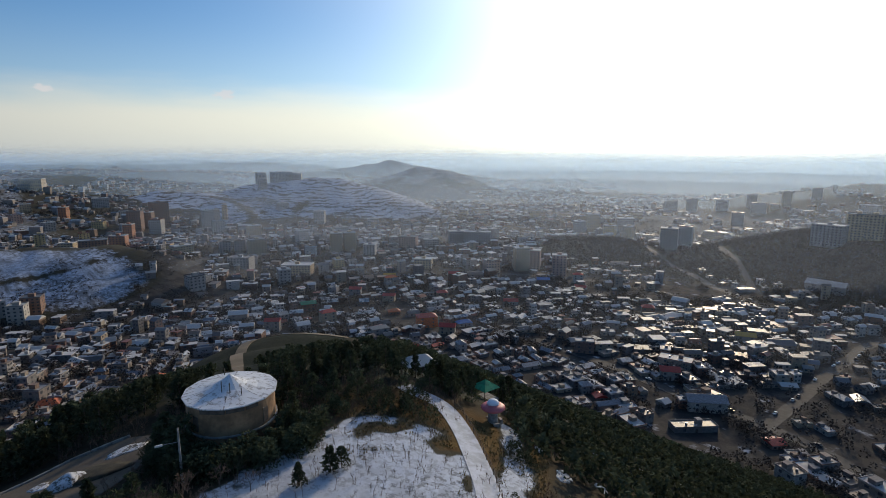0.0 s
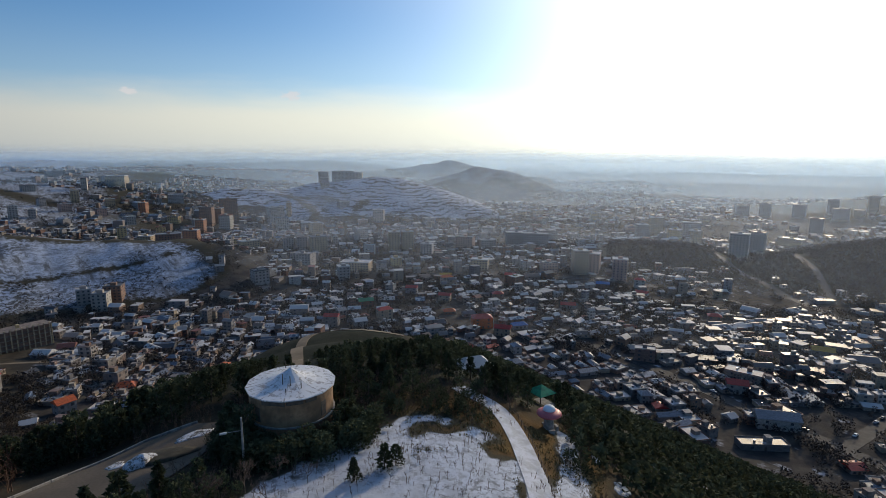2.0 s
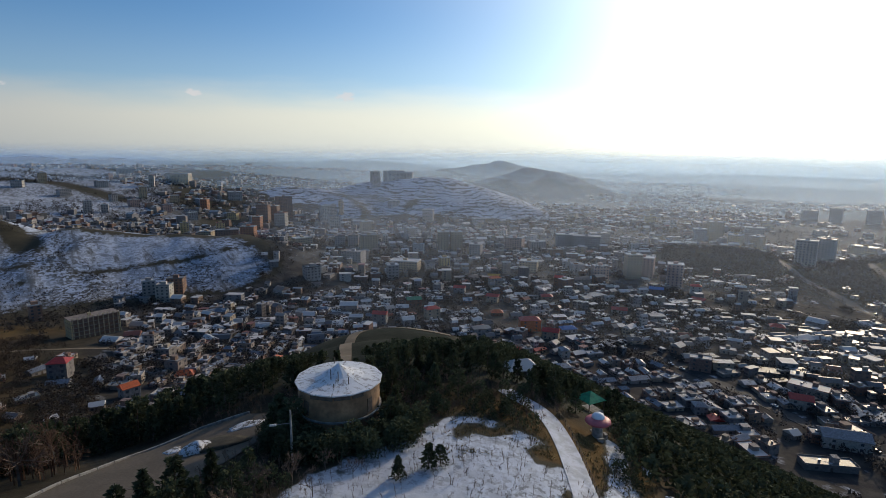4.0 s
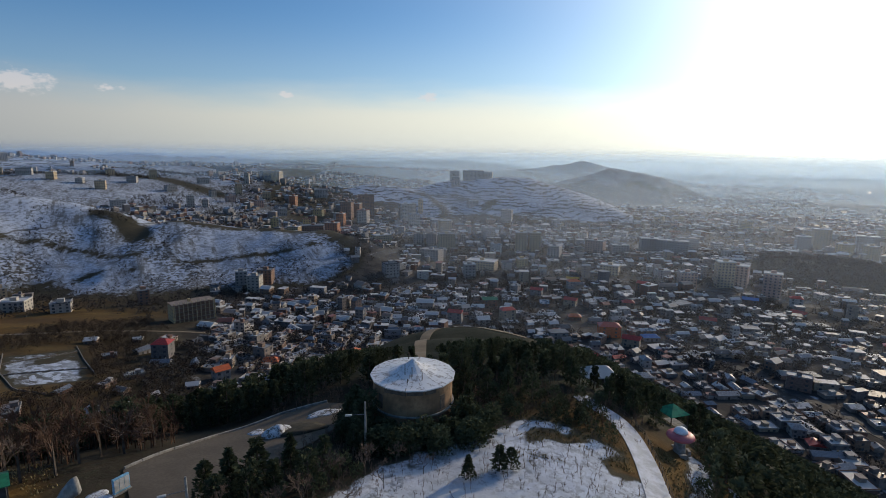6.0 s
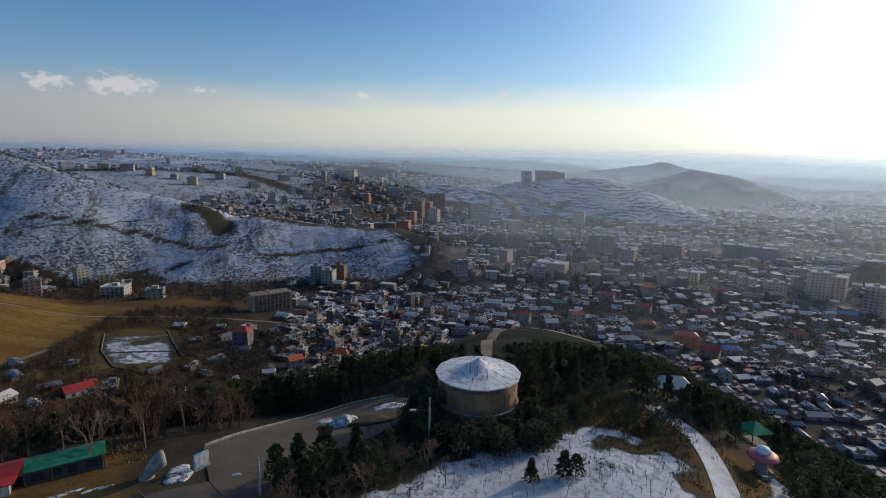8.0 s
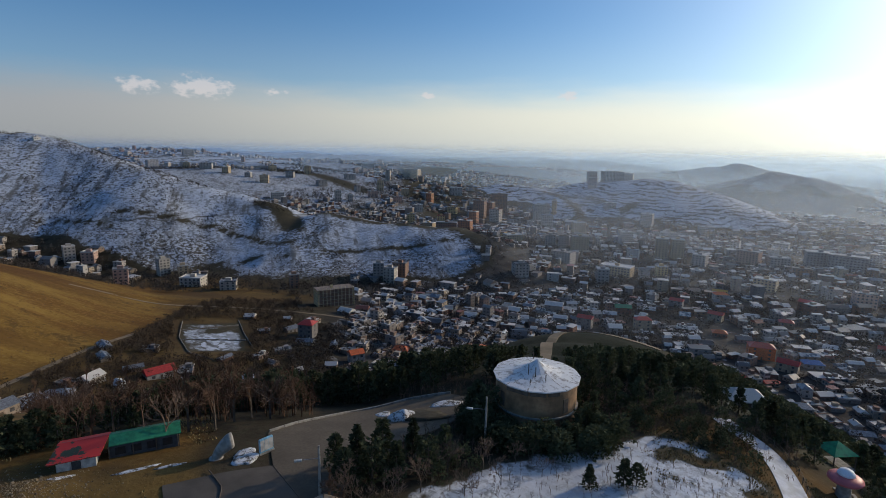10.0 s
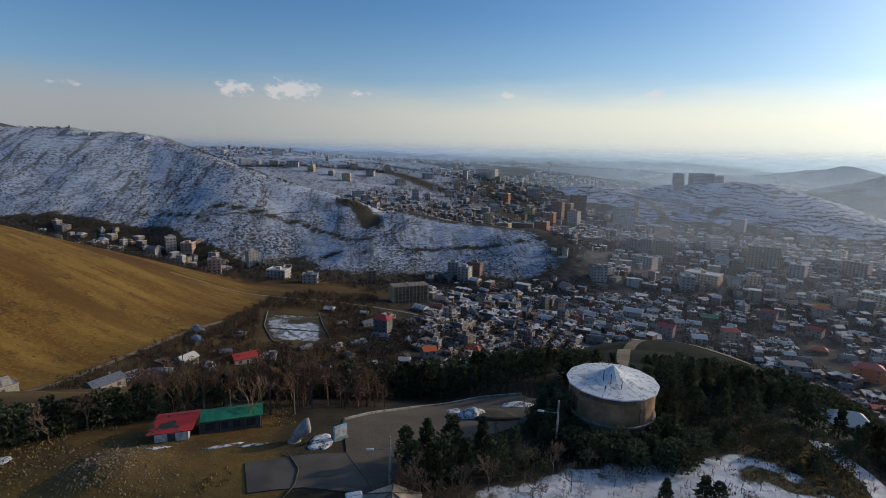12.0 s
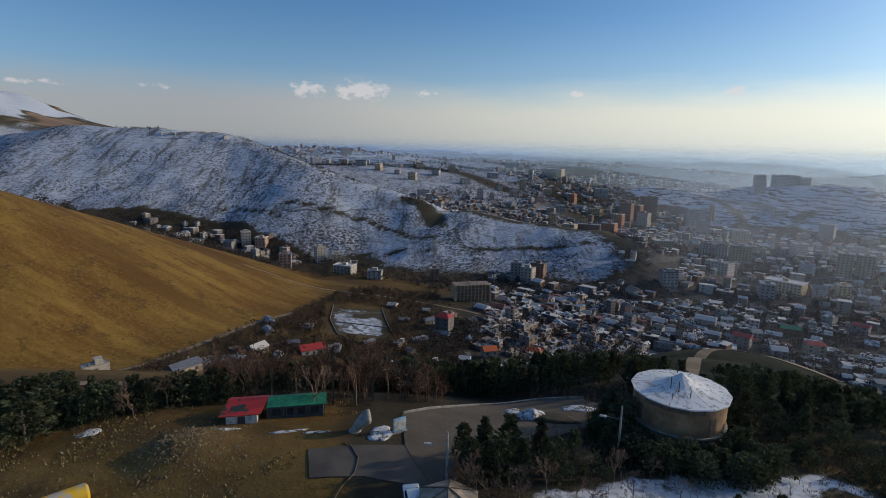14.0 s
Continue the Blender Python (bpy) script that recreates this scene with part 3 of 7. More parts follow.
def build_ground():
    az = np.concatenate([np.arange(-112, 62, 0.4), np.arange(62, 248, 3.0)])
    az = np.append(az[az < 248 - 1e-6], 248.0)[:-1]
    rad = np.concatenate([[0.01], 6 * 1.0125 ** np.arange(0, 541)])
    rad = np.append(rad[rad < 4930], 4940.0)
    A, R = np.meshgrid(np.radians(az), rad)
    x, y = R * np.sin(A), R * np.cos(A)
    z, stand = land(x, y)
    na, nr = len(az), len(rad)
    i = np.arange(nr - 1)[:, None] * na + np.arange(na)[None, :]
    j = np.arange(nr - 1)[:, None] * na + (np.arange(na)[None, :] + 1) % na
    faces = np.stack([i, i + na, j + na, j], -1).reshape(-1, 4)
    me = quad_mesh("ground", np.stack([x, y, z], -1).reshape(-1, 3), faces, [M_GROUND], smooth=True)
    n = value_noise(x, y, 90, 51, 4)
    home = step(stand["home"], 0, 6)
    snow = 0.67 * step(stand["snow"] + 10 * n, -5, 8) * (1 - step(bearing(x, y) + 5 * n, -33, -26.5)) + 0.95 * step(stand["white"] + 14 * n, 2, 14) + 0.95 * step(stand["peak"] * 0.75 + 190 * value_noise(x + 0.9 * y, 0.35 * y - 0.2 * x, 420, 57, 4), 150, 215) * (R > 3000)
    snow = snow + 0.5 * step(stand["far"] + 40 * n, 14, 60) * (bearing(x, y) < 8) + 0.58 * step(-bearing(x, y), 24, 42) * step(R + 160 * n, 820, 1050) * (1 - step(R, 2900, 3200) * step(-bearing(x, y), 66, 72))
    snow = np.clip(snow - 0.05 * step(bearing(x, y), -47, -40) * step(stand["snow"], 0, 8), 0, 1)
    snow = np.maximum(snow - bare_shadow_share(x, y), np.minimum(snow, 0.3))
    snow = snow * np.where((bearing(x, y) < -26) & (R < 1000), step(R - snow_foot(bearing(x, y)) + 26 * n, -6, 8), 1.0)
    snow = snow * (1 - home) + home * hilltop_snow(x, y)
    plot = step(bearing(x, y), -61, -59.5) * (1 - step(bearing(x, y), -55.5, -54)) * step(R, 318, 326) * (1 - step(R + 20 * n, 382, 392))
    snow = np.clip(snow + 0.58 * plot * (1 + 0.8 * value_noise(x, y, 18, 53, 3)), 0, 1)
    ochre = step(R - ochre_foot(bearing(x, y)) + 8 * n, -4, 5) * step(stand["ochre"], -14, -4) * (R < 560) * (1 - home) * (1 - 0.7 * step(bearing(x, y) + 3 * n, -66, -59)) + home * hilltop_grass(x, y)
    ochre = np.clip(ochre + 0.32 * step(stand["vale"], 0, 6) * (1 - home) * step(-bearing(x, y), 48, 54) * (1 + n), 0, 1)
    town = (1 - home) * (1 - step(stand["wood"], 0, 8)) * step(R, 240, 300) * (1 - step(-bearing(x, y), 42, 48) * (R < 1000))
    wood = step(stand["wood"] + 3 * n, 1, 6) * (1 - home) + home * step(R + 6 * n, 88, 98) * step(bearing(x, y), -64, -60) * (1 - 0.8 * step(bearing(x, y), -11, -9.5) * (1 - step(bearing(x, y), -6, -4.5)) * step(R, 164, 170))
    terrace = step(stand["white"], 2, 12)
    for key, v in (("snow", snow), ("ochre", ochre), ("town", town), ("wood", wood), ("terrace", terrace), ("peak", step(stand["peak"], 0, 20))):
        me.attributes.new(key, "FLOAT", "POINT").data.foreach_set("value", v.astype(np.float32).ravel())
    ob = new("ground", me)
    tagged(ob, "snow-streaked winter hills and valley floor of bare earth", "ground", kind="structure")
    return ob


build_ground()

# ---------------------------------------------------------------- boxes in bulk


def prisms(cx, cy, z0, z1, sx, sy, rot):
    """Corner places (n, 8, 3) of upright boxes."""
    c, s = np.cos(rot), np.sin(rot)
    u = np.array([-1, 1, 1, -1]) / 2
    v = np.array([-1, -1, 1, 1]) / 2
    px = cx[:, None] + c[:, None] * u * sx[:, None] - s[:, None] * v * sy[:, None]
    py = cy[:, None] + s[:, None] * u * sx[:, None] + c[:, None] * v * sy[:, None]
    lo = np.stack([px, py, np.repeat(z0[:, None], 4, 1)], -1)
    hi = np.stack([px, py, np.repeat(z1[:, None], 4, 1)], -1)
    return np.concatenate([lo, hi], 1)


BOX = np.array([[0, 1, 5, 4], [1, 2, 6, 5], [2, 3, 7, 6], [3, 0, 4, 7], [4, 5, 6, 7]])


def faces_of(n, pattern=BOX, count=8):
    return (np.arange(n)[:, None, None] * count + pattern[None]).reshape(-1, 4)


# ---------------------------------------------------------------- the town


def plots(cell, turn, d0, d1, az0, az1, skip, seed):
    """Places for houses: rows along streets, with gaps."""
    r = np.random.default_rng(seed)
    k = int(d1 / cell) + 2
    i, j = np.meshgrid(np.arange(-k, k), np.arange(-k, k))
    i, j = i.ravel(), j.ravel()
    x, y = i * cell + (i // 2) * cell * 0.35, j * cell + (j // 4) * cell * 0.5
    x, y = x + r.normal(0, cell * 0.16, x.size), y + r.normal(0, cell * 0.16, x.size)
    c, s = math.cos(turn), math.sin(turn)
    x, y = c * x - s * y, s * x + c * y
    bend = 60 * value_noise(x, y, 500, seed + 70, 2)
    x, y = x + bend, y - bend * 0.6
    d, az = np.hypot(x, y), bearing(x, y)
    keep = (d > d0) & (d < d1) & (az > az0) & (az < az1) & (r.random(x.size) > skip)
    x, y = x[keep], y[keep]
    z, stand = land(x, y)
    ok = (stand["home"] < -2) & (stand["ochre"] < 0.5) & ((stand["snow"] < 2) | (bearing(x, y) > -30) | (np.hypot(x, y) < snow_foot(bearing(x, y)) - 8) & (bearing(x, y) > -86)) & ((stand["white"] < 5) | ((bearing(x, y) < -30) & (r.random(x.size) < 0.6))) & ((stand["wood"] < 6) | (np.hypot(x, y) > 1000)) & (stand["peak"] < 0) & (stand["far"] < 12)
    ok &= (bearing(x, y) > -50) | (np.hypot(x, y) > 1050) | (r.random(x.size) < 0.6)
    ok &= off_roads(x, y, 5.0) & ((stand["vale"] < 3) | (bearing(x, y) > -44))
    ok &= value_noise(x, y, 90, seed + 5, 3) > np.where(np.hypot(x, y) < 560, -0.45, -0.36)
    ok &= (np.hypot(x, y) < 1050) | (value_noise(x, y, 340, seed + 9, 3) > -0.22)
    return x[ok], y[ok], z[ok], turn


def joined_houses(name, x, y, z, turn, low, high, wide, seed, windows, label):
    r = np.random.default_rng(seed)
    n = len(x)
    rot = turn + r.normal(0, 0.26, n) + 0.5 * value_noise(x, y, 260, 77, 1)
    size = np.exp(r.normal(0, 0.22, n))
    sx, sy = wide * size * r.uniform(0.55, 1.35, n), wide * size * r.uniform(0.5, 1.0, n)
    floors = np.where(r.random(n) < 0.06, high + r.integers(0, 3, n), np.minimum(r.integers(low, high + 1, n), r.integers(low, high + 1, n)))
    h = floors * 2.8
    V, Fc, I = [], [], []
    base = 0

    def put(v, pattern, mat, count=8):
        nonlocal base
        V.append(v.reshape(-1, 3))
        Fc.append(faces_of(len(v), pattern, count) + base)
        I.append(np.tile(np.asarray(mat), len(v)))
        base += v.shape[0] * count
    put(prisms(x, y, z - 4, z + h, sx, sy, rot), BOX, [0, 0, 0, 0, 1])
    pitched = r.random(n) < 0.38
    flat = ~pitched
    put(prisms(x[flat], y[flat], (z + h)[flat] + 0.02, (z + h)[flat] + 0.35, sx[flat] + 0.5, sy[flat] + 0.5, rot[flat]), BOX, [1, 1, 1, 1, 1])
    g = prisms(x[pitched], y[pitched], (z + h)[pitched] + 0.02, (z + h)[pitched] + 0.9 + 0.16 * sy[pitched], sx[pitched] + 0.7, sy[pitched] + 0.7, rot[pitched])
    ridge_line = np.stack([(g[:, 4] + g[:, 7]) / 2, (g[:, 5] + g[:, 6]) / 2], 1)
    g[:, 4], g[:, 7] = ridge_line[:, 0] + 0.06 * (g[:, 4] - g[:, 7]), ridge_line[:, 0] - 0.06 * (g[:, 4] - g[:, 7])
    g[:, 5], g[:, 6] = ridge_line[:, 1] + 0.06 * (g[:, 5] - g[:, 6]), ridge_line[:, 1] - 0.06 * (g[:, 5] - g[:, 6])
    put(g, BOX, [1, 1, 1, 1, 1])
    # stair head or tank room on some roofs
    m = (r.random(n) < 0.5) & flat
    ox, oy = r.uniform(-0.25, 0.25, n) * sx, r.uniform(-0.25, 0.25, n) * sy
    c, s = np.cos(rot), np.sin(rot)
    put(prisms((x + c * ox - s * oy)[m], (y + s * ox + c * oy)[m], (z + h)[m], (z + h + 2.4)[m], sx[m] * 0.3, sy[m] * 0.35, rot[m]), BOX, [0, 0, 0, 0, 1])
    if windows:
        for f in range(high + 2):
            for side, along in ((0, -0.22), (1, 0.2), (2, 0.2), (3, -0.1), (0, 0.25), (1, -0.22), (2, -0.2), (3, 0.25))[:windows]:
                m = (floors > f) & (r.random(n) < 0.85)
                a, b = (sx, sy) if side % 2 == 0 else (sy, sx)
                sgn = -1 if side in (0, 3) else 1
                u, w = along * a, sgn * (b / 2)
                lx, ly = (u, w) if side % 2 == 0 else (w, u)
                wx = np.full(n, 1.6) if side % 2 == 0 else np.full(n, 0.12)
                wy = np.full(n, 0.12) if side % 2 == 0 else np.full(n, 1.5)
                put(prisms((x + c * lx - s * ly)[m], (y + s * lx + c * ly)[m], (z + f * 2.8 + 0.9)[m], (z + f * 2.8 + 2.2)[m], wx[m], wy[m], rot[m]), BOX, [2] * 5)
    me = quad_mesh(name, np.concatenate(V), np.concatenate(Fc), [M_WALL_JOINED, M_ROOF_JOINED, M_PANE], np.concatenate(I))
    return tagged(new(name, me), label, "houses", kind="stuff")


TOWERS = {
    "east_bank": [(23.0, 825, 23, 35, 2), (24.5, 913, 19, 35, 4), (24.8, 1510, 24, 31, 2), (22.9, 1500, 30, 24, 2), (27.4, 1506, 26, 29, 2), (29.8, 1525, 18, 31, 2), (28.8, 1242, 22, 27, 5), (32.5, 1503, 18, 33, 1),
                  (34.7, 1545, 20, 26, 2), (18.8, 1043, 29, 29, 2), (27.1, 1017, 36, 16, 1), (14.3, 994, 19, 26, 5), (15.6, 1053, 24, 33, 1), (3.7, 868, 42, 20, 5), (9.4, 687, 25, 24, 6), (12.4, 655, 17, 25, 6)],
    "wood_side": [(35.9, 782, 32, 24, 5), (37.8, 795, 22, 30, 1), (38.9, 793, 18, 28, 1), (40.5, 784, 22, 30, 5), (38.6, 1372, 26, 32, 2), (30.4, 1453, 31, 24, 2)],
    "brick_quarter": [(-37.14, 979, 13, 21, 3), (-33.94, 1008, 14, 18, 3), (-35.24, 947, 20, 14, 1), (-31.34, 878, 21, 30, 0), (-33.34, 922, 35, 21, 7), (-32.44, 1382, 32, 19, 2), (-30.44, 1060, 15, 24, 0), (-29.84, 1145, 24, 36, 7),
                      (-28.84, 1179, 20, 30, 7), (-27.84, 1209, 31, 46, 7), (-28.14, 1110, 22, 26, 4), (-30.84, 1247, 7, 21, 4), (-27.7, 898, 23, 13, 3), (-26.2, 873, 28, 13, 1)],
    "new_flats": [(-23.7, 1149, 19, 36, 4), (-22.9, 1177, 11, 32, 4), (-22.1, 1203, 10, 30, 1), (-19.5, 988, 21, 23, 1), (-19.3, 821, 24, 23, 1), (-20.9, 843, 16, 20, 2), (-22.3, 855, 16, 18, 2), (-17.5, 875, 7, 14, 4),
                  (-16.6, 1205, 22, 11, 2), (-16.8, 624, 13, 17, 2), (-25.3, 604, 16, 13, 2), (-20.9, 697, 27, 12, 2)],
    "hill_towers": [(-18.55, 1445, 22, 26, 4), (-16.55, 1425, 50, 23, 4), (-14.97, 1420, 20, 18, 4), (-14.1, 1424, 26, 9, 4), (-9.2, 1560, 48, 27, 5), (-18.4, 1385, 20, 24, 2)],
    "midtown": [(-11.35, 812, 17, 29, 1), (-9.95, 815, 17, 29, 1), (-14.8, 921, 18, 20, 2), (-3.7, 837, 27, 18, 6), (1.7, 886, 34, 19, 5), (4.9, 922, 31, 18, 5), (8.4, 676, 18, 29, 1), (5.2, 660, 18, 16, 6), (-11.2, 697, 12, 11, 3),
                (-15.4, 673, 36, 12, 1), (-7.8, 786, 17, 15, 2), (-2.1, 683, 22, 12, 1)],
    "vale": [(-61.6, 647, 11, 18, 4), (-65.1, 570, 12, 15, 6), (-68.9, 706, 11, 17, 2), (-74.6, 640, 11, 9, 2), (-59.9, 641, 10, 11, 1), (-59, 560, 20, 9, 4), (-55.8, 530, 14, 8, 4), (-67.4, 702, 13, 10, 6), (-49.4, 540, 9, 14, 7),
             (-39.3, 575, 13, 16, 4), (-38.2, 594, 15, 14, 7), (-40.6, 598, 12, 13, 2)],
    "plateau": [(-44.8, 1136, 12, 21, 2), (-43.5, 1143, 11, 14, 2), (-50.8, 1110, 23, 13, 2), (-37.8, 1675, 28, 18, 2), (-52, 1320, 19, 17, 1), (-59, 1560, 16, 16, 1), (-57.3, 1516, 29, 14, 2), (-41.7, 1864, 39, 16, 2), (-61.9, 1700, 28, 18, 2),
                (-58.8, 2087, 35, 22, 2), (-37.1, 1590, 46, 29, 1), (-55.5, 1420, 16, 15, 1), (-53.5, 1380, 14, 10, 2)],
    "snow_terraces": [(-49.5, 1420, 20, 13, 2), (-47.8, 1500, 16, 22, 1), (-46.4, 1330, 22, 12, 2), (-42.8, 1280, 12, 14, 2), (-41.2, 1220, 18, 14, 6), (-40.4, 1340, 14, 24, 1), (-43.6, 1450, 24, 12, 2), (-38.6, 1180, 16, 14, 6),
                      (-51.2, 1560, 18, 14, 1), (-56.8, 1600, 20, 13, 2), (-39.6, 1480, 12, 26, 4), (-36.4, 1120, 16, 14, 2), (-35.2, 1240, 14, 22, 0), (-37.8, 1300, 18, 16, 1)],
}
TOWER_PAINT = [("brick_orange", (0.40, 0.19, 0.11)), ("tan_stone", (0.48, 0.37, 0.24)), ("grey_render", (0.38, 0.35, 0.32)), ("yellow_stone", (0.56, 0.42, 0.22)), ("pale_stone", (0.48, 0.44, 0.38)),
               ("dark_grey", (0.29, 0.285, 0.28)), ("rose_stone", (0.46, 0.31, 0.25)), ("brown_brick", (0.28, 0.175, 0.125))]
TOWER_WORDS = ["orange brick", "tan stone", "grey rendered", "yellow stone", "pale stone", "dark grey", "rose-tinted stone", "brown brick"]
TOWER_MATS = [plain(name, c, 0.85, vary=0.12, scale=0.2, fine=2.0) for name, c in TOWER_PAINT]
TOWER_SPOTS = [polar(row[0], row[1]) + (row[2],) for rows in TOWERS.values() for row in rows]


def clear_of_towers(x, y):
    ok = np.ones(x.shape, bool)
    for tx, ty, w in TOWER_SPOTS:
        ok &= np.hypot(x - tx, y - ty) > w * 0.5 + 9
    return ok


def tower_block(az, d, wide, high, kind, r):
    x, y = polar(az, d)
    deep = min(wide, 9 + 0.3 * wide) if wide > 14 else wide * 0.9
    t = thing("apartment_block", f"{TOWER_WORDS[kind]} apartment block of {max(2, round(high / 3.1))} storeys", "apartment block", (x, y, level(x, y)), -az + r.uniform(-27.1, 28), "apartment blocks of the town")
    floors = max(2, round(high / 3.1))
    fh = high / floors
    verts, faces, idx = [], [], []

    def add(x0, x1, y0, y1, z0, z1, m):
        v = prisms(np.array([(x0 + x1) / 2]), np.array([(y0 + y1) / 2]), np.array([z0]), np.array([z1]), np.array([x1 - x0]), np.array([y1 - y0]), np.zeros(1))[0]
        faces.append(BOX + 8 * len(verts)), verts.append(v), idx.append(np.full(5, m))
    w, q = wide / 2, deep / 2
    add(-w, w, -q, q, -5, high, 0)
    bays = max(2, int(wide / 3.6))
    side = max(1, int(deep / 4.2))
    bal = r.integers(0, bays, 2)
    for f in range(floors):
        z0 = f * fh + 0.9
        for b in range(bays):
            u = -w + (b + 0.5) * wide / bays
            for s in (-1, 1):
                add(u - 0.85, u + 0.85, s * q - 0.06, s * q + 0.06, z0, z0 + 1.45, 1)
                if b in bal and f:
                    add(u - 1.5, u + 1.5, s * q - 0.9, s * q + 0.9, f * fh - 0.1, f * fh + 0.06, 0)
                    add(u - 1.5, u + 1.5, s * q + s * 0.9 - 0.06, s * q + s * 0.9 + 0.06, f * fh + 0.06, f * fh + 0.95, 0)
        for b in range(side):
            u = -q + (b + 0.5) * deep / side
            for s in (-1, 1):
                add(s * w - 0.06, s * w + 0.06, u - 0.75, u + 0.75, z0, z0 + 1.4, 1)
    me = quad_mesh("wall", np.concatenate(verts), np.concatenate(faces), [TOWER_MATS[kind], M_PANE], np.concatenate(idx))
    new("wall", me).parent = t
    roof = bmesh.new()
    box(roof, -w - 0.25, w + 0.25, -q - 0.25, q + 0.25, high + 0.01, high + 0.25)
    for x0, x1, y0, y1 in ((-w - 0.25, w + 0.25, -q - 0.25, -q), (-w - 0.25, w + 0.25, q, q + 0.25), (-w - 0.25, -w, -q, q), (w, w + 0.25, -q, q)):
        box(roof, x0, x1, y0, y1, high + 0.25, high + 1.0)
    part("roof", roof, M_ROOF, t)
    part("stair_head", boxed(-min(2.5, w * 0.5), min(2.5, w * 0.5), -2 if q > 3 else -q * 0.6, 2 if q > 3 else q * 0.6, high + 0.24, high + 3.0), TOWER_MATS[kind], t)
    return t


tower_random = np.random.default_rng(19)
for district, rows in TOWERS.items():
    for row in rows:
        tower_block(*row, tower_random)


def scattered_blocks():
    """Mid-rise flats standing among the low houses."""
    r = np.random.default_rng(23)
    spots = [(a, b) for a, b, _ in TOWER_SPOTS]
    made = 0
    while made < 26:
        az, d = r.uniform(-34, 36), 620 + 780 * r.random() ** 0.8
        x, y = polar(az, d)
        _, stand = land(np.array([x]), np.array([y]))
        if stand["wood"][0] > 3 or stand["white"][0] > 3 or stand["snow"][0] > 2 or not off_roads(np.array([x]), np.array([y]), 14)[0] or min(math.hypot(x - a, y - b) for a, b in spots) < 34:
            continue
        spots.append((x, y))
        wide = r.uniform(12, 24)
        TOWER_SPOTS.append((x, y, wide))
        tower_block(az, d, wide, r.choice((9.3, 12.4, 12.4, 15.5, 18.6, 24.8)), int(r.choice((1, 1, 2, 2, 4, 6, 6, 7, 3))), r)
        made += 1


scattered_blocks()


# ------------------------------------------------ near houses, each a thing of its own
def gable(bm, sx, sy, z0, rise, over=0.4, hip=0.0):
    """A pitched roof with eaves; hip draws the ridge's ends in."""
    a, b = sx / 2 + over, sy / 2 + over
    lo = [bm.verts.new(p) for p in ((-a, -b, z0), (a, -b, z0), (a, b, z0), (-a, b, z0))]
    up = [bm.verts.new((v.co.x, v.co.y, z0 + 0.16)) for v in lo]
    r0, r1 = bm.verts.new((-a + hip, 0, z0 + rise)), bm.verts.new((a - hip, 0, z0 + rise))
    bm.faces.new(lo[::-1])
    for i in range(4):
        bm.faces.new((lo[i], lo[(i + 1) % 4], up[(i + 1) % 4], up[i]))
    bm.faces.new((up[0], up[1], r1, r0)), bm.faces.new((up[2], up[3], r0, r1))
    bm.faces.new((up[1], up[2], r1)), bm.faces.new((up[3], up[0], r0))
    return bm


def house(label, sx, sy, floors, roof, mat, wall=None, windows=True, seed=0):
    """A town house: walls, roof with parapet or pitch, door, windows."""
    r = random.Random(seed)
    t = thing("house", label, "house", group="houses of the near town")
    wall = wall or M_WALL
    high = floors * 3.0
    part("wall", boxed(-sx / 2, sx / 2, -sy / 2, sy / 2, -6, high, bevel=0.03), wall, t)
    if roof == "flat":
        bm = boxed(-sx / 2 - 0.2, sx / 2 + 0.2, -sy / 2 - 0.2, sy / 2 + 0.2, high + 0.005, high + 0.22)
        part("roof", bm, mat, t)
        bm = bmesh.new()
        for x0, x1, y0, y1 in ((-sx / 2 - 0.2, sx / 2 + 0.2, -sy / 2 - 0.2, -sy / 2 + 0.05), (-sx / 2 - 0.2, sx / 2 + 0.2, sy / 2 - 0.05, sy / 2 + 0.2), (-sx / 2 - 0.2, -sx / 2 + 0.05, -sy / 2 + 0.05, sy / 2 - 0.05), (sx / 2 - 0.05, sx / 2 + 0.2, -sy / 2 + 0.05, sy / 2 - 0.05)):
            box(bm, x0, x1, y0, y1, high + 0.22, high + 0.75)
        part("parapet", bm, wall, t)
        ux, uy = r.uniform(-0.2, 0.2) * sx, r.uniform(-0.2, 0.2) * sy
        part("stair_head", box(boxed(ux - 1.4, ux + 1.4, uy - 1.7, uy + 1.7, high + 0.22, high + 2.6), ux - 1.6, ux + 1.6, uy - 1.9, uy + 1.9, high + 2.61, high + 2.75), wall, t)
        part("water_cistern", cylinder(bmesh.new(), -ux - 1, -uy, high + 0.22, high + 1.5, 0.6), M_METAL, t)
    else:
        part("roof", gable(bmesh.new(), sx, sy, high + 0.005, 1.0 + 0.16 * sy, hip=sy * 0.4 if roof == "hip" else 0.0), mat, t)
        part("chimney", boxed(sx * 0.2, sx * 0.2 + 0.6, sy * 0.12, sy * 0.12 + 0.6, high, high + 2.6), wall, t)
    part("door", boxed(-0.6, 0.6, -sy / 2 - 0.05, -sy / 2 + 0.05, 0, 2.1), M_BARK, t)
    pane = bmesh.new()
    box(pane, -0.75, 0.75, -0.07, 0.07, 0, 1.4)
    first = None
    for f in range(floors):
        for u, v, a in ((-0.28, -1, 0), (0.28, -1, 0), (-0.25, 1, 0), (0.2, 1, 0), (0, 1, 90), (0, -1, 90)):
            if f == 0 and r.random() < 0.4:
                continue
            if first is None:
                first = part("window", pane, M_PANE, t)
                ob = first
            else:
                ob = new("window", first.data)
                ob.parent = t
            px, py = (u * sx, v * sy / 2) if a == 0 else (v * sx / 2, u * sy)
            ob.matrix_basis = pose(px, py, f * 3.0 + 0.9, 0, 0, a)
    return t


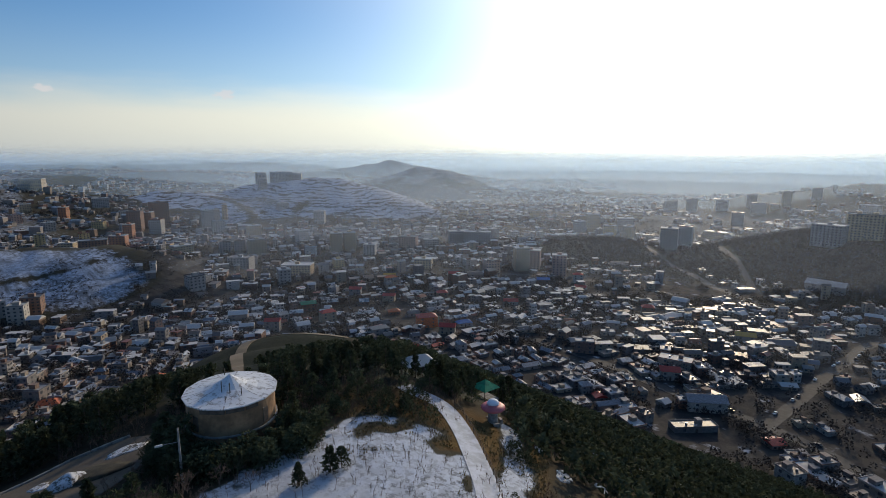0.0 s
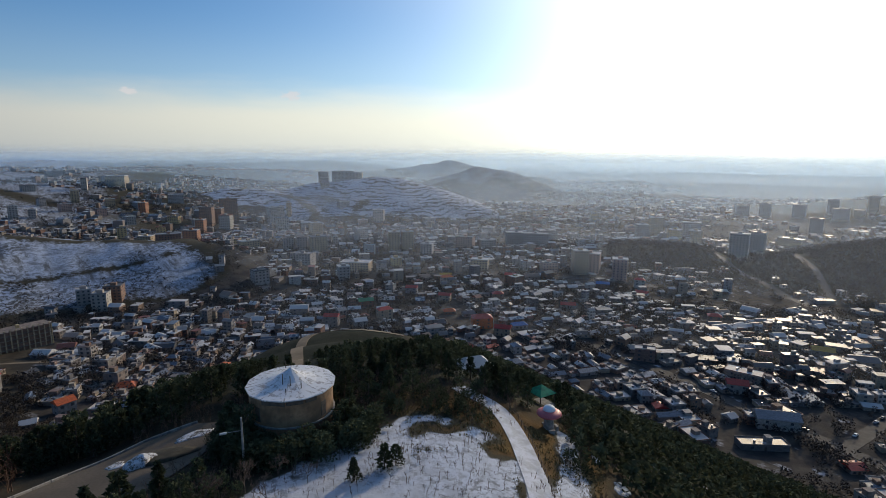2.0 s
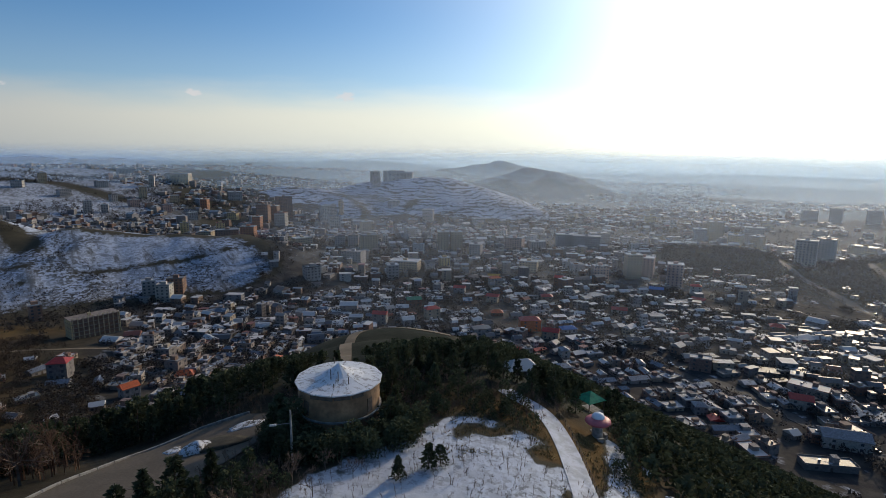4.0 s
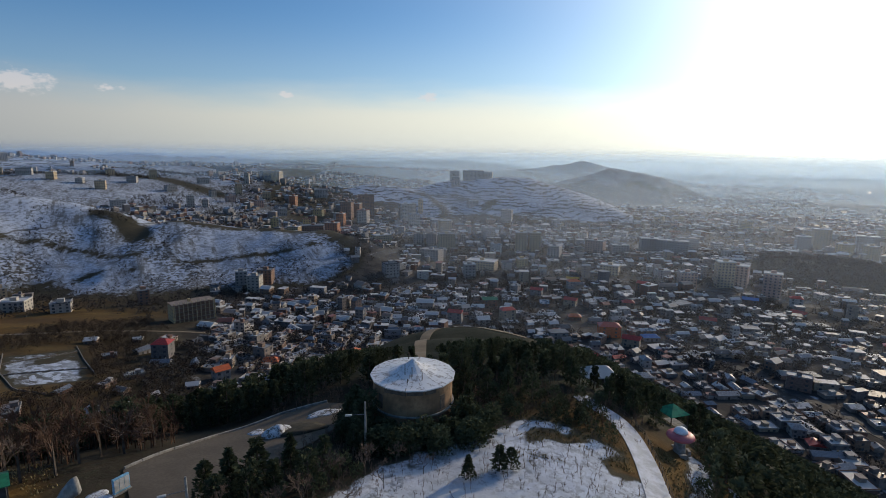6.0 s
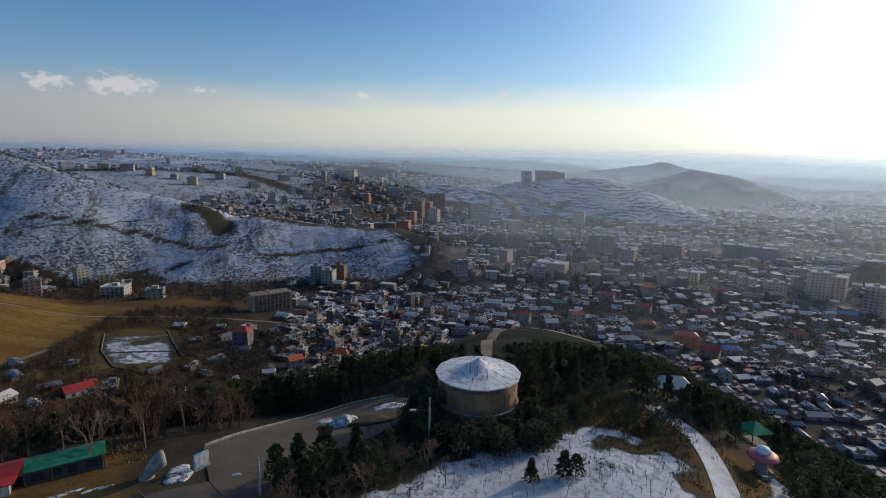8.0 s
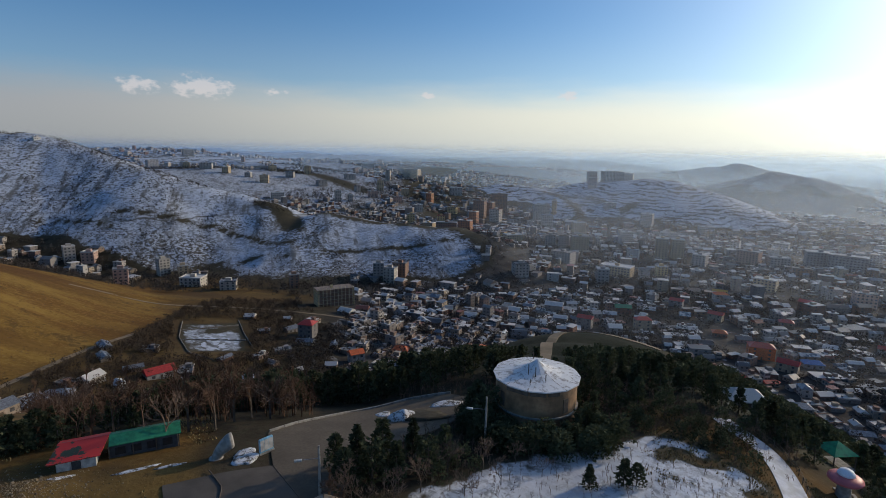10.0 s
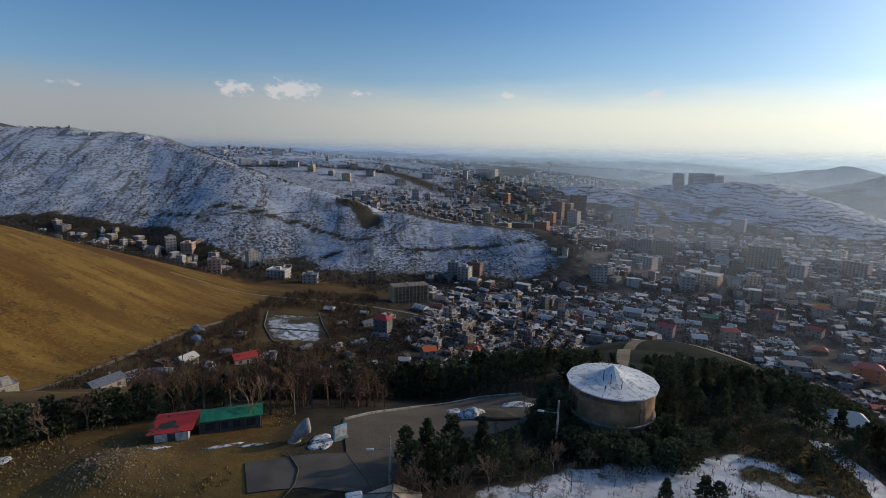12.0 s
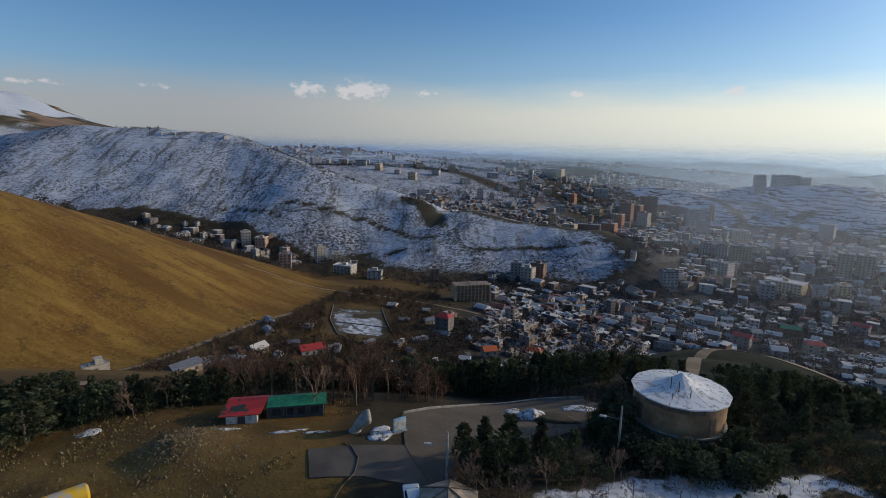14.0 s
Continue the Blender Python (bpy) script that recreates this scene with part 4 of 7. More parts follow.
M_SNOWROOF = snow_patched("roof_under_snow", ROOFS, 1.0)
M_BAREROOF = snow_patched("roof_mostly_bare", ROOFS, 0.05)
KINDS = [
    ("two-storey flat-roofed house with patchy snow on top", 10, 7.5, 2, "flat", M_ROOF, 14),
    ("two-storey plastered house under a snowy flat roof", 8, 8, 2, "flat", M_SNOWROOF, 4),
    ("low flat-roofed house with a bare bitumen roof", 12, 8, 1, "flat", M_BAREROOF, 22),
    ("three-storey brick house with a bare flat roof", 8, 9, 3, "flat", M_BAREROOF, 2),
    ("long low house under a grey sheet-metal gable roof", 13, 6.5, 1, "gable", M_METAL, 14),
    ("two-storey house with a grey hipped sheet roof", 9, 7.5, 2, "hip", M_METAL, 6),
    ("low house with a bright red sheet roof", 9, 7, 1, "gable", M_RED, 3),
    ("low house with an orange-red pitched roof", 10, 7.5, 1, "hip", M_ORANGE, 1),
    ("small house under a snow-covered gable roof", 8, 6.5, 1, "gable", M_SNOWROOF, 11),
    ("low house with a patchy snowy flat roof", 11, 9, 1, "flat", M_ROOF, 22),
]


def place_near_houses():
    x, y, z, turn = plots(9.6, 0.35, 262, 560, -52, 52, 0.16, 11)
    ok = clear_of_towers(x, y) & clear_of_landmarks(x, y)
    x, y, z = x[ok], y[ok], z[ok]
    big = (bearing(x, y) > 12) & (np.hypot(x, y) < 440)
    thin = ~big | (lattice(np.floor(x), np.floor(y), 9) > 0.06)
    x, y, z = x[thin], y[thin], z[thin]
    big = (bearing(x, y) > 12) & (np.hypot(x, y) < 440)
    order = np.argsort(np.hypot(x, y))[:330]
    rest = np.setdiff1d(np.arange(len(x)), order)
    r = random.Random(4)
    made = [house(*k[:6], seed=i) for i, k in enumerate(KINDS)]
    used = set()
    for i in order:
        k = r.choices(range(len(KINDS)), [k[6] for k in KINDS])[0]
        rot = math.degrees(turn) + r.gauss(0, 9) + 30 * float(value_noise(x[i:i + 1], y[i:i + 1], 260, 77, 1)[0]) + r.choice((0, 90))
        s = r.uniform(0.68, 1.0) * (1.2 if big[i] else 1.0)
        m = pose(x[i], y[i], z[i] - 0.3, 0, 0, rot)
        if k in used:
            copy_thing(made[k], m).scale = (s * r.uniform(0.7, 1.25), s * r.uniform(0.75, 1.15), r.uniform(0.7, 0.95))
        else:
            made[k].matrix_basis = m
            used.add(k)
    for k in range(len(KINDS)):
        if k not in used:
            raise RuntimeError("a kind of house found no plot")
    return x[rest], y[rest], z[rest], turn


ROOFS_SEEN = [(-5.4, 483, "orange"), (-5.9, 528, "red"), (-5.7, 595, "orange"), (-5.8, 631, "yellow"), (-0.1, 536, "red"), (1.2, 612, "red"), (2.3, 449, "blue"), (10.8, 606, "blue"),
              (14.4, 625, "red"), (14.7, 591, "red"), (5.6, 573, "white"), (15.4, 401, "white"), (17.7, 446, "white"), (-9.5, 560, "red"), (-12.5, 470, "red"), (7.4, 520, "red"), (21.5, 520, "red"), (-18.2, 455, "red")]
LANDMARKS = [(a, d, 9) for a, d, _ in ROOFS_SEEN] + [(-1.8, 447, 12), (-43, 305, 8), (-48.1, 354, 9), (-45.3, 459, 22), (26.5, 300, 18), (-14.5, 513, 9), (-4.5, 500, 9), (-5.3, 470, 9), (-4.4, 460, 9), (0.5, 430, 9)]


def clear_of_landmarks(x, y):
    ok = np.ones(x.shape, bool)
    for az, d, w in LANDMARKS:
        tx, ty = polar(az, d)
        ok &= np.hypot(x - tx, y - ty) > w + 6
    return ok


x, y, z, turn = place_near_houses()
joined_houses("town_houses", x, y, z, turn, 1, 2, 8.0, 12, 8, "packed low brick and plaster houses with patchy snowy roofs")
x, y, z, turn = plots(12.5, 0.3, 560, 1050, -96, 52, 0.14, 17)
ok = clear_of_towers(x, y) & clear_of_landmarks(x, y)
joined_houses("middle_houses", x[ok], y[ok], z[ok], turn, 1, 3, 9.0, 18, 4, "crowded houses and low flats with snowy roofs")
x, y, z, turn = plots(18.0, 0.15, 1050, 2600, -96, 55, 0.28, 13)
ok = clear_of_towers(x, y)
joined_houses("distant_houses", x[ok], y[ok], z[ok], turn, 1, 3, 11.0, 14, 0, "distant hazy town houses and flats in the valley")
x, y, z, turn = plots(52.0, 0.1, 2600, 4500, -96, 60, 0.45, 15)
joined_houses("far_town", x, y, z, turn, 1, 2, 26.0, 16, 0, "far town lost in haze on the plain")


def single(label, az, d, turn_, *args, **kw):
    t = house(label, *args, **kw)
    x_, y_ = polar(az, d)
    t.matrix_basis = pose(x_, y_, level(x_, y_), 0, 0, -az + turn_)
    return t


single("large red-roofed house with red upper walls", -1.8, 447, 12, 17, 11, 3, "hip", M_RED, M_ORANGE)
single("red-roofed house beside the wood", 0.5, 430, -8, 13, 9, 2, "gable", M_RED)
single("small white house with an orange roof above the pines", -43, 305, 20, 8, 7, 2, "gable", M_ORANGE)
single("pink house with a red curved roof and white gable", -48.1, 354, -25, 10, 9, 3, "hip", M_RED)
single("low red-roofed house among bare trees", -62.5, 285, 15, 13, 8, 1, "gable", M_RED)
single("farmhouse with a grey sheet gable roof", -73.3, 245, 30, 13, 9, 1, "gable", M_METAL)
single("farmhouse with a pale grey hipped roof", -70.7, 262, -20, 11, 8, 1, "hip", M_METAL)
single("low barn with a grey sheet roof", -75.1, 232, 30, 12, 7, 1, "gable", M_METAL)
single("ruined stone hut at the foot of the slope", -82.6, 262, 10, 10, 5, 1, "flat", M_BAREROOF)
single("village house with a snowy roof", -68.1, 282, 40, 9, 7, 1, "gable", M_SNOWROOF)
single("town house with a green sheet roof", -14.5, 513, 10, 14, 9, 2, "gable", M_GREEN)
M_YELLOW = plain("yellow_sheet", (0.5, 0.28, 0.04), 0.5)
for n_, (az_, d_, paint_) in enumerate(ROOFS_SEEN):
    single(f"town house with a {paint_} {'snowy ' if paint_ == 'white' else ''}roof among grey roofs", az_, d_, (8, -14, 22, 3)[n_ % 4], 11 + n_ % 4, 8, 1 + n_ % 3, "flat" if paint_ == "white" else ("hip", "gable")[n_ % 2],
           {"red": M_RED, "orange": M_ORANGE, "blue": M_BLUE, "yellow": M_YELLOW, "white": M_SNOWROOF}[paint_], seed=n_)
single("white hall with a broad pale shed roof", 36.2, 655, -12, 34, 18, 2, "gable", M_METAL)
single("long warehouse with a bright flat roof", 26.6, 305, 30, 24, 8, 1, "flat", M_ROOF)
single("workshop with a blue-grey sheet roof", 27.5, 335, 20, 22, 12, 2, "gable", M_METAL)
single("grey hall with a bright roof by the road", 24.5, 395, -8, 22, 12, 2, "flat", M_SNOWROOF)
single("two-storey shop with a red sheet roof", 24.0, 372, 10, 12, 9, 2, "gable", M_RED)
single("wide shed with a yellow sheet roof", 30.4, 470, 10, 14, 9, 2, "gable", M_YELLOW)


single("low white house on the crest of the snowy hill", -75.6, 1096, 10, 12, 6, 1, "flat", M_SNOWROOF, M_FRAME)
single("low white house on the crest of the snowy hill", -74.9, 1090, -14, 9, 6, 1, "gable", M_SNOWROOF, M_FRAME)
single("low white house on the crest of the snowy hill", -70.3, 1052, 25, 10, 6, 1, "flat", M_SNOWROOF, M_FRAME)


def radio_mast():
    x_, y_ = polar(-76.8, 1104)
    t = thing("radio_mast", "thin dark radio mast on the crest of the snowy hill", "mast", (x_, y_, level(x_, y_)))
    part("pole", cylinder(bmesh.new(), 0, 0, -1, 14, 0.5, 0.22, 8), M_BARK, t)
    for h_, l_ in ((9, 1.6), (11.5, 1.2), (13.4, 0.8)):
        part("crossbar", boxed(-l_, l_, -0.12, 0.12, h_, h_ + 0.24), M_BARK, t)


radio_mast()


def village():
    """Farmhouses scattered in the side valley."""
    r = random.Random(21)
    small = [house(KINDS[k][0], *KINDS[k][1:6], seed=50 + k) for k in (2, 4, 8)]
    spots = []
    while len(spots) < 26:
        a, d = r.uniform(-79, -44), r.uniform(232, 400)
        if d > ochre_foot(a) - 10 or (-62 < a < -53 and 312 < d < 395):
            continue
        p = polar(a, d)
        if all(math.hypot(p[0] - q[0], p[1] - q[1]) > 15 for q in spots) and land(np.array([p[0]]), np.array([p[1]]))[1]["home"][0] < -1 and clear_of_landmarks(np.array([p[0]]), np.array([p[1]]))[0]:
            spots.append(p)
    for i, (px, py) in enumerate(spots):
        m = pose(px, py, level(px, py) - 0.2, 0, 0, r.uniform(0, 180))
        ob = copy_thing(small[i % 3], m) if i > 2 else small[i]
        ob.matrix_basis = m
        k = r.uniform(0.6, 0.9)
        ob.scale = (k, k, k)


village()


M_RAW = plain("raw_brown_concrete", (0.24, 0.185, 0.145), 0.9, vary=0.2, scale=0.4)


def unfinished_block():
    x_, y_ = polar(-45.3, 459)
    t = thing("unfinished_block", "bare concrete block of flats under construction with a yellow crane cab", "building", (x_, y_, level(x_, y_)), 62)
    for f in range(6):
        part("floor_slab", boxed(-16, 16, -7, 7, f * 3.0 - 0.25 - (4 if f == 0 else 0), f * 3.0), M_RAW, t)
    part("infill", boxed(-15.6, 15.6, -5.6, -5.2, 0.01, 14.7), TOWER_MATS[7], t, "brown brick infill behind the columns")
    back = boxed(-15.8, 15.8, 5.0, 6.8, 0.01, 14.7)
    part("wall", back, TOWER_MATS[1], t)
    ends = boxed(-15.9, -15.3, -6.9, 4.9, 0.01, 14.7)
    part("wall", ends, TOWER_MATS[3], t)
    part("wall", boxed(15.3, 15.9, -6.9, 4.9, 0.01, 14.7), TOWER_MATS[3], t)
    col = boxed(-0.35, 0.35, -0.35, 0.35, 0.01, 16.2)
    first = part("column", col, TOWER_MATS[1], t)
    first.matrix_basis = pose(-14.6, -6.4, 0)
    for i in range(1, 10):
        ob = new("column", first.data)
        ob.parent = t
        ob.matrix_basis = pose(-14.6 + i * 3.24, -6.4, 0)
    part("crane_cab", boxed(-3, -1, -1, 1, 15.01, 17.2), TOWER_MATS[3], t, "yellow site hoist")


unfinished_block()


def ribbon(name, nodes, wide, mat, label, lift=0.12, seg=5.0, across=3, category="road", kind="structure"):
    """A way laid over the ground along plan points."""
    pts = np.array([polar(*p) for p in nodes])
    # smooth the line
    for _ in range(3):
        q = np.empty((2 * len(pts) - 2, 2))
        q[0::2], q[1::2] = pts[:-1] * 0.75 + pts[1:] * 0.25, pts[:-1] * 0.25 + pts[1:] * 0.75
        pts = np.concatenate([pts[:1], q, pts[-1:]])
    d = np.concatenate([[0], np.cumsum(np.hypot(*np.diff(pts, axis=0).T))])
    n = max(3, int(d[-1] / seg))
    s = np.linspace(0, d[-1], n)
    px, py = np.interp(s, d, pts[:, 0]), np.interp(s, d, pts[:, 1])
    tx, ty = np.gradient(px), np.gradient(py)
    l = np.hypot(tx, ty)
    u = np.linspace(-0.5, 0.5, across + 1)
    X = px[:, None] - (ty / l)[:, None] * u * wide
    Y = py[:, None] + (tx / l)[:, None] * u * wide
    Z = land(X, Y)[0] + lift
    top = np.stack([X, Y, Z], -1).reshape(-1, 3)
    k = across + 1
    i = (np.arange(n - 1)[:, None] * k + np.arange(across)[None]).ravel()
    f = np.stack([i, i + k, i + k + 1, i + 1], 1)[:, ::-1]
    # thickness: a skirt along both edges
    low = top.copy()
    low[:, 2] -= lift + 0.5
    e0 = np.arange(n - 1) * k
    e1 = e0 + across
    N = len(top)
    skirt = np.concatenate([np.stack([e0, e0 + k, e0 + k + N, e0 + N], 1), np.stack([e1 + k, e1, e1 + N, e1 + k + N], 1)])
    me = quad_mesh(name, np.concatenate([top, low]), np.concatenate([f, skirt]), [mat])
    return tagged(new(name, me), label, category, kind=kind)


for name_, (nodes_, wide_) in ROADS.items():
    ribbon(name_, nodes_, wide_, M_ASPHALT, "grey asphalt town road", lift=0.15)
LOOP = [(-22.3, 100), (-22.1, 120), (-22.0, 142), (-21.7, 168), (-20.8, 181), (-18.9, 186), (-16.8, 186), (-13.9, 181), (-10.4, 178)]
M_TRACK = plain("pale_dirt_track", (0.20, 0.15, 0.095), 0.95, vary=0.2, scale=0.2)

ribbon("dirt_track", [(-89.1, 240), (-84.1, 254), (-78.8, 266), (-76.4, 278), (-72.2, 301), (-68.3, 332), (-64.4, 362)], 2.8, M_TRACK, "pale dirt track along the foot of the ochre slope", lift=0.08)
ribbon("ridge_track", [(-69.1, 474), (-66.1, 470), (-59.1, 448), (-52.1, 432), (-45.1, 416), (-42.1, 400)], 4.0, M_TRACK, "pale dirt track running down to the flats", lift=0.12)
ribbon("hill_track", [(-85, 102), (-83.4, 101), (-80.5, 98.6), (-77, 97), (-73.5, 96.4), (-70, 97)], 3.4, M_TRACK, "sandy track behind the row of pines", lift=0.2, seg=2)
ribbon("loop_track", LOOP, 3.2, M_TRACK, "sandy track curving round the wooded shoulder", lift=0.25, seg=2)
# ---------------------------------------------------------------- trees


def clumps(r, n, high, wide, size, low=0.12, taper=0.75):
    """Leaf clumps of a conifer: small bent cards all through a tapering crown."""
    t = r.random(n) ** 0.85
    zc = high * (low + (1 - low) * t)
    rad = wide * (1 - taper * t) * np.sqrt(r.uniform(0.25, 1.0, n)) * (0.85 + 0.3 * np.sin(t * 19 + r.random() * 6))
    a = r.uniform(0, 2 * np.pi, n)
    c = np.stack([rad * np.cos(a), rad * np.sin(a), zc], 1)
    out = np.stack([np.cos(a), np.sin(a), r.uniform(-0.3, 0.5, n)], 1) + r.normal(0, 0.35, (n, 3))
    out /= np.linalg.norm(out, axis=1)[:, None]
    side = np.cross(out, r.normal(0, 1, (n, 3)))
    side /= np.linalg.norm(side, axis=1)[:, None]
    s = size * r.uniform(0.6, 1.3, n)[:, None]
    q = np.stack([c - side * s * 0.5, c - out * s * 0.2 + side * s * 0.0 - np.array([0, 0, 0.3]) * s, c + side * s * 0.5, c + out * s], 1)
    return q


def forest_places(seed, spacing, inside):
    r = np.random.default_rng(seed)
    k = int(600 / spacing)
    i, j = np.meshgrid(np.arange(k), np.arange(k))
    x = (i.ravel() + r.uniform(-0.45, 0.45, k * k)) * spacing - 280
    y = (j.ravel() + r.uniform(-0.45, 0.45, k * k)) * spacing - 200
    ok = inside(x, y)
    return x[ok], y[ok]


TREELESS = [(5.5, 86.5, 2.6), (4.9, 93, 3), (-2.75, 108, 4.5), (-2.8, 102, 4), (-22.75, 75.6, 6.9), (-74.6, 66, 9), (-66.6, 71, 9), (-57.1, 65, 6), (5.7, 83, 2.8), (4.9, 97, 3), (-2.75, 113, 5.5)]


def clear_spots(x, y):
    ok = np.ones(x.shape, bool)
    for az, d, w in TREELESS:
        px, py = polar(az, d)
        ok &= np.hypot(x - px, y - py) > w
    return ok


def wooded(x, y):
    az, d = bearing(x, y), np.hypot(x, y)
    n = value_noise(x, y, 30, 61, 3)
    _, stand = land(x, y)
    right = (az > 8.5) & (az < 60) & (d > 74 + 12 * n) & (d < 350)
    nose = (az > -24) & (az <= 8.5) & (d > 90 + 5 * n) & (d < 260)
    belt = (az <= -24) & (az > -62) & (d > 88 + 3 * n) & (d < 240)
    west = (az <= -62) & (az > -104) & (d > 80 + 3 * n) & (d < np.where(az < -83, 132, 97))
    loop = np.zeros(x.shape, bool)
    pts = [polar(*p) for p in LOOP]
    for (ax, ay), (bx, by) in zip(pts, pts[1:]):
        dx, dy = bx - ax, by - ay
        t = np.clip(((x - ax) * dx + (y - ay) * dy) / (dx * dx + dy * dy), 0, 1)
        loop |= np.hypot(x - ax - t * dx, y - ay - t * dy) < 4.5
    loop |= (az > -21.5) & (az < -9) & (d > 136 + 4 * n) & (d < 186)
    bare = (az > -10.6) & (az < -5) & (d > 160) & (d < 200)
    return (right | nose | belt | west) & ~loop & ~bare & (stand["home"] > 5) & (n > -0.62) & clear_spots(x, y)


def spun(q, h, a, place, lean=0.0):
    c, s_ = math.cos(a), math.sin(a)
    m = np.array([[c, -s_, 0], [s_, c, 0], [lean, 0, 1]])
    return (q.reshape(-1, 3) @ m.T) * h + place


def trunk(bm, high, r0):
    cylinder(bm, 0, 0, -0.4, high * 0.5, r0, r0 * 0.6, 7)
    cylinder(bm, 0, 0, high * 0.5 - 0.02, high * 0.93, r0 * 0.6, r0 * 0.12, 6)
    for i in range(7):
        m = Matrix.Translation((0, 0, high * (0.2 + 0.09 * i))) @ pose(0, 0, 0, 0, 62, i * 137.5)
        bmesh.ops.create_cone(bm, cap_ends=False, segments=4, radius1=r0 * 0.3, radius2=r0 * 0.08, depth=high * 0.26, matrix=m @ Matrix.Translation((0, 0, high * 0.13)))
    return bm


PINE_LABEL = "dark green pine with a ragged bushy crown"


def pine(i):
    """A pine one metre high, to be scaled."""
    t = thing("pine_tree", PINE_LABEL, "pine tree", group="pines of the hilltop")
    part("trunk", trunk(bmesh.new(), 1.0, 0.028), M_BARK, t)
    r = np.random.default_rng(300 + i)
    q = clumps(r, 660, 1.0, (0.30, 0.36, 0.26, 0.42, 0.33)[i], 0.066, low=0.10, taper=(0.8, 0.7, 0.85, 0.55, 0.75)[i])
    new("crown", quad_mesh("crown", q.reshape(-1, 3), np.arange(q.shape[0] * 4).reshape(-1, 4), [M_NEEDLE])).parent = t
    return t


def build_forest():
    r = np.random.default_rng(5)
    x, y = forest_places(3, 3.7, wooded)
    z, _ = land(x, y)
    d = np.hypot(x, y)
    az = bearing(x, y)
    # the wood keeps below an even canopy that falls with the hill
    canopy = EYE - d * np.tan(np.radians(np.interp(az, (-100, -84, -82, -78, -71, -62, -54, -38, -33, -24, -11, -5, 1, 7, 13.5, 19.5, 25, 30, 35), (20.2, 20.6, 21.9, 22.6, 23.2, 22.3, 21.9, 21.6, 20.9, 20.4, 19.2, 19.2, 19.5, 20.2, 21.9, 23.3, 24.9, 25.8, 26.6))))
    tall = np.minimum(canopy - z, np.where((az < -24) & (az > -62) & (d < 110), 6.8, 5.2)) * r.uniform(0.78, 1.03, x.size)
    x, y, z, d, az, tall = (v[tall > 0.9] for v in (x, y, z, d, az, tall))
    near = np.argsort(d + np.where(az > 8, 60, 0))[:270]
    made = [pine(i) for i in range(5)]
    for n, i in enumerate(near):
        m = pose(x[i], y[i], z[i] - 0.1, r.normal(0, 3), r.normal(0, 3), r.uniform(0, 360))
        ob = copy_thing(made[n % 5], m) if n >= 5 else made[n]
        ob.matrix_basis = m
        ob.scale = (tall[i], tall[i], tall[i] * r.uniform(0.9, 1.1))
    rest = np.setdiff1d(np.arange(x.size), near)
    kinds = [clumps(np.random.default_rng(100 + i), 72, 1.0, 0.36, 0.15, taper=0.7) for i in range(6)]
    V = [spun(kinds[r.integers(6)], tall[i], r.uniform(0, 6.28), (x[i], y[i], z[i] - 0.2)) for i in rest]
    V = np.concatenate(V)
    me = quad_mesh("pine_wood", V, np.arange(len(V)).reshape(-1, 4), [M_NEEDLE])
    tagged(new("pine_wood", me), "dense dark green pine wood on the hillside", "trees", kind="stuff")
    # single pines in front of the yard, on the snow and at the meadow's edge
    spots = [(-83.0 + 1.02 * i, 80.5 + 2.6 * ((i * 7) % 5) / 4, 4.1 + 0.9 * ((i * 5) % 7) / 6) for i in range(13)]
    spots += [(-90 + 0.9 * i, 84 + 7 * ((i * 3) % 5) / 4, 4.6 + ((i * 5) % 7) / 6) for i in range(8)]
    spots += [(-43.7, 54, 5.2), (-42.3, 57, 6.4), (-40.6, 55, 5.6), (-39.5, 59, 6.2), (-37.9, 56, 5.0), (-44.7, 59, 4.6), (-36.1, 61, 5.4), (-34.3, 58, 4.6), (-32.5, 62, 4.4), (-12.9, 61.5, 3.4), (-11.6, 62.3, 2.8), (-16.4, 59.5, 3.0),
             (-87.5, 79, 6.4), (-86, 81, 5.4), (-82.1, 82, 4.8), (-29.3, 66, 3.6), (-26.6, 66, 3.4), (-27.7, 72, 5.6), (-29.7, 73, 5.0), (-17.0, 84, 5.4), (-14.5, 82, 5.0), (-12.2, 84, 5.2), (-9.6, 83, 4.6), (-19.4, 86, 6.0), (-27.6, 69.5, 3.6), (-26.2, 68.2, 3.2), (-24.8, 67.4, 3.4), (-23.4, 66.9, 3.0), (-22.0, 67.0, 3.3), (-20.6, 67.6, 3.0), (-19.2, 68.6, 3.4), (-18.0, 70.4, 3.8), (-28.6, 71.2, 4.4), (-17.2, 73.0, 4.4), (-16.6, 76, 5.0), (-29.0, 75, 5.4)]
    for n, (a, dd, h) in enumerate(spots):
        px, py = polar(a, dd)
        wide = 1.25 if a < -70 or -17 < a < -11 and dd < 63 else 1.0
        ob = copy_thing(made[n % 5], pose(px, py, level(px, py) - 0.05, 0, 0, n * 77))
        ob.scale = (h * wide, h * wide, h)


build_forest()


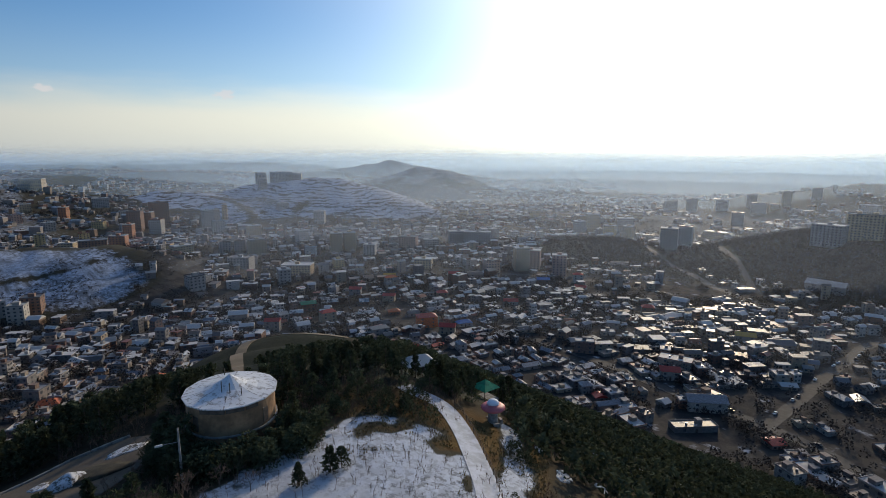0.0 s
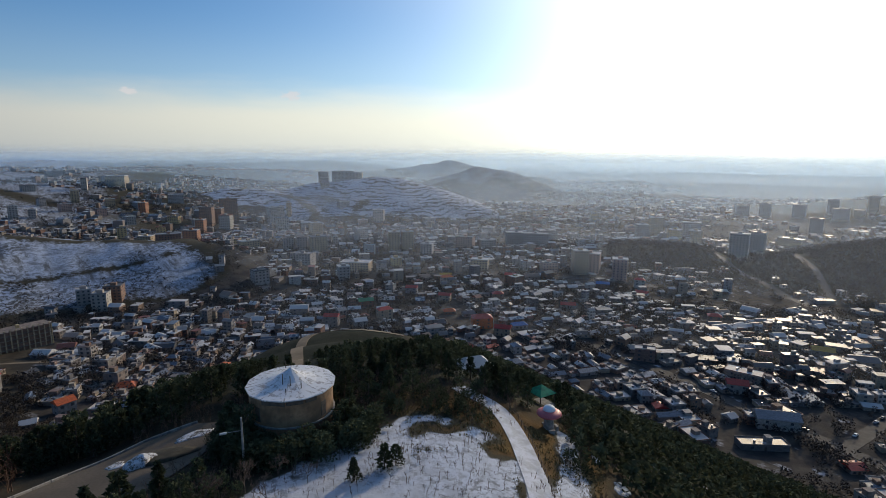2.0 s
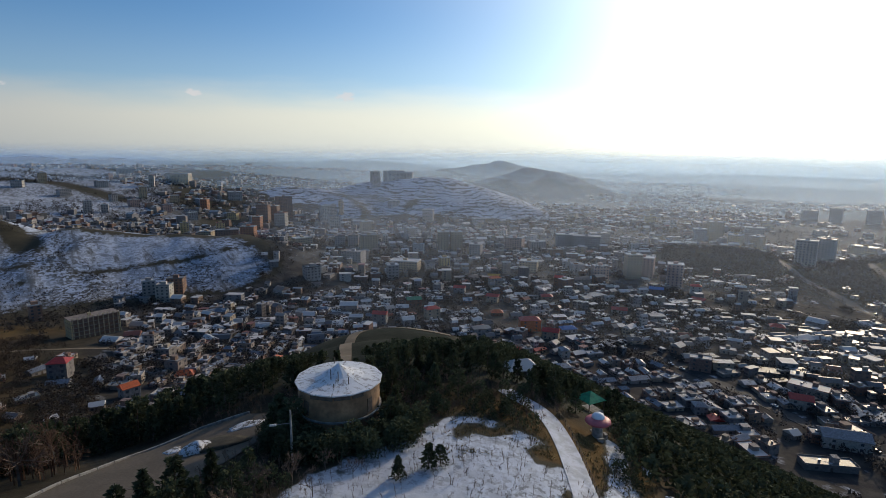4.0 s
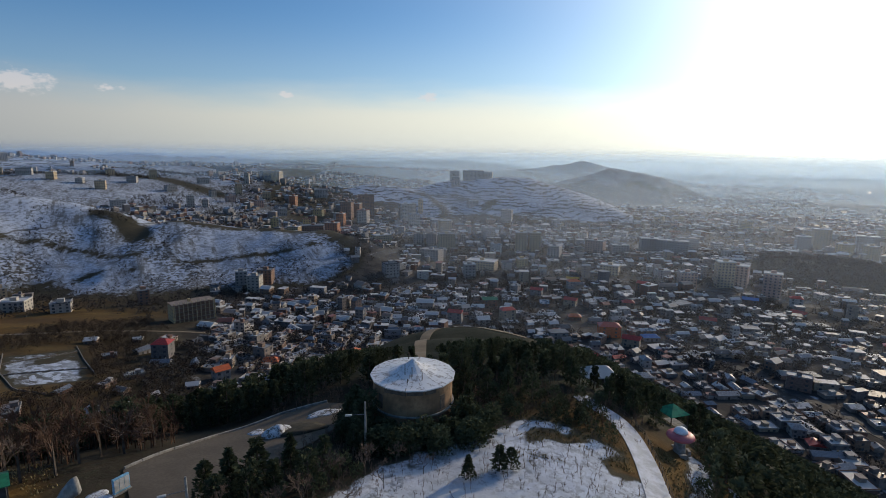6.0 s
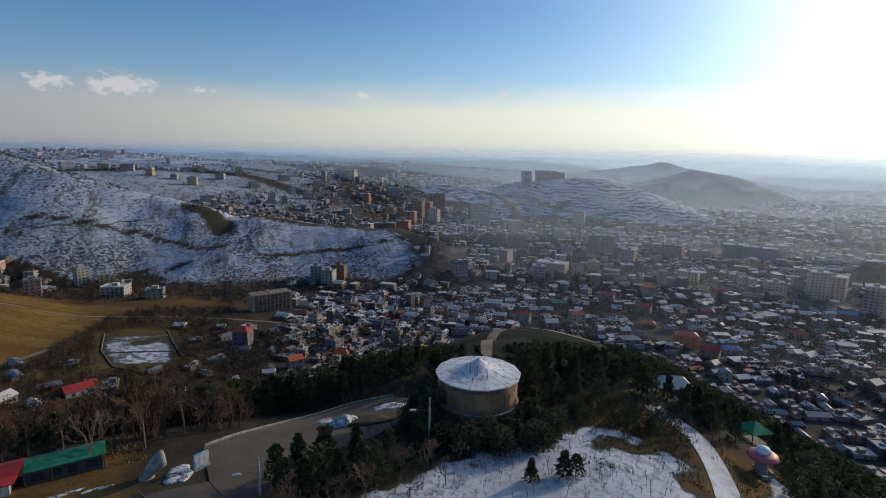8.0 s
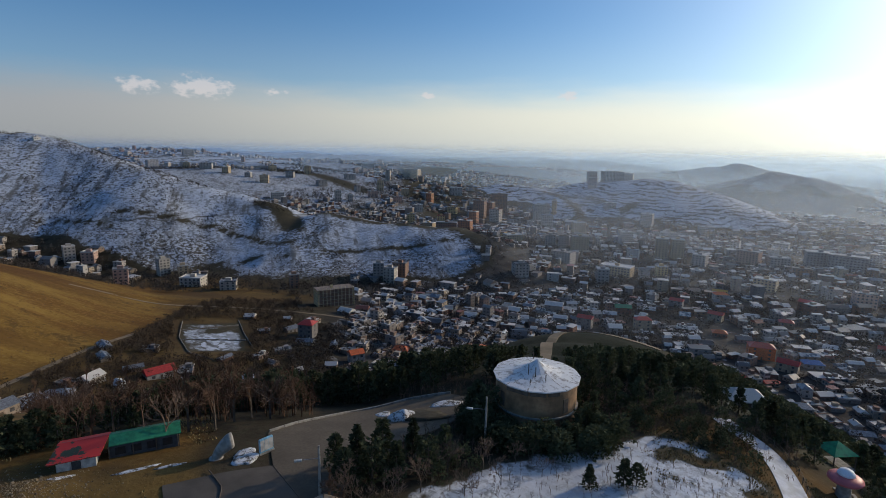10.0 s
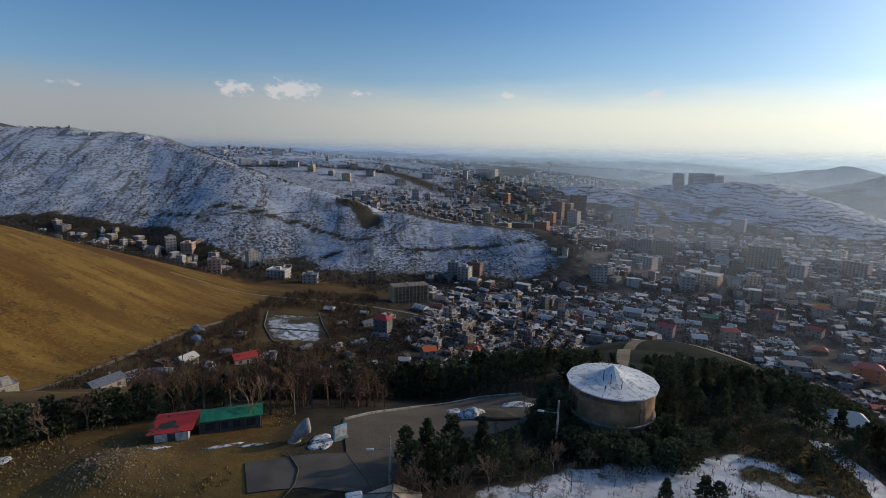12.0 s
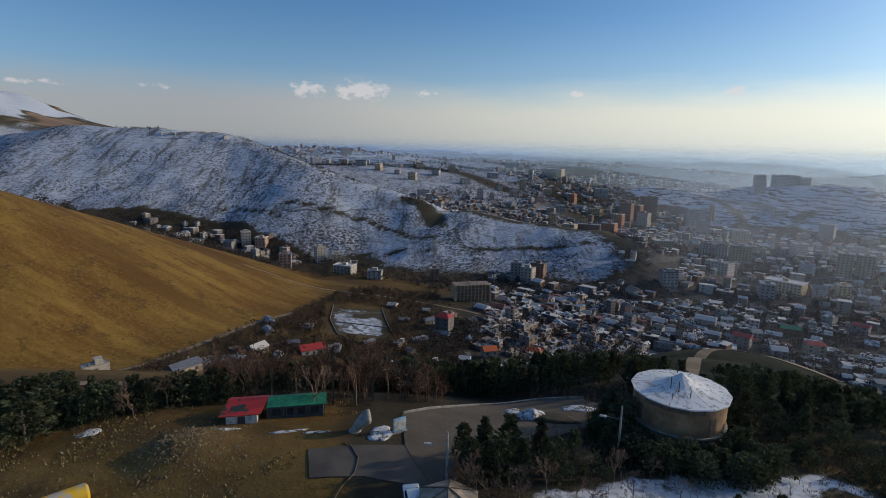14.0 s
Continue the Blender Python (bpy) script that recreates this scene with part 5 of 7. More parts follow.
# ------------------------------------------------ leafless trees, scrub, stones
def limbs(r, depth, spread, sides=3):
    """Tapered limbs of a bare tree one metre high, as four-cornered faces."""
    quads = []

    def limb(p, way, length, rad, left):
        q = p + way * length
        a = np.cross(way, (0.3, 0.9, 0.2))
        a /= np.linalg.norm(a)
        b = np.cross(way, a)
        ring = [a * math.cos(k * math.tau / sides) + b * math.sin(k * math.tau / sides) for k in range(sides)]
        for k in range(sides):
            u, v = ring[k], ring[(k + 1) % sides]
            quads.append((p + u * rad, p + v * rad, q + v * rad * 0.6, q + u * rad * 0.6))
        if left == 0:
            return
        for _ in range(3 if left > 1 else 4):
            w = way + r.normal(0, spread, 3) + (0, 0, 0.12)
            limb(p + way * length * r.uniform(0.55, 1.0), w / np.linalg.norm(w), length * r.uniform(0.6, 0.82), max(rad * 0.55, 0.0035), left - 1)
    limb(np.zeros(3), np.array([0, 0, 1.0]), 0.3, 0.022, depth)
    q = np.array(quads)
    q[..., 2] /= q[..., 2].max()
    return q


def quads_object(name, q, mat, parent=None):
    ob = new(name, quad_mesh(name, q.reshape(-1, 3), np.arange(q.shape[0] * 4).reshape(-1, 4), [mat]))
    ob.parent = parent
    return ob


M_RUSSET = plain("russet_twigs", (0.115, 0.062, 0.036), 0.9)


def bare_trees():
    made = []
    for i, mat in enumerate((M_TWIG, M_TWIG, M_RUSSET)):
        t = thing("bare_tree", ("leafless grey-brown tree", "leafless grey-brown tree", "leafless tree with russet twigs")[i] + " on the hilltop", "bare tree", group="leafless trees of the hilltop")
        q = limbs(np.random.default_rng(40 + i), 5, 0.48)
        quads_object("trunk", q[:48], M_BARK, t)
        quads_object("crown", q[48:], mat, t)
        made.append(t)
    spots = [(-42.9, 51, 5.0, 0), (-41.3, 50, 4.4, 0), (-45.3, 51.5, 4.6, 2), (-44.3, 49, 3.8, 2), (-61.6, 72, 7.5, 0), (-59.6, 76, 9.0, 2), (-57.1, 75, 8.5, 2), (-55.3, 78, 9.0, 2), (-63.6, 80, 8.0, 2), (-66.1, 82, 8.0, 2), (-69.1, 84, 7.0, 0), (-53.6, 80, 8.0, 2),
             (-51.7, 79, 8.5, 0), (-60.6, 83, 9.5, 2), (-58.6, 85, 9.5, 2), (-56.1, 86, 9, 2), (-64.6, 88, 9, 2), (-79.1, 79, 5.0, 0), (-76.1, 80, 5.5, 1), (-32.1, 58, 4.6, 1), (-28.1, 60, 4.0, 1), (-26.0, 57, 3.4, 0), (-35.1, 54, 4.2, 1), (-30.1, 54, 3.6, 0),
             (-24.5, 62, 3.2, 1), (-21.5, 60, 2.6, 0), (-38.1, 51, 4.4, 1), (-49.1, 82, 8, 2), (-67.6, 92, 9, 2), (-71.6, 90, 8, 2)]
    for n, (a, d, h, k) in enumerate(spots):
        px, py = polar(a, d)
        m = pose(px, py, level(px, py) - 0.05, 0, 0, n * 67)
        first = n in (0, 2, 19)
        ob = made[k] if first else copy_thing(made[k], m)
        ob.matrix_basis = m
        ob.scale = (h, h, h)


bare_trees()


def joined_scrub(name, seed, n, inside, box_, kinds, low, high, mat, label):
    r = np.random.default_rng(seed)
    x, y = r.uniform(box_[0], box_[1], n), r.uniform(box_[2], box_[3], n)
    ok = inside(x, y)
    x, y = x[ok], y[ok]
    z = land(x, y)[0]
    V = np.concatenate([spun(kinds[r.integers(len(kinds))], r.uniform(low, high), r.uniform(0, 6.28), (px, py, pz - 0.1)) for px, py, pz in zip(x, y, z)])
    me = quad_mesh(name, V, np.arange(len(V)).reshape(-1, 4), [mat])
    return tagged(new(name, me), label, "scrub", kind="stuff")


def thicket(x, y):
    az, d = bearing(x, y), np.hypot(x, y)
    n = value_noise(x, y, 9, 81, 3)
    round_tank = (az > -38) & (az < -13) & (d > 57 + 0.9 * np.maximum(0, az + 26) + 5 * n) & (d < 90)
    behind = (az >= -20) & (az < 2) & (d > 77 + 4 * n) & (d < 96)
    front = (az > -47) & (az < -33) & (d > 42) & (d < 62 + 3 * n)
    west = (az < -62) & (az > -100) & (d > 74) & (d < 84) & (n > 0)
    path = (az > 6.4) & (az < 16) & (d > 56) & (d < 90) & (n > 0.0)
    return (round_tank | behind | front | west | path) & (hilltop_snow(x, y) < 0.5 + 0.4 * n) & clear_spots(x, y) & off_yard(x, y)


YARD = [(-51.9, 71), (-47.6, 75.5), (-42.8, 81), (-37.1, 83.5), (-32.1, 83.2), (-28.7, 80), (-29.3, 76), (-34.1, 69), (-40.1, 63.5), (-44.6, 60), (-45.4, 55), (-45.6, 47), (-47.2, 46), (-48.5, 53.3), (-51.4, 61.3)]


def inside_polygon(x, y, poly):
    pts = [polar(*p) for p in poly]
    hit = np.zeros(x.shape, bool)
    for (ax, ay), (bx, by) in zip(pts, pts[1:] + pts[:1]):
        cross = ((ay > y) != (by > y)) & (x < (bx - ax) * (y - ay) / (by - ay + 1e-12) + ax)
        hit ^= cross
    return hit


def off_yard(x, y):
    return ~inside_polygon(x, y, YARD)


shrubs = [limbs(np.random.default_rng(60 + i), 3, 0.75) for i in range(4)]
joined_scrub("scrub", 8, 3700, thicket, (-74.1, 25, 25, 98), shrubs, 0.9, 2.4, M_TWIG, "tangled leafless brown scrub round the tank")
joined_scrub("russet_thicket", 22, 1700, lambda x, y: (bearing(x, y) < -47) & (bearing(x, y) > -72) & (np.hypot(x, y) > 79) & (np.hypot(x, y) < 112) & (value_noise(x, y, 9, 85, 2) > -0.2) & off_yard(x, y), (-110, -40, 20, 80), shrubs, 3.0, 6.5, M_RUSSET, "thicket of leafless russet trees below the yard")
low_bushes = [clumps(np.random.default_rng(90 + i), 240, 1.0, 0.62, 0.10, low=0.05, taper=0.55) for i in range(4)]
joined_scrub("tank_bushes", 21, 2600, lambda x, y: (np.hypot(x - polar(-22.75, 75.6)[0], y - polar(-22.75, 75.6)[1]) < 12.0) & (np.hypot(x - polar(-22.75, 75.6)[0], y - polar(-22.75, 75.6)[1]) > 7.4) & (np.hypot(x, y) < 74) & off_yard(x, y), (-50, 0, 45, 85), low_bushes + shrubs, 2.0, 3.9, M_NEEDLE, "tall dark bushes hiding the foot of the tank")
joined_scrub("evergreen_scrub", 14, 1500, lambda x, y: thicket(x, y) & (value_noise(x, y, 7, 83, 2) > -0.1), (-70, 25, 30, 98), low_bushes, 1.0, 2.6, M_NEEDLE, "dark evergreen bushes crowding round the tank")
snow_twigs = [limbs(np.random.default_rng(70 + i), 2, 0.7) for i in range(4)]
joined_scrub("snow_twigs", 9, 1100, lambda x, y: hilltop_snow(x, y) > 0.6, (-39.1, 8, 40, 78), snow_twigs, 0.5, 1.5, M_TWIG, "thin bare twigs sticking out of the snow")
GARDEN = [clumps(np.random.default_rng(80 + i), 24, 1.0, 0.42, 0.17, taper=0.45) for i in range(4)]


def gardens(x, y):
    az, d = bearing(x, y), np.hypot(x, y)
    _, stand = land(x, y)
    n = value_noise(x, y, 90, 16, 3)
    town = (stand["home"] < 0) & ((stand["ochre"] < 0) | (d > 520)) & ((stand["snow"] < 2) | (d < snow_foot(az) - 4)) & (stand["white"] < 12) & (az > -96) & (az < 54) & (d > 250) & (d < np.where(az < -30, 1900, 1250)) & ((d < 1050) | (az > -30) | (value_noise(x, y, 200, 14, 3) < -0.05)) & (n < -0.05 + 0.55 * (az < -48) + 0.5 * (lattice(np.floor(x), np.floor(y), 3) < 0.22))
    side = (az < -42) & (d < ochre_foot(az))
    grove = (stand["wood"] > 1) & (az > 10) & (az < 56) & (d < 1000)
    return (town & ~side | grove) & off_roads(x, y, 1.0) & (clear_of_landmarks(x, y))


M_GARDEN = needles("leafless_gardens", (0.055, 0.050, 0.047), (0.105, 0.092, 0.080), "island")
joined_scrub("garden_trees", 10, 70000, gardens, (-1400, 850, 40, 1450), GARDEN, 3.0, 7.0, M_GARDEN, "dark leafless garden and roadside trees among the houses")



def side_valley(x, y):
    az, d = bearing(x, y), np.hypot(x, y)
    _, stand = land(x, y)
    plot = (az > -61) & (az < -54) & (d > 310) & (d < 395)
    return (az < -42) & (az > -84) & (d > 170) & (d < ochre_foot(az) - 6) & (d < 470) & (value_noise(x, y, 40, 19, 3) + 0.4 * value_noise(x, y, 11, 20, 2) < 0.28) & ~plot & (stand["home"] < 12) & clear_of_landmarks(x, y)


M_ORCHARD = needles("leafless_orchard_twigs", (0.052, 0.042, 0.034), (0.100, 0.075, 0.055), "island")
joined_scrub("orchard_trees", 34, 9000, side_valley, (-420, -150, 20, 360), [np.concatenate([clumps(np.random.default_rng(130 + i), 46, 1.0, 0.44, 0.105, low=0.2, taper=0.3), limbs(np.random.default_rng(140 + i), 2, 0.6)]) for i in range(4)], 2.4, 5.0, M_ORCHARD, "leafless brown orchard trees in the side valley")


def street_trees(x, y):
    az, d = bearing(x, y), np.hypot(x, y)
    _, stand = land(x, y)
    return (stand["home"] < -1) & ((stand["snow"] < 1) | (d < snow_foot(az)) | (az > -31)) & (az > -50) & (az < 50) & (d > 262) & (d < 760) & (value_noise(x, y, 26, 47, 3) + 0.5 * value_noise(x, y, 110, 48, 2) > 0.02) & off_roads(x, y, 0.5) & clear_of_landmarks(x, y)


joined_scrub("street_trees", 32, 46000, street_trees, (-480, 520, 180, 760), [clumps(np.random.default_rng(120 + i), 20, 1.0, 0.46, 0.19, taper=0.4) for i in range(4)], 2.6, 5.6, M_GARDEN, "dark leafless trees crowding the streets and yards")


def wooded_bank(x, y):
    az, d = bearing(x, y), np.hypot(x, y)
    _, stand = land(x, y)
    return (stand["wood"] > 2) & (az > 11) & (az < 50) & (d > 540) & (d < 1050) & off_roads(x, y, 3.0) & clear_of_towers(x, y) & (value_noise(x, y, 70, 18, 3) < 0.45)


joined_scrub("bank_wood", 12, 11000, wooded_bank, (100, 760, 380, 1000), GARDEN, 5.0, 9.0, M_GARDEN, "dense leafless wood on the banks above the town")


def crest_line(x, y):
    near = np.full(x.shape, 1e9)
    pts = [polar(a, d) for a, d, _ in RIDGES["snow"][0][0][2:-1]]
    for (ax, ay), (bx, by) in zip(pts, pts[1:]):
        dx, dy = bx - ax, by - ay
        t = np.clip(((x - ax) * dx + (y - ay) * dy) / (dx * dx + dy * dy), 0, 1)
        near = np.minimum(near, np.hypot(x - ax - t * dx, y - ay - t * dy))
    return (near < 14) & (value_noise(x, y, 45, 17, 3) > -0.15)


joined_scrub("crest_scrub", 13, 30000, crest_line, (-1300, -500, 40, 900), GARDEN, 2.0, 4.5, M_GARDEN, "low dark scrub along the crest of the snowy hill")



def snow_shrubs(x, y):
    az, d = bearing(x, y), np.hypot(x, y)
    _, stand = land(x, y)
    down, across = 0.755 * x - 0.656 * y, 0.656 * x + 0.755 * y
    rows = value_noise(down * 0.25, across, 22, 45, 3)
    return (stand["snow"] > 3) & (az > -91) & (az < -27) & (d > snow_foot(az) - 10) & (d < 1250) & (rows + 0.6 * value_noise(x, y, 130, 46, 3) + 0.8 * step(-d + snow_foot(az), -130, 10) > 0.12)


joined_scrub("hill_shrubs", 31, 60000, snow_shrubs, (-1250, -280, 20, 900), [clumps(np.random.default_rng(105 + i), 8, 1.0, 0.75, 0.5, low=0.05, taper=0.5) for i in range(3)], 0.7, 2.0, M_GARDEN, "dark leafless shrubs dotting the snowy hill")


def ochre_slope(x, y):
    az, d = bearing(x, y), np.hypot(x, y)
    _, stand = land(x, y)
    return (stand["ochre"] > 2) & (az < -52) & (az > -104) & (d < 520) & (value_noise(x, y, 26, 29, 3) > 0.12)


joined_scrub("ochre_scrub", 27, 9000, ochre_slope, (-520, -200, -120, 330), [clumps(np.random.default_rng(97 + i), 9, 1.0, 0.8, 0.42, low=0.05, taper=0.5) for i in range(3)], 0.3, 0.8, M_RUSSET, "small dry bushes dotting the ochre grass slope")

# ---------------------------------------------------------------- water tank


def water_tank():
    px, py = polar(-22.75, 75.6)
    t = thing("water_tank", "round tan water tank with a snow-covered tented roof", "water tank", (px, py, 112.6))
    wall = bmesh.new()
    cylinder(wall, 0, 0, -1.6, 4.9, 5.75, seg=56)
    part("wall", wall, M_TANKWALL, t)
    roof = bmesh.new()
    k, prev = 14, None
    for r_, z_ in ((5.7, 4.905), (6.2, 4.95), (6.2, 5.12), (5.2, 5.2), (3.6, 5.42), (2.2, 5.85), (1.0, 6.55), (0.3, 7.15), (0.04, 7.3)):
        cur = [roof.verts.new((r_ * math.cos(i * math.tau / k), r_ * math.sin(i * math.tau / k), z_ + 0.05 * noise.noise(Vector((r_ * 2, i * 3.1, 0))))) for i in range(k)]
        if prev:
            for i in range(k):
                roof.faces.new((prev[i], prev[(i + 1) % k], cur[(i + 1) % k], cur[i]))
        prev = cur
    roof.faces.new(prev)
    m, n, b = material("snowy_tent_cloth", 0.65)
    p = where(n)
    rel = n.vmath("SUBTRACT", p, (px, py, 0))
    sep = n.add("ShaderNodeSeparateXYZ")
    n.put(sep.inputs[0], rel)
    turn_ = n.math("ARCTAN2", sep.outputs[1], sep.outputs[0])
    seam = n.math("ABSOLUTE", n.math("SUBTRACT", n.math("FRACT", n.math("MULTIPLY", turn_, 14 / math.tau)), 0.5))
    soil = n.math("MULTIPLY", n.range(n.noise(p, 1.3, 6, 0.7), 0.52, 0.62), 0.8)
    soil = n.math("MAXIMUM", soil, n.math("MULTIPLY", n.range(seam, 0.44, 0.49), n.range(n.noise(p, 2.0, 3), 0.4, 0.6)))
    n.put(b.inputs["Base Color"], n.mix(soil, (0.70, 0.71, 0.73, 1), (0.24, 0.22, 0.20, 1)))
    bumped(n, b, n.noise(p, 1.1, 4), 0.5, 0.12)
    part("roof", roof, m, t)
    dark = M_BARK
    for a_, r_, h_ in ((265, 2.4, 1.9), (290, 2.6, 1.7), (315, 3.4, 1.0), (120, 5.3, 0.8), (282, 4.0, 0.5)):
        u, v = r_ * math.cos(radians(a_)), r_ * math.sin(radians(a_))
        part("post", cylinder(bmesh.new(), u, v, 5.1, 5.4 + h_, 0.06), dark, t)
    ledge = bmesh.new()
    cylinder(ledge, 0, 0, 1.0, 1.2, 6.0, seg=56)
    part("ledge", ledge, M_CONCRETE, t)
    for a_ in (242, 338):
        part("hatch", boxed(5.6, 5.82, -0.45, 0.45, 1.6, 3.6), dark, t, "dark doorway in the tank wall").matrix_basis = pose(0, 0, 0, 0, 0, a_)
    # thin slabs added as the dark patches below the roof overhang
    for a_, w_ in ((268, 1.6), (296, 1.1), (318, 0.8)):
        part("eave_dark_slab", boxed(5.6, 5.84, -w_, w_, 4.3, 4.88), dark, t, "dark slab added on the wall under the eave").matrix_basis = pose(0, 0, 0, 0, 0, a_)


water_tank()


# ---------------------------------------------------------------- hilltop yard


def draped(name, outline, mat, label, lift=0.2, category="ground", kind="structure", cuts=2, heap=0.0):
    """A slab with the given plan outline lying on the ground; heap raises its middle."""
    pts = [polar(*p) for p in outline]
    bm = bmesh.new()
    cx, cy = sum(p[0] for p in pts) / len(pts), sum(p[1] for p in pts) / len(pts)
    vs = [bm.verts.new((x, y, 0)) for x, y in pts]
    c = bm.verts.new((cx, cy, 0))
    rim = set(vs)
    for i in range(len(vs)):
        bm.faces.new((vs[i], vs[(i + 1) % len(vs)], c))
    bmesh.ops.subdivide_edges(bm, edges=bm.edges[:], cuts=cuts, use_grid_fill=True)
    size = max(math.hypot(x - cx, y - cy) for x, y in pts)
    xs, ys = np.array([v.co.x for v in bm.verts]), np.array([v.co.y for v in bm.verts])
    zs = land(xs, ys)[0]
    for v, z in zip(bm.verts, zs):
        k = max(0.0, 1 - math.hypot(v.co.x - cx, v.co.y - cy) / size)
        v.co.z = z + lift + heap * (k ** 0.8) * (1 + 0.3 * noise.noise(Vector((v.co.x, v.co.y, 0)) * 1.3))
    edge = [e for e in bm.edges if e.is_boundary]
    out = bmesh.ops.extrude_edge_only(bm, edges=edge)["geom"]
    for v in out:
        if isinstance(v, bmesh.types.BMVert):
            v.co.z -= lift + 0.5
    bmesh.ops.recalc_face_normals(bm, faces=bm.faces[:])
    me = bpy.data.meshes.new(name)
    bm.to_mesh(me)
    bm.free()
    me.materials.append(mat)
    for p in me.polygons:
        p.use_smooth = heap > 0
    return tagged(new(name, me), label, category, kind=kind)


def blob(az, d, w, h, seed, n=26):
    """An uneven outline round a place; w across the view, h along it, in metres."""
    r = random.Random(seed)
    px, py = polar(az, d)
    a0 = radians(az)
    out = []
    waves = [(f_, 0.17 / f_ ** 0.6, r.uniform(0, math.tau)) for f_ in (1, 2, 3, 5, 7)]
    for i in range(n):
        t = i * math.tau / n
        k = 0.9 + sum(w_ * math.sin(f_ * t + p_) for f_, w_, p_ in waves) + r.uniform(-0.03, 0.03)
        u, v = w / 2 * k * math.cos(t), h / 2 * k * math.sin(t)
        x, y = px + u * math.cos(a0) + v * math.sin(a0), py - u * math.sin(a0) + v * math.cos(a0)
        out.append((math.degrees(math.atan2(x, y)), math.hypot(x, y)))
    return out


M_YARD = plain("dusty_asphalt", (0.098, 0.077, 0.055), 0.92, vary=0.16, scale=0.18, stain=(0.075, 0.065, 0.055), fine=3.0)
M_PAD = plain("dark_asphalt", (0.085, 0.072, 0.060), 0.92, vary=0.2, scale=0.25)
draped("yard", YARD, M_YARD, "dusty asphalt yard beside the tank", 0.16, cuts=4)
draped("pad", [(-62.2, 61.8), (-57, 61.6), (-50.9, 61.5), (-48.0, 53.6), (-48.9, 52.2), (-56, 54.6), (-62.0, 55.6)], M_PAD, "dark worn asphalt pad", 0.12, cuts=4)


def along(nodes, gap):
    """Evenly spaced places on a plan line, with the line's heading."""
    pts = np.array([polar(*p) for p in nodes])
    d = np.concatenate([[0], np.cumsum(np.hypot(*np.diff(pts, axis=0).T))])
    s_ = np.linspace(0, d[-1], max(2, round(d[-1] / gap) + 1))
    return [(float(np.interp(v, d, pts[:, 0])), float(np.interp(v, d, pts[:, 1]))) for v in s_]


def kerb_wall():
    t = thing("low_wall", "low concrete wall along the yard's edge", "wall", kind="")
    pts = along([(-51.8, 71.3), (-47.6, 75.8), (-42.8, 81.3), (-37.1, 83.9), (-32.1, 83.6)], 2.4)
    for (ax, ay), (bx, by) in zip(pts, pts[1:]):
        l = math.hypot(bx - ax, by - ay)
        ob = part("wall_block", boxed(-l / 2 + 0.01, l / 2 - 0.01, -0.12, 0.12, -0.6, 0.32, bevel=0.03), M_CONCRETE, t)
        ob.matrix_basis = pose((ax + bx) / 2, (ay + by) / 2, level((ax + bx) / 2, (ay + by) / 2) + 0.12, 0, -math.degrees(math.atan2(level(bx, by) - level(ax, ay), l)), math.degrees(math.atan2(by - ay, bx - ax)))
    return t


kerb_wall()
draped("planter_snow", blob(-37.4, 74.5, 4.6, 3.4, 2), M_OLDSNOW, "heap of dirty snow on the yard's planted island", 0.2, "snow", "", heap=1.3)
draped("planted_island", blob(-35.7, 74.6, 8.0, 4.6, 3), plain("dark_planting_soil", (0.05, 0.042, 0.026), 0.95), "oval planted island of dark earth in the yard", 0.19, "flower bed", "", heap=0.5)
draped("snow_patch", blob(-32.9, 79, 5.0, 3.0, 4), M_OLDSNOW, "flat patch of old snow on the asphalt", 0.19, "snow", "", heap=0.06)
draped("snow_patch", blob(-39.5, 77.5, 2.6, 2.6, 5), M_OLDSNOW, "flat patch of old snow on the asphalt", 0.19, "snow", "", heap=0.06)
draped("snow_patch", blob(-54.0, 64.6, 3.6, 4.2, 6), M_OLDSNOW, "patch of snow beside the blue panel", 0.12, "snow", "", heap=0.04)
draped("snow_patch", blob(-82.9, 77.2, 2.9, 2.2, 7), M_OLDSNOW, "patch of snow under the pines", 0.05, "snow", "", heap=0.04)
draped("snow_patch", blob(-70.6, 69.2, 2.8, 0.9, 8), M_OLDSNOW, "strip of snow before the shed", 0.05, "snow", "", heap=0.05)
draped("snow_patch", blob(-64.5, 67.2, 5.0, 0.7, 9), M_OLDSNOW, "strip of snow on the bank", 0.05, "snow", "", heap=0.05)
draped("snow_patch", blob(-61.3, 66.2, 3.6, 0.6, 10), M_OLDSNOW, "strip of snow on the bank", 0.05, "snow", "", heap=0.05)
for i_, (az_, d_, w_) in enumerate(((12, 92, 1.6), (15, 84, 2.2), (17, 96, 1.8), (20, 90, 1.4), (14, 74, 2.8), (22, 104, 1.8), (26, 112, 1.6), (11, 80, 1.6), (10.5, 101, 1.4), (18, 78, 2.0), (30, 120, 1.4), (24, 88, 1.6))):
    draped("snow_patch", blob(az_, d_, w_, w_ * 1.6, 20 + i_), M_OLDSNOW, "small leftover patch of snow among pines", 0.05, "snow", "", heap=0.05)


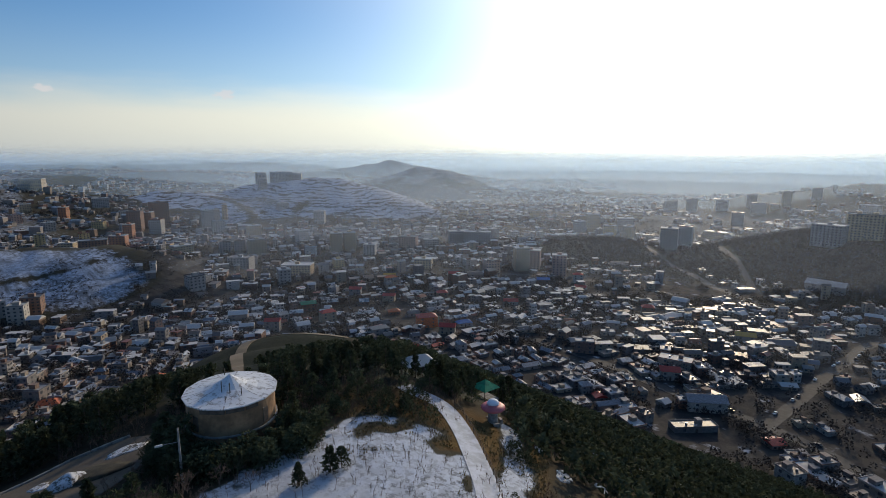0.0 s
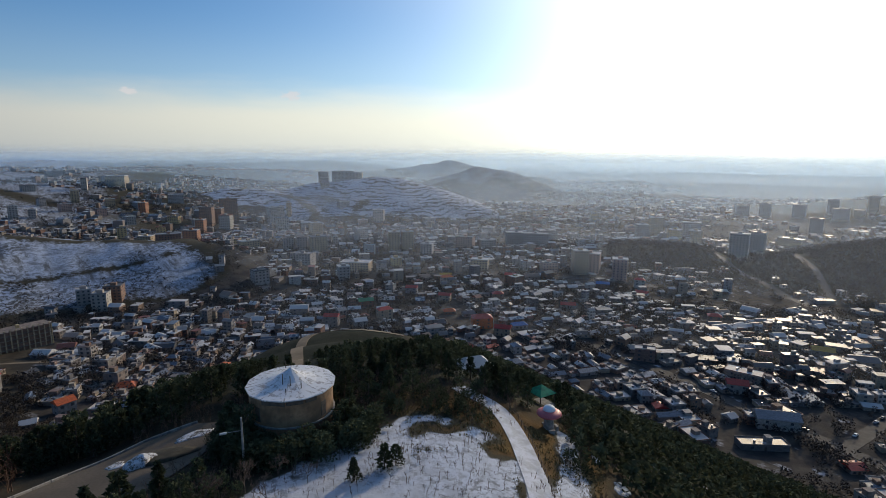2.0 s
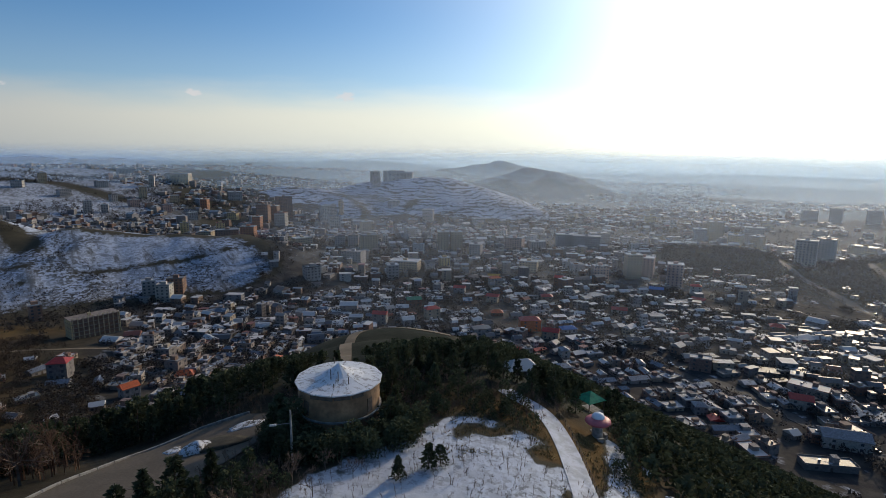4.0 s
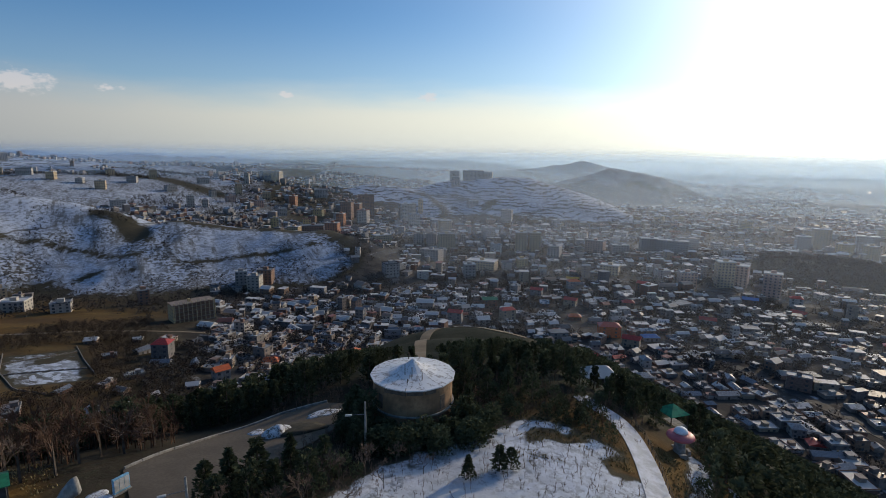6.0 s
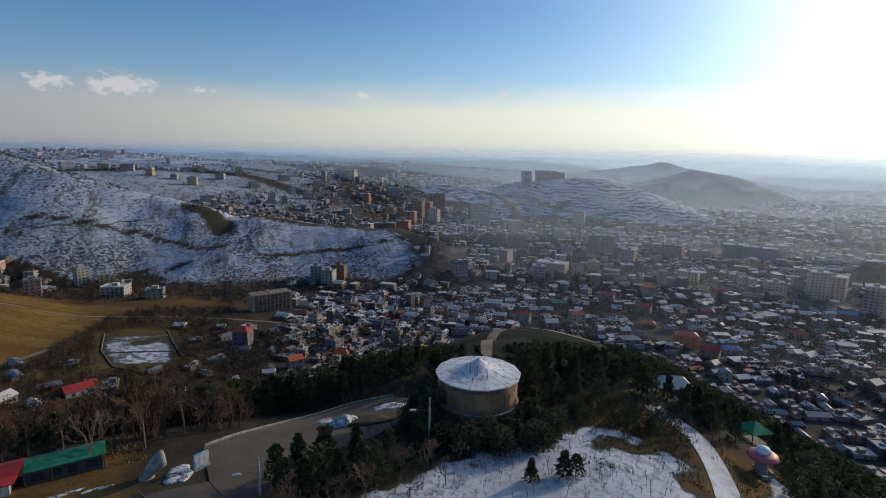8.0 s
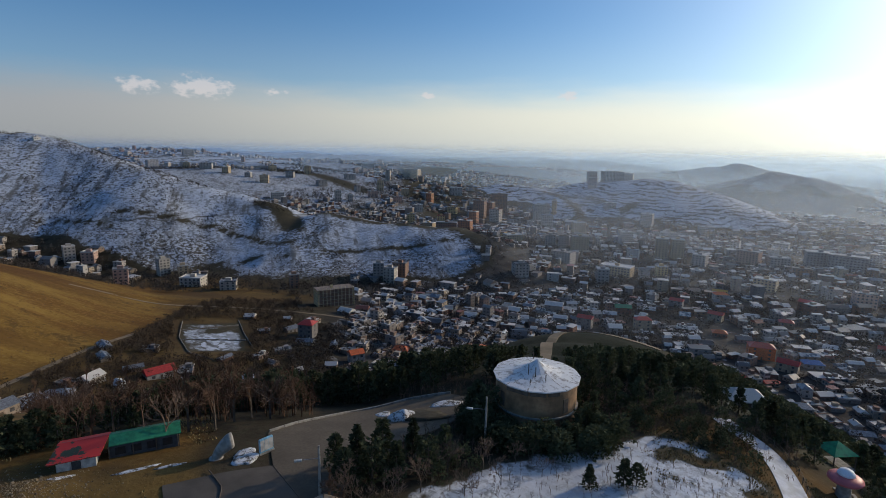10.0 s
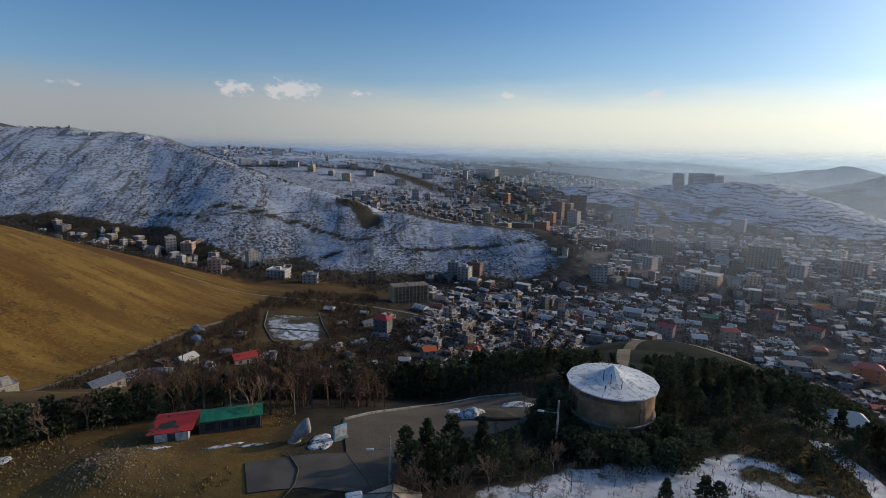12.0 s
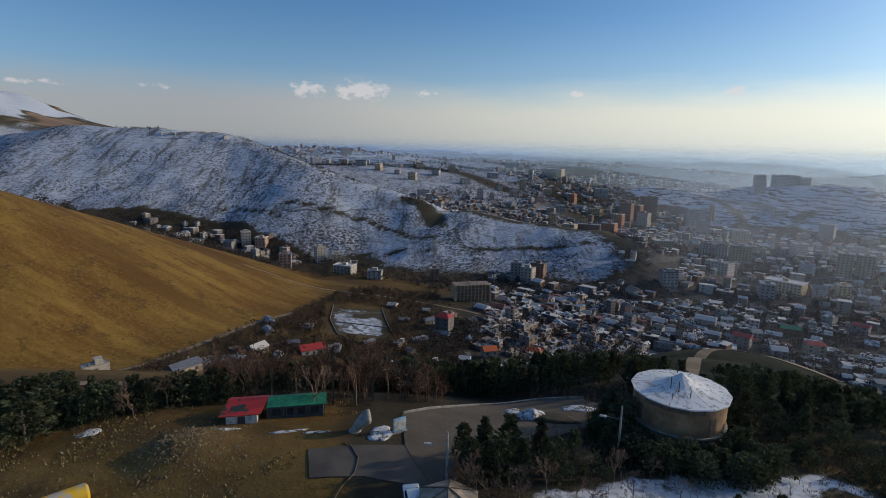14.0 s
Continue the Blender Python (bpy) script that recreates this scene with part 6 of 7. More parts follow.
def street_lamp(az, d, high, drop, turn_):
    x_, y_ = polar(az, d)
    t = thing("street_lamp", "grey concrete lamp post with a white lamp head", "street lamp", (x_, y_, level(x_, y_)), turn_, "lamp posts of the hilltop")
    part("pole", cylinder(bmesh.new(), 0, 0, -0.5, high, 0.19, 0.11, 10), M_CONCRETE, t)
    arm = bmesh.new()
    bmesh.ops.create_cone(arm, cap_ends=True, segments=6, radius1=0.035, radius2=0.03, depth=1.9, matrix=pose(-0.95, 0, high - drop, 0, 90, 0))
    part("arm", arm, M_METAL, t)
    head = boxed(-2.5, -1.7, -0.16, 0.16, high - drop - 0.12, high - drop + 0.1, bevel=0.05)
    part("lamp_head", head, M_FRAME, t, "white lamp head")


street_lamp(-28.0, 65.2, 7.0, 1.7, 28)
street_lamp(-46.4, 53.3, 6.0, 1.4, 48)


def roof_slab(x0, x1, y0, z0, y1, z1, thick=0.1, skew=0.0):
    """A sloping sheet from a low edge at y0 to a high edge at y1."""
    bm = bmesh.new()
    o = [bm.verts.new(p) for p in ((x0 - skew, y0, z0), (x1 - skew, y0, z0), (x1, y1, z1), (x0, y1, z1))]
    u = [bm.verts.new((v.co.x, v.co.y, v.co.z + thick)) for v in o]
    bm.faces.new(o[::-1]), bm.faces.new(u)
    for i in range(4):
        bm.faces.new((o[i], o[(i + 1) % 4], u[(i + 1) % 4], u[i]))
    return bm


def shed():
    """Long low shed: a red-roofed room stands forward of a green-roofed wing."""
    m, n, b = material("patched_red_sheet", 0.5)
    p = where(n)
    n.put(b.inputs["Base Color"], n.mix(n.range(n.noise(p, 0.55, 4, 0.6), 0.56, 0.60), (0.47, 0.035, 0.03, 1), (0.035, 0.05, 0.03, 1)))
    bumped(n, b, n.noise(p, 6.0, 3), 0.3, 0.03)
    dark = plain("dark_grey_boards", (0.05, 0.055, 0.062), 0.8)
    t = thing("long_shed", "long low shed with a half red, half green sheet roof", "shed", (-69.6, 25.45, 111.9), 60.6)
    part("wall", boxed(4.5, 12.0, -1.6, 1.6, -1.5, 1.35, bevel=0.03), dark, t, "dark boarded wall of the wing")
    part("front_room", boxed(-0.5, 3.4, -2.9, 1.6, -1.2, 1.28, bevel=0.03), M_FRAME, t, "pale plastered front room")
    part("red_roof", roof_slab(-0.6, 4.6, -3.25, 1.32, 0.0, 2.1, skew=0.75), m, t, "red sheet roof with dark patches")
    part("red_roof", roof_slab(-0.6, 4.6, 1.9, 1.5, 0.0, 2.1), m, t, "rear slope of red sheets")
    part("green_roof", roof_slab(4.6, 12.4, -1.75, 1.42, 0.0, 2.05), M_GREEN, t, "green sheet roof")
    part("green_roof", roof_slab(4.6, 12.4, 1.9, 1.4, 0.0, 2.05), M_GREEN, t, "rear slope of green sheets")
    part("door", boxed(1.0, 1.9, -2.97, -2.89, -0.5, 1.1), dark, t)
    for i in range(4):
        part("window", boxed(5.2 + i * 1.7, 6.3 + i * 1.7, -1.66, -1.59, 0.2, 1.1), M_GLASS, t)
    for u in (4.6, 7.1, 9.6, 12.1):
        part("post", boxed(u - 0.06, u + 0.06, -1.78, -1.66, -0.8, 1.41), M_BARK, t)


shed()


def sculpture():
    """A thick grey horn rising from the ground to a rounded, forward-leaning mouth."""
    x_, y_ = polar(-56.1, 65.6)
    bm = bmesh.new()
    ring = None
    for i in range(14):
        k = i / 13
        bend = radians(10 + 70 * k)
        c = Vector((-0.85 + 1.45 * k ** 1.5, 0, -0.2 + 2.0 * k ** 0.85))
        r = 0.42 + 0.52 * k ** 1.6 - 0.5 * max(0.0, k - 0.9) * 4
        cur = [bm.verts.new((c.x + r * math.cos(j * math.tau / 16) * math.cos(bend), r * math.sin(j * math.tau / 16), c.z - r * math.cos(j * math.tau / 16) * math.sin(bend) * 0.9)) for j in range(16)]
        if ring:
            for j in range(16):
                bm.faces.new((ring[j], ring[(j + 1) % 16], cur[(j + 1) % 16], cur[j]))
        ring = cur
    bm.faces.new(ring)
    cylinder(bm, -0.85, 0, -0.6, 0.1, 0.75, 0.6, 16)
    bmesh.ops.recalc_face_normals(bm, faces=bm.faces[:])
    me = bpy.data.meshes.new("sculpture")
    bm.to_mesh(me)
    bm.free()
    me.materials.append(M_CONCRETE)
    for p in me.polygons:
        p.use_smooth = True
    ob = tagged(new("sculpture", me), "pale grey concrete horn sculpture with a rounded mouth", "sculpture")
    ob.matrix_basis = pose(x_, y_, level(x_, y_), 0, 0, 56)
    ob.scale = (1.35, 1.2, 1.2)


sculpture()


def blue_panel():
    x_, y_ = polar(-52.1, 65.2)
    t = thing("entrance_panel", "light blue and white entrance panel at the yard", "panel", (x_, y_, level(x_, y_)), -8)
    part("frame", boxed(-0.22, 0.22, -1.2, 1.2, 0.31, 2.5, bevel=0.04), plain("light_blue_paint", (0.22, 0.45, 0.62), 0.6), t)
    for i in range(3):
        part("board", boxed(0.225, 0.26, -1.1 + i * 0.75, -0.42 + i * 0.75, 0.6, 2.3), M_FRAME, t, "white board")
    part("base", boxed(-0.35, 0.35, -1.35, 1.35, -0.6, 0.3), M_CONCRETE, t)
    t.scale = (0.75, 0.75, 0.8)


blue_panel()


def garden_pavilion():
    x_, y_ = polar(-46.0, 47.4)
    t = thing("garden_pavilion", "six-sided pavilion with a tan sheet roof and dark ribs", "pavilion", (x_, y_, level(x_, y_) - 1.1), 15)
    tan = plain("tan_roof_sheet", (0.30, 0.24, 0.18), 0.6)
    for i in range(6):
        a, b = i * math.tau / 6, (i + 1) * math.tau / 6
        bm = bmesh.new()
        p = [Vector((0, 0, 4.2)), Vector((3.3 * math.cos(a), 3.3 * math.sin(a), 2.9)), Vector((3.3 * math.cos(b), 3.3 * math.sin(b), 2.9))]
        up = [bm.verts.new(v + Vector((0, 0, 0.06))) for v in p]
        lo = [bm.verts.new(v) for v in p]
        bm.faces.new(up), bm.faces.new(lo[::-1])
        bm.faces.new((up[1], lo[1], lo[2], up[2]))
        part("roof_panel", bm, tan, t)
        q = p[1] - p[0]
        rib = bmesh.new()
        bmesh.ops.create_cone(rib, cap_ends=True, segments=6, radius1=0.07, radius2=0.07, depth=q.length, matrix=Matrix.Translation((p[0] + p[1]) / 2 + Vector((0, 0, 0.1))) @ q.to_track_quat("Z", "Y").to_matrix().to_4x4())
        part("rib", rib, M_BARK, t)
        part("post", cylinder(bmesh.new(), 2.9 * math.cos(a), 2.9 * math.sin(a), -0.4, 3.0, 0.09), M_BARK, t)
    part("floor", cylinder(bmesh.new(), 0, 0, -0.5, 0.4, 3.1, seg=6), M_CONCRETE, t)


garden_pavilion()


def make_car(label, paint, place, turn_, group="", stripe=False):
    t = thing("car", label, "car", place, turn_, group)
    white = paint
    part("body", boxed(-2.1, 2.1, -0.85, 0.85, 0.3, 0.9, bevel=0.12), white, t)
    cab = bmesh.new()
    lo = [cab.verts.new(p) for p in ((-1.3, -0.78, 0.9), (1.0, -0.78, 0.9), (1.0, 0.78, 0.9), (-1.3, 0.78, 0.9))]
    up = [cab.verts.new(p) for p in ((-0.9, -0.62, 1.45), (0.5, -0.62, 1.45), (0.5, 0.62, 1.45), (-0.9, 0.62, 1.45))]
    cab.faces.new(up)
    for i in range(4):
        cab.faces.new((lo[i], lo[(i + 1) % 4], up[(i + 1) % 4], up[i]))
    part("cabin", cab, white, t)
    part("windscreen", boxed(-0.05, 0.02, -0.6, 0.6, -0.28, 0.28), M_GLASS, t).matrix_basis = pose(0.78, 0, 1.18, 0, -42, 0)
    part("rear_window", boxed(-0.02, 0.05, -0.6, 0.6, -0.26, 0.26), M_GLASS, t).matrix_basis = pose(-1.13, 0, 1.18, 0, 36, 0)
    for s_ in (-1, 1):
        part("side_window", boxed(-0.85, 0.5, -0.03, 0.03, -0.2, 0.2), M_GLASS, t).matrix_basis = pose(0, s_ * 0.72, 1.17, s_ * 16, 0, 0)
        if stripe:
            part("stripe", boxed(-2.0, 2.0, s_ * 0.855 - 0.01, s_ * 0.855 + 0.01, 0.6, 0.75), M_BLUE, t, "blue side stripe")
        for u in (-1.3, 1.3):
            w = bmesh.new()
            bmesh.ops.create_cone(w, cap_ends=True, segments=16, radius1=0.31, radius2=0.31, depth=0.2, matrix=pose(u, s_ * 0.78, 0.31, 90, 0, 0))
            wheel = part("wheel", w, M_ASPHALT, t)
            h = bmesh.new()
            bmesh.ops.create_cone(h, cap_ends=True, segments=12, radius1=0.18, radius2=0.18, depth=0.22, matrix=pose(u, s_ * 0.78, 0.31, 90, 0, 0))
            part("rim", h, M_METAL, wheel)
    return t


x_, y_ = polar(-50.1, 49.0)
make_car("white car with a blue stripe parked in the yard", plain("white_car_paint", (0.7, 0.72, 0.74), 0.25, vary=0.04), (x_, y_, level(x_, y_) + 0.17), 150, stripe=True)


def street_cars():
    """Cars along the town roads near the hill."""
    r = random.Random(77)
    paints = [("white", (0.72, 0.73, 0.74)), ("silver", (0.42, 0.43, 0.44)), ("dark grey", (0.06, 0.06, 0.065)), ("dull red", (0.28, 0.04, 0.03))]
    first = {}
    for name_ in ("hill_foot_road", "main_road", "slope_road", "valley_road"):
        nodes_, wide_ = ROADS[name_]
        pts = along(nodes_, 9.0)
        for (ax, ay), (bx, by) in zip(pts, pts[1:]):
            if r.random() > 0.4 or math.hypot(ax, ay) > 640:
                continue
            head = math.atan2(by - ay, bx - ax)
            side = r.choice((-1, 1)) * wide_ * 0.33
            px, py = ax - math.sin(head) * side, ay + math.cos(head) * side
            k = r.choices(range(4), (5, 3, 3, 1))[0]
            m = pose(px, py, level(px, py) + 0.16, 0, 0, math.degrees(head) + (180 if side > 0 else 0))
            if k in first:
                copy_thing(first[k], m)
            else:
                word, c = paints[k]
                first[k] = make_car(f"{word} saloon car on the town road", plain(f"{word.replace(' ', '_')}_car_paint", c, 0.3, vary=0.05), (px, py, level(px, py) + 0.16), math.degrees(head), "cars on the roads")


street_cars()


M_DRYSTONE = plain("dry_stone", (0.20, 0.18, 0.155), 0.9, vary=0.35, scale=2.0)


def field_walls():
    """Low stone walls round the snowy plots in the side valley."""
    for line_ in ([(-60.2, 390), (-60.6, 352), (-59.8, 318), (-57.6, 306)], [(-60.4, 368), (-57.5, 372), (-55.0, 378)], [(-55.0, 392), (-54.6, 360), (-53.8, 330)], [(-60.4, 346), (-57.0, 344), (-54.4, 342)]):
        t = thing("field_wall", "low dry-stone wall round a snowy plot", "wall", group="field walls of the side valley")
        pts = along(line_, 5.0)
        for (ax, ay), (bx, by) in zip(pts, pts[1:]):
            l = math.hypot(bx - ax, by - ay)
            ob = part("wall_block", boxed(-l / 2, l / 2, -0.25, 0.25, -0.8, 0.7, bevel=0.08), M_DRYSTONE, t)
            ob.matrix_basis = pose((ax + bx) / 2, (ay + by) / 2, level((ax + bx) / 2, (ay + by) / 2), 0, 0, math.degrees(math.atan2(by - ay, bx - ax)))


field_walls()


def hose():
    line_ = [(-57.8, 62.6), (-56.6, 58.4), (-57.0, 55.2), (-58.4, 52.8), (-59.2, 50.6)]
    cu = bpy.data.curves.new("hose", "CURVE")
    cu.dimensions, cu.bevel_depth, cu.bevel_resolution = "3D", 0.07, 2
    sp = cu.splines.new("POLY")
    pts = along(line_, 0.6)
    sp.points.add(len(pts) - 1)
    for q, (px, py) in zip(sp.points, pts):
        q.co = (px, py, level(px, py) + 0.2, 1)
    cu.materials.append(M_BARK)
    tagged(new("hose", cu), "dark rubber hose lying across the pad", "hose")


hose()


def grass_tufts():
    r = np.random.default_rng(51)
    n = 13000
    az, d = np.concatenate([r.uniform(-14, 12, n // 2), r.uniform(-98, -57, n // 2)]), r.uniform(44, 84, n)
    x0, y0 = d * np.sin(np.radians(az)), d * np.cos(np.radians(az))
    keep = (hilltop_snow(x0, y0) < 0.7) & off_yard(x0, y0) & clear_spots(x0, y0) & (value_noise(x0, y0, 6, 91, 2) > -0.15) & ((az < -63.5) | (d > 64) | (az > -40))
    way = np.array(along([(-4.4, 88.6), (-3.0, 86), (-0.6, 83.8), (1.0, 80), (2.6, 73.5), (3.6, 68), (4.5, 63.5), (5.4, 59), (6.2, 52)], 1.0))[:, :2]
    keep &= np.hypot(x0[:, None] - way[None, :, 0], y0[:, None] - way[None, :, 1]).min(1) > 2.3
    x0, y0 = x0[keep], y0[keep]
    z0 = land(x0, y0)[0]
    blades = []
    for i in range(3):
        a, l = r.uniform(0, 6.28, x0.size), r.uniform(0.10, 0.30, x0.size)
        u = np.stack([np.cos(a), np.sin(a), np.zeros(x0.size)], 1)
        o = np.stack([x0, y0, z0 - 0.03], 1) + r.normal(0, 0.15, (x0.size, 3)) * (1, 1, 0)
        top = o + u * (l * 0.5)[:, None] + np.array([0, 0, 1]) * l[:, None]
        side = np.stack([-u[:, 1], u[:, 0], np.zeros(x0.size)], 1) * 0.07
        blades.append(np.stack([o - side, o + side, top + side * 0.4, top - side * 0.4], 1))
    q = np.concatenate(blades)
    straw = varied("dry_winter_grass", [(0.30, 0.21, 0.08), (0.20, 0.15, 0.06), (0.38, 0.28, 0.12), (0.14, 0.125, 0.05)], by="island")
    tagged(quads_object("grass", q, straw), "dry straw-coloured winter grass on the hilltop", "grass", kind="stuff")


grass_tufts()


def fuel_tank():
    x_, y_ = polar(-85.6, 62.0)
    t = thing("fuel_tank", "yellow horizontal steel tank with worn grey patches", "tank", (x_, y_, level(x_, y_)), 87.2 + 4)
    m, n, b = material("worn_yellow_paint", 0.45)
    p = where(n)
    wear = n.range(n.noise(p, 0.9, 5, 0.65), 0.5, 0.6)
    n.put(b.inputs["Base Color"], n.mix(wear, (0.62, 0.38, 0.02, 1), (0.38, 0.36, 0.32, 1)))
    shell = bmesh.new()
    bmesh.ops.create_cone(shell, cap_ends=True, segments=28, radius1=1.05, radius2=1.05, depth=5.2, matrix=pose(0, 0, 1.4, 0, 90, 0))
    caps = [f for f in shell.faces if len(f.verts) > 4]
    out = bmesh.ops.inset_region(shell, faces=caps, thickness=0.3, depth=0.25)
    part("shell", shell, m, t)
    for u in (-1.8, 1.8):
        part("cradle", boxed(u - 0.2, u + 0.2, -1.0, 1.0, -0.4, 0.75), M_CONCRETE, t)
    for u in (-0.6, 0.3):
        part("pipe", cylinder(bmesh.new(), u, 0.2, 2.4, 3.3, 0.05), M_BARK, t)


fuel_tank()


def path_and_rail():
    # trampled snow, greyed and blued in its colour to look shaded
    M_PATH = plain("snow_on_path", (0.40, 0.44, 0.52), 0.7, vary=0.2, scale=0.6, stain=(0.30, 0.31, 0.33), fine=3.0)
    line = [(-4.4, 88.6), (-3.0, 86), (-0.6, 83.8), (1.0, 80), (2.6, 73.5), (3.6, 68), (4.5, 63.5), (5.4, 59), (6.2, 52)]
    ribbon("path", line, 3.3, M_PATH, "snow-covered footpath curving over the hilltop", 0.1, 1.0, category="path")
    edge = [(-3.9, 90.6), (-2.2, 88), (0.4, 85.6), (2.3, 81), (3.8, 74), (4.9, 68.4), (5.9, 63.6), (6.8, 59), (7.8, 52)]
    t = thing("railing", "dark metal railing along the snowy footpath", "railing")
    pts = along(edge, 2.0)
    for i, (ax, ay) in enumerate(pts):
        z0 = level(ax, ay)
        ob = part("post", boxed(-0.04, 0.04, -0.04, 0.04, -0.3, 1.05), M_BARK, t)
        ob.matrix_basis = pose(ax, ay, z0)
        if i:
            bx, by = pts[i - 1]
            z1 = level(bx, by)
            for h in (0.55, 1.03):
                q = Vector((ax - bx, ay - by, z0 - z1))
                bm = bmesh.new()
                bmesh.ops.create_cone(bm, cap_ends=True, segments=5, radius1=0.035, radius2=0.035, depth=q.length, matrix=Matrix.Translation(((ax + bx) / 2, (ay + by) / 2, (z0 + z1) / 2 + h)) @ q.to_track_quat("Z", "Y").to_matrix().to_4x4())
                part("rail", bm, M_BARK, t)


path_and_rail()


def mushroom_shelter():
    x_, y_ = polar(5.7, 82.5)
    t = thing("mushroom_shelter", "mushroom-shaped shelter with a pink cap and white top", "shelter", (x_, y_, level(x_, y_)))
    pink = plain("pink_cap_paint", (0.55, 0.13, 0.14), 0.5, vary=0.1)

    def turned(rows, seg=24):
        bm = bmesh.new()
        prev = None
        for r, z in rows:
            cur = [bm.verts.new((r * math.cos(i * math.tau / seg), r * math.sin(i * math.tau / seg), z)) for i in range(seg)]
            if prev:
                for i in range(seg):
                    bm.faces.new((prev[i], prev[(i + 1) % seg], cur[(i + 1) % seg], cur[i]))
            else:
                bm.faces.new(cur[::-1])
            prev = cur
        bm.faces.new(prev)
        for f in bm.faces:
            f.smooth = True
        return bm
    part("stem", turned([(1.0, -0.8), (0.85, 0.6), (0.75, 1.8), (0.9, 2.5)]), M_CONCRETE, t, "rough grey stem")
    part("cap", turned([(0.9, 2.45), (1.8, 2.4), (2.0, 2.6), (1.95, 2.85), (1.6, 3.1), (1.0, 3.3)]), pink, t, "pink rounded cap")
    part("dome", turned([(1.0, 3.29), (0.95, 3.55), (0.75, 3.85), (0.4, 4.05), (0.05, 4.1)]), M_SNOW, t, "white dome on top")
    for i in range(4):
        a = i * math.tau / 4
        part("bench", boxed(1.15, 1.55, -0.5, 0.5, -0.4, 0.45), M_CONCRETE, t).matrix_basis = pose(0, 0, 0, 0, 0, 90 * i + 20)


mushroom_shelter()


def green_shelter():
    x_, y_ = polar(4.8, 97)
    t = thing("green_shelter", "open shelter with a bright green pyramid roof", "shelter", (x_, y_, level(x_, y_)), 38)
    green = plain("bright_green_sheet", (0.02, 0.30, 0.12), 0.45)
    ap = Vector((0, 0, 5.0))
    cs = [Vector((sx * 2.6, sy * 2.6, 3.1)) for sx, sy in ((-1, -1), (1, -1), (1, 1), (-1, 1))]
    for i in range(4):
        bm = bmesh.new()
        up = [bm.verts.new(v) for v in (ap, cs[i], cs[(i + 1) % 4])]
        lo = [bm.verts.new(v - Vector((0, 0, 0.08))) for v in (ap, cs[i], cs[(i + 1) % 4])]
        bm.faces.new(up), bm.faces.new(lo[::-1]), bm.faces.new((up[1], lo[1], lo[2], up[2]))
        part("roof_panel", bm, green, t)
        part("post", boxed(-0.08, 0.08, -0.08, 0.08, -1, 3.08), M_BARK, t).matrix_basis = pose(cs[i].x * 0.88, cs[i].y * 0.88, 0)
    part("floor", boxed(-2.4, 2.4, -2.4, 2.4, -1.2, 0.15), M_CONCRETE, t)
    t.scale = (0.76, 0.76, 0.76)


green_shelter()


def stone_hut():
    x_, y_ = polar(-2.75, 113)
    t = thing("stone_hut", "low hut with a snowy hipped roof among pines", "hut", (x_, y_, level(x_, y_)), 25)
    part("wall", boxed(-2.9, 2.9, -2.3, 2.3, -1, 2.4, bevel=0.04), M_CONCRETE, t)
    part("roof", gable(bmesh.new(), 6.2, 5.0, 2.41, 1.7, 0.5, 2.0), M_SNOWROOF, t)
    part("door", boxed(-0.5, 0.5, -2.36, -2.28, 0, 2.0), M_BARK, t)


stone_hut()


def stones():
    r = np.random.default_rng(33)
    n = 3600
    az, d = r.uniform(-96, -58, n), r.uniform(46, 76, n)
    x_, y_ = d * np.sin(np.radians(az)), d * np.cos(np.radians(az))
    mx, my = polar(-74.6, 66)
    near = np.hypot(x_ - mx, y_ - my) < 7
    pick = (near | (r.random(n) < 0.6)) & (az < -65.5)
    x_, y_, near = x_[pick], y_[pick], near[pick]
    extra = 1500
    x_ = np.concatenate([x_, mx + r.normal(0, 3.2, extra)])
    y_ = np.concatenate([y_, my + r.normal(0, 3.2, extra)])
    z_ = land(x_, y_)[0]
    k = len(x_)
    s_ = r.uniform(0.04, 0.15, k) * np.where(r.random(k) < 0.04, 2.0, 1.0)
    v = prisms(x_, y_, z_ - s_ * 0.4, z_ + s_ * r.uniform(0.3, 0.9, k), s_ * r.uniform(0.8, 1.6, k), s_, r.uniform(0, 3.1, k))
    v[:, 4:, :2] = v[:, 4:, :2] * 0.62 + v[:, 4:, :2].mean(1, keepdims=True) * 0.38
    v += r.normal(0, 0.018, v.shape)
    me = quad_mesh("stones", v.reshape(-1, 3), faces_of(k), [varied("pale_field_stone", [(0.22, 0.17, 0.11), (0.31, 0.25, 0.17), (0.17, 0.12, 0.075), (0.25, 0.185, 0.11)], by="island")])
    tagged(new("stones", me), "loose pale stones and rubble on the grassy mound", "stones", kind="stuff")


stones()

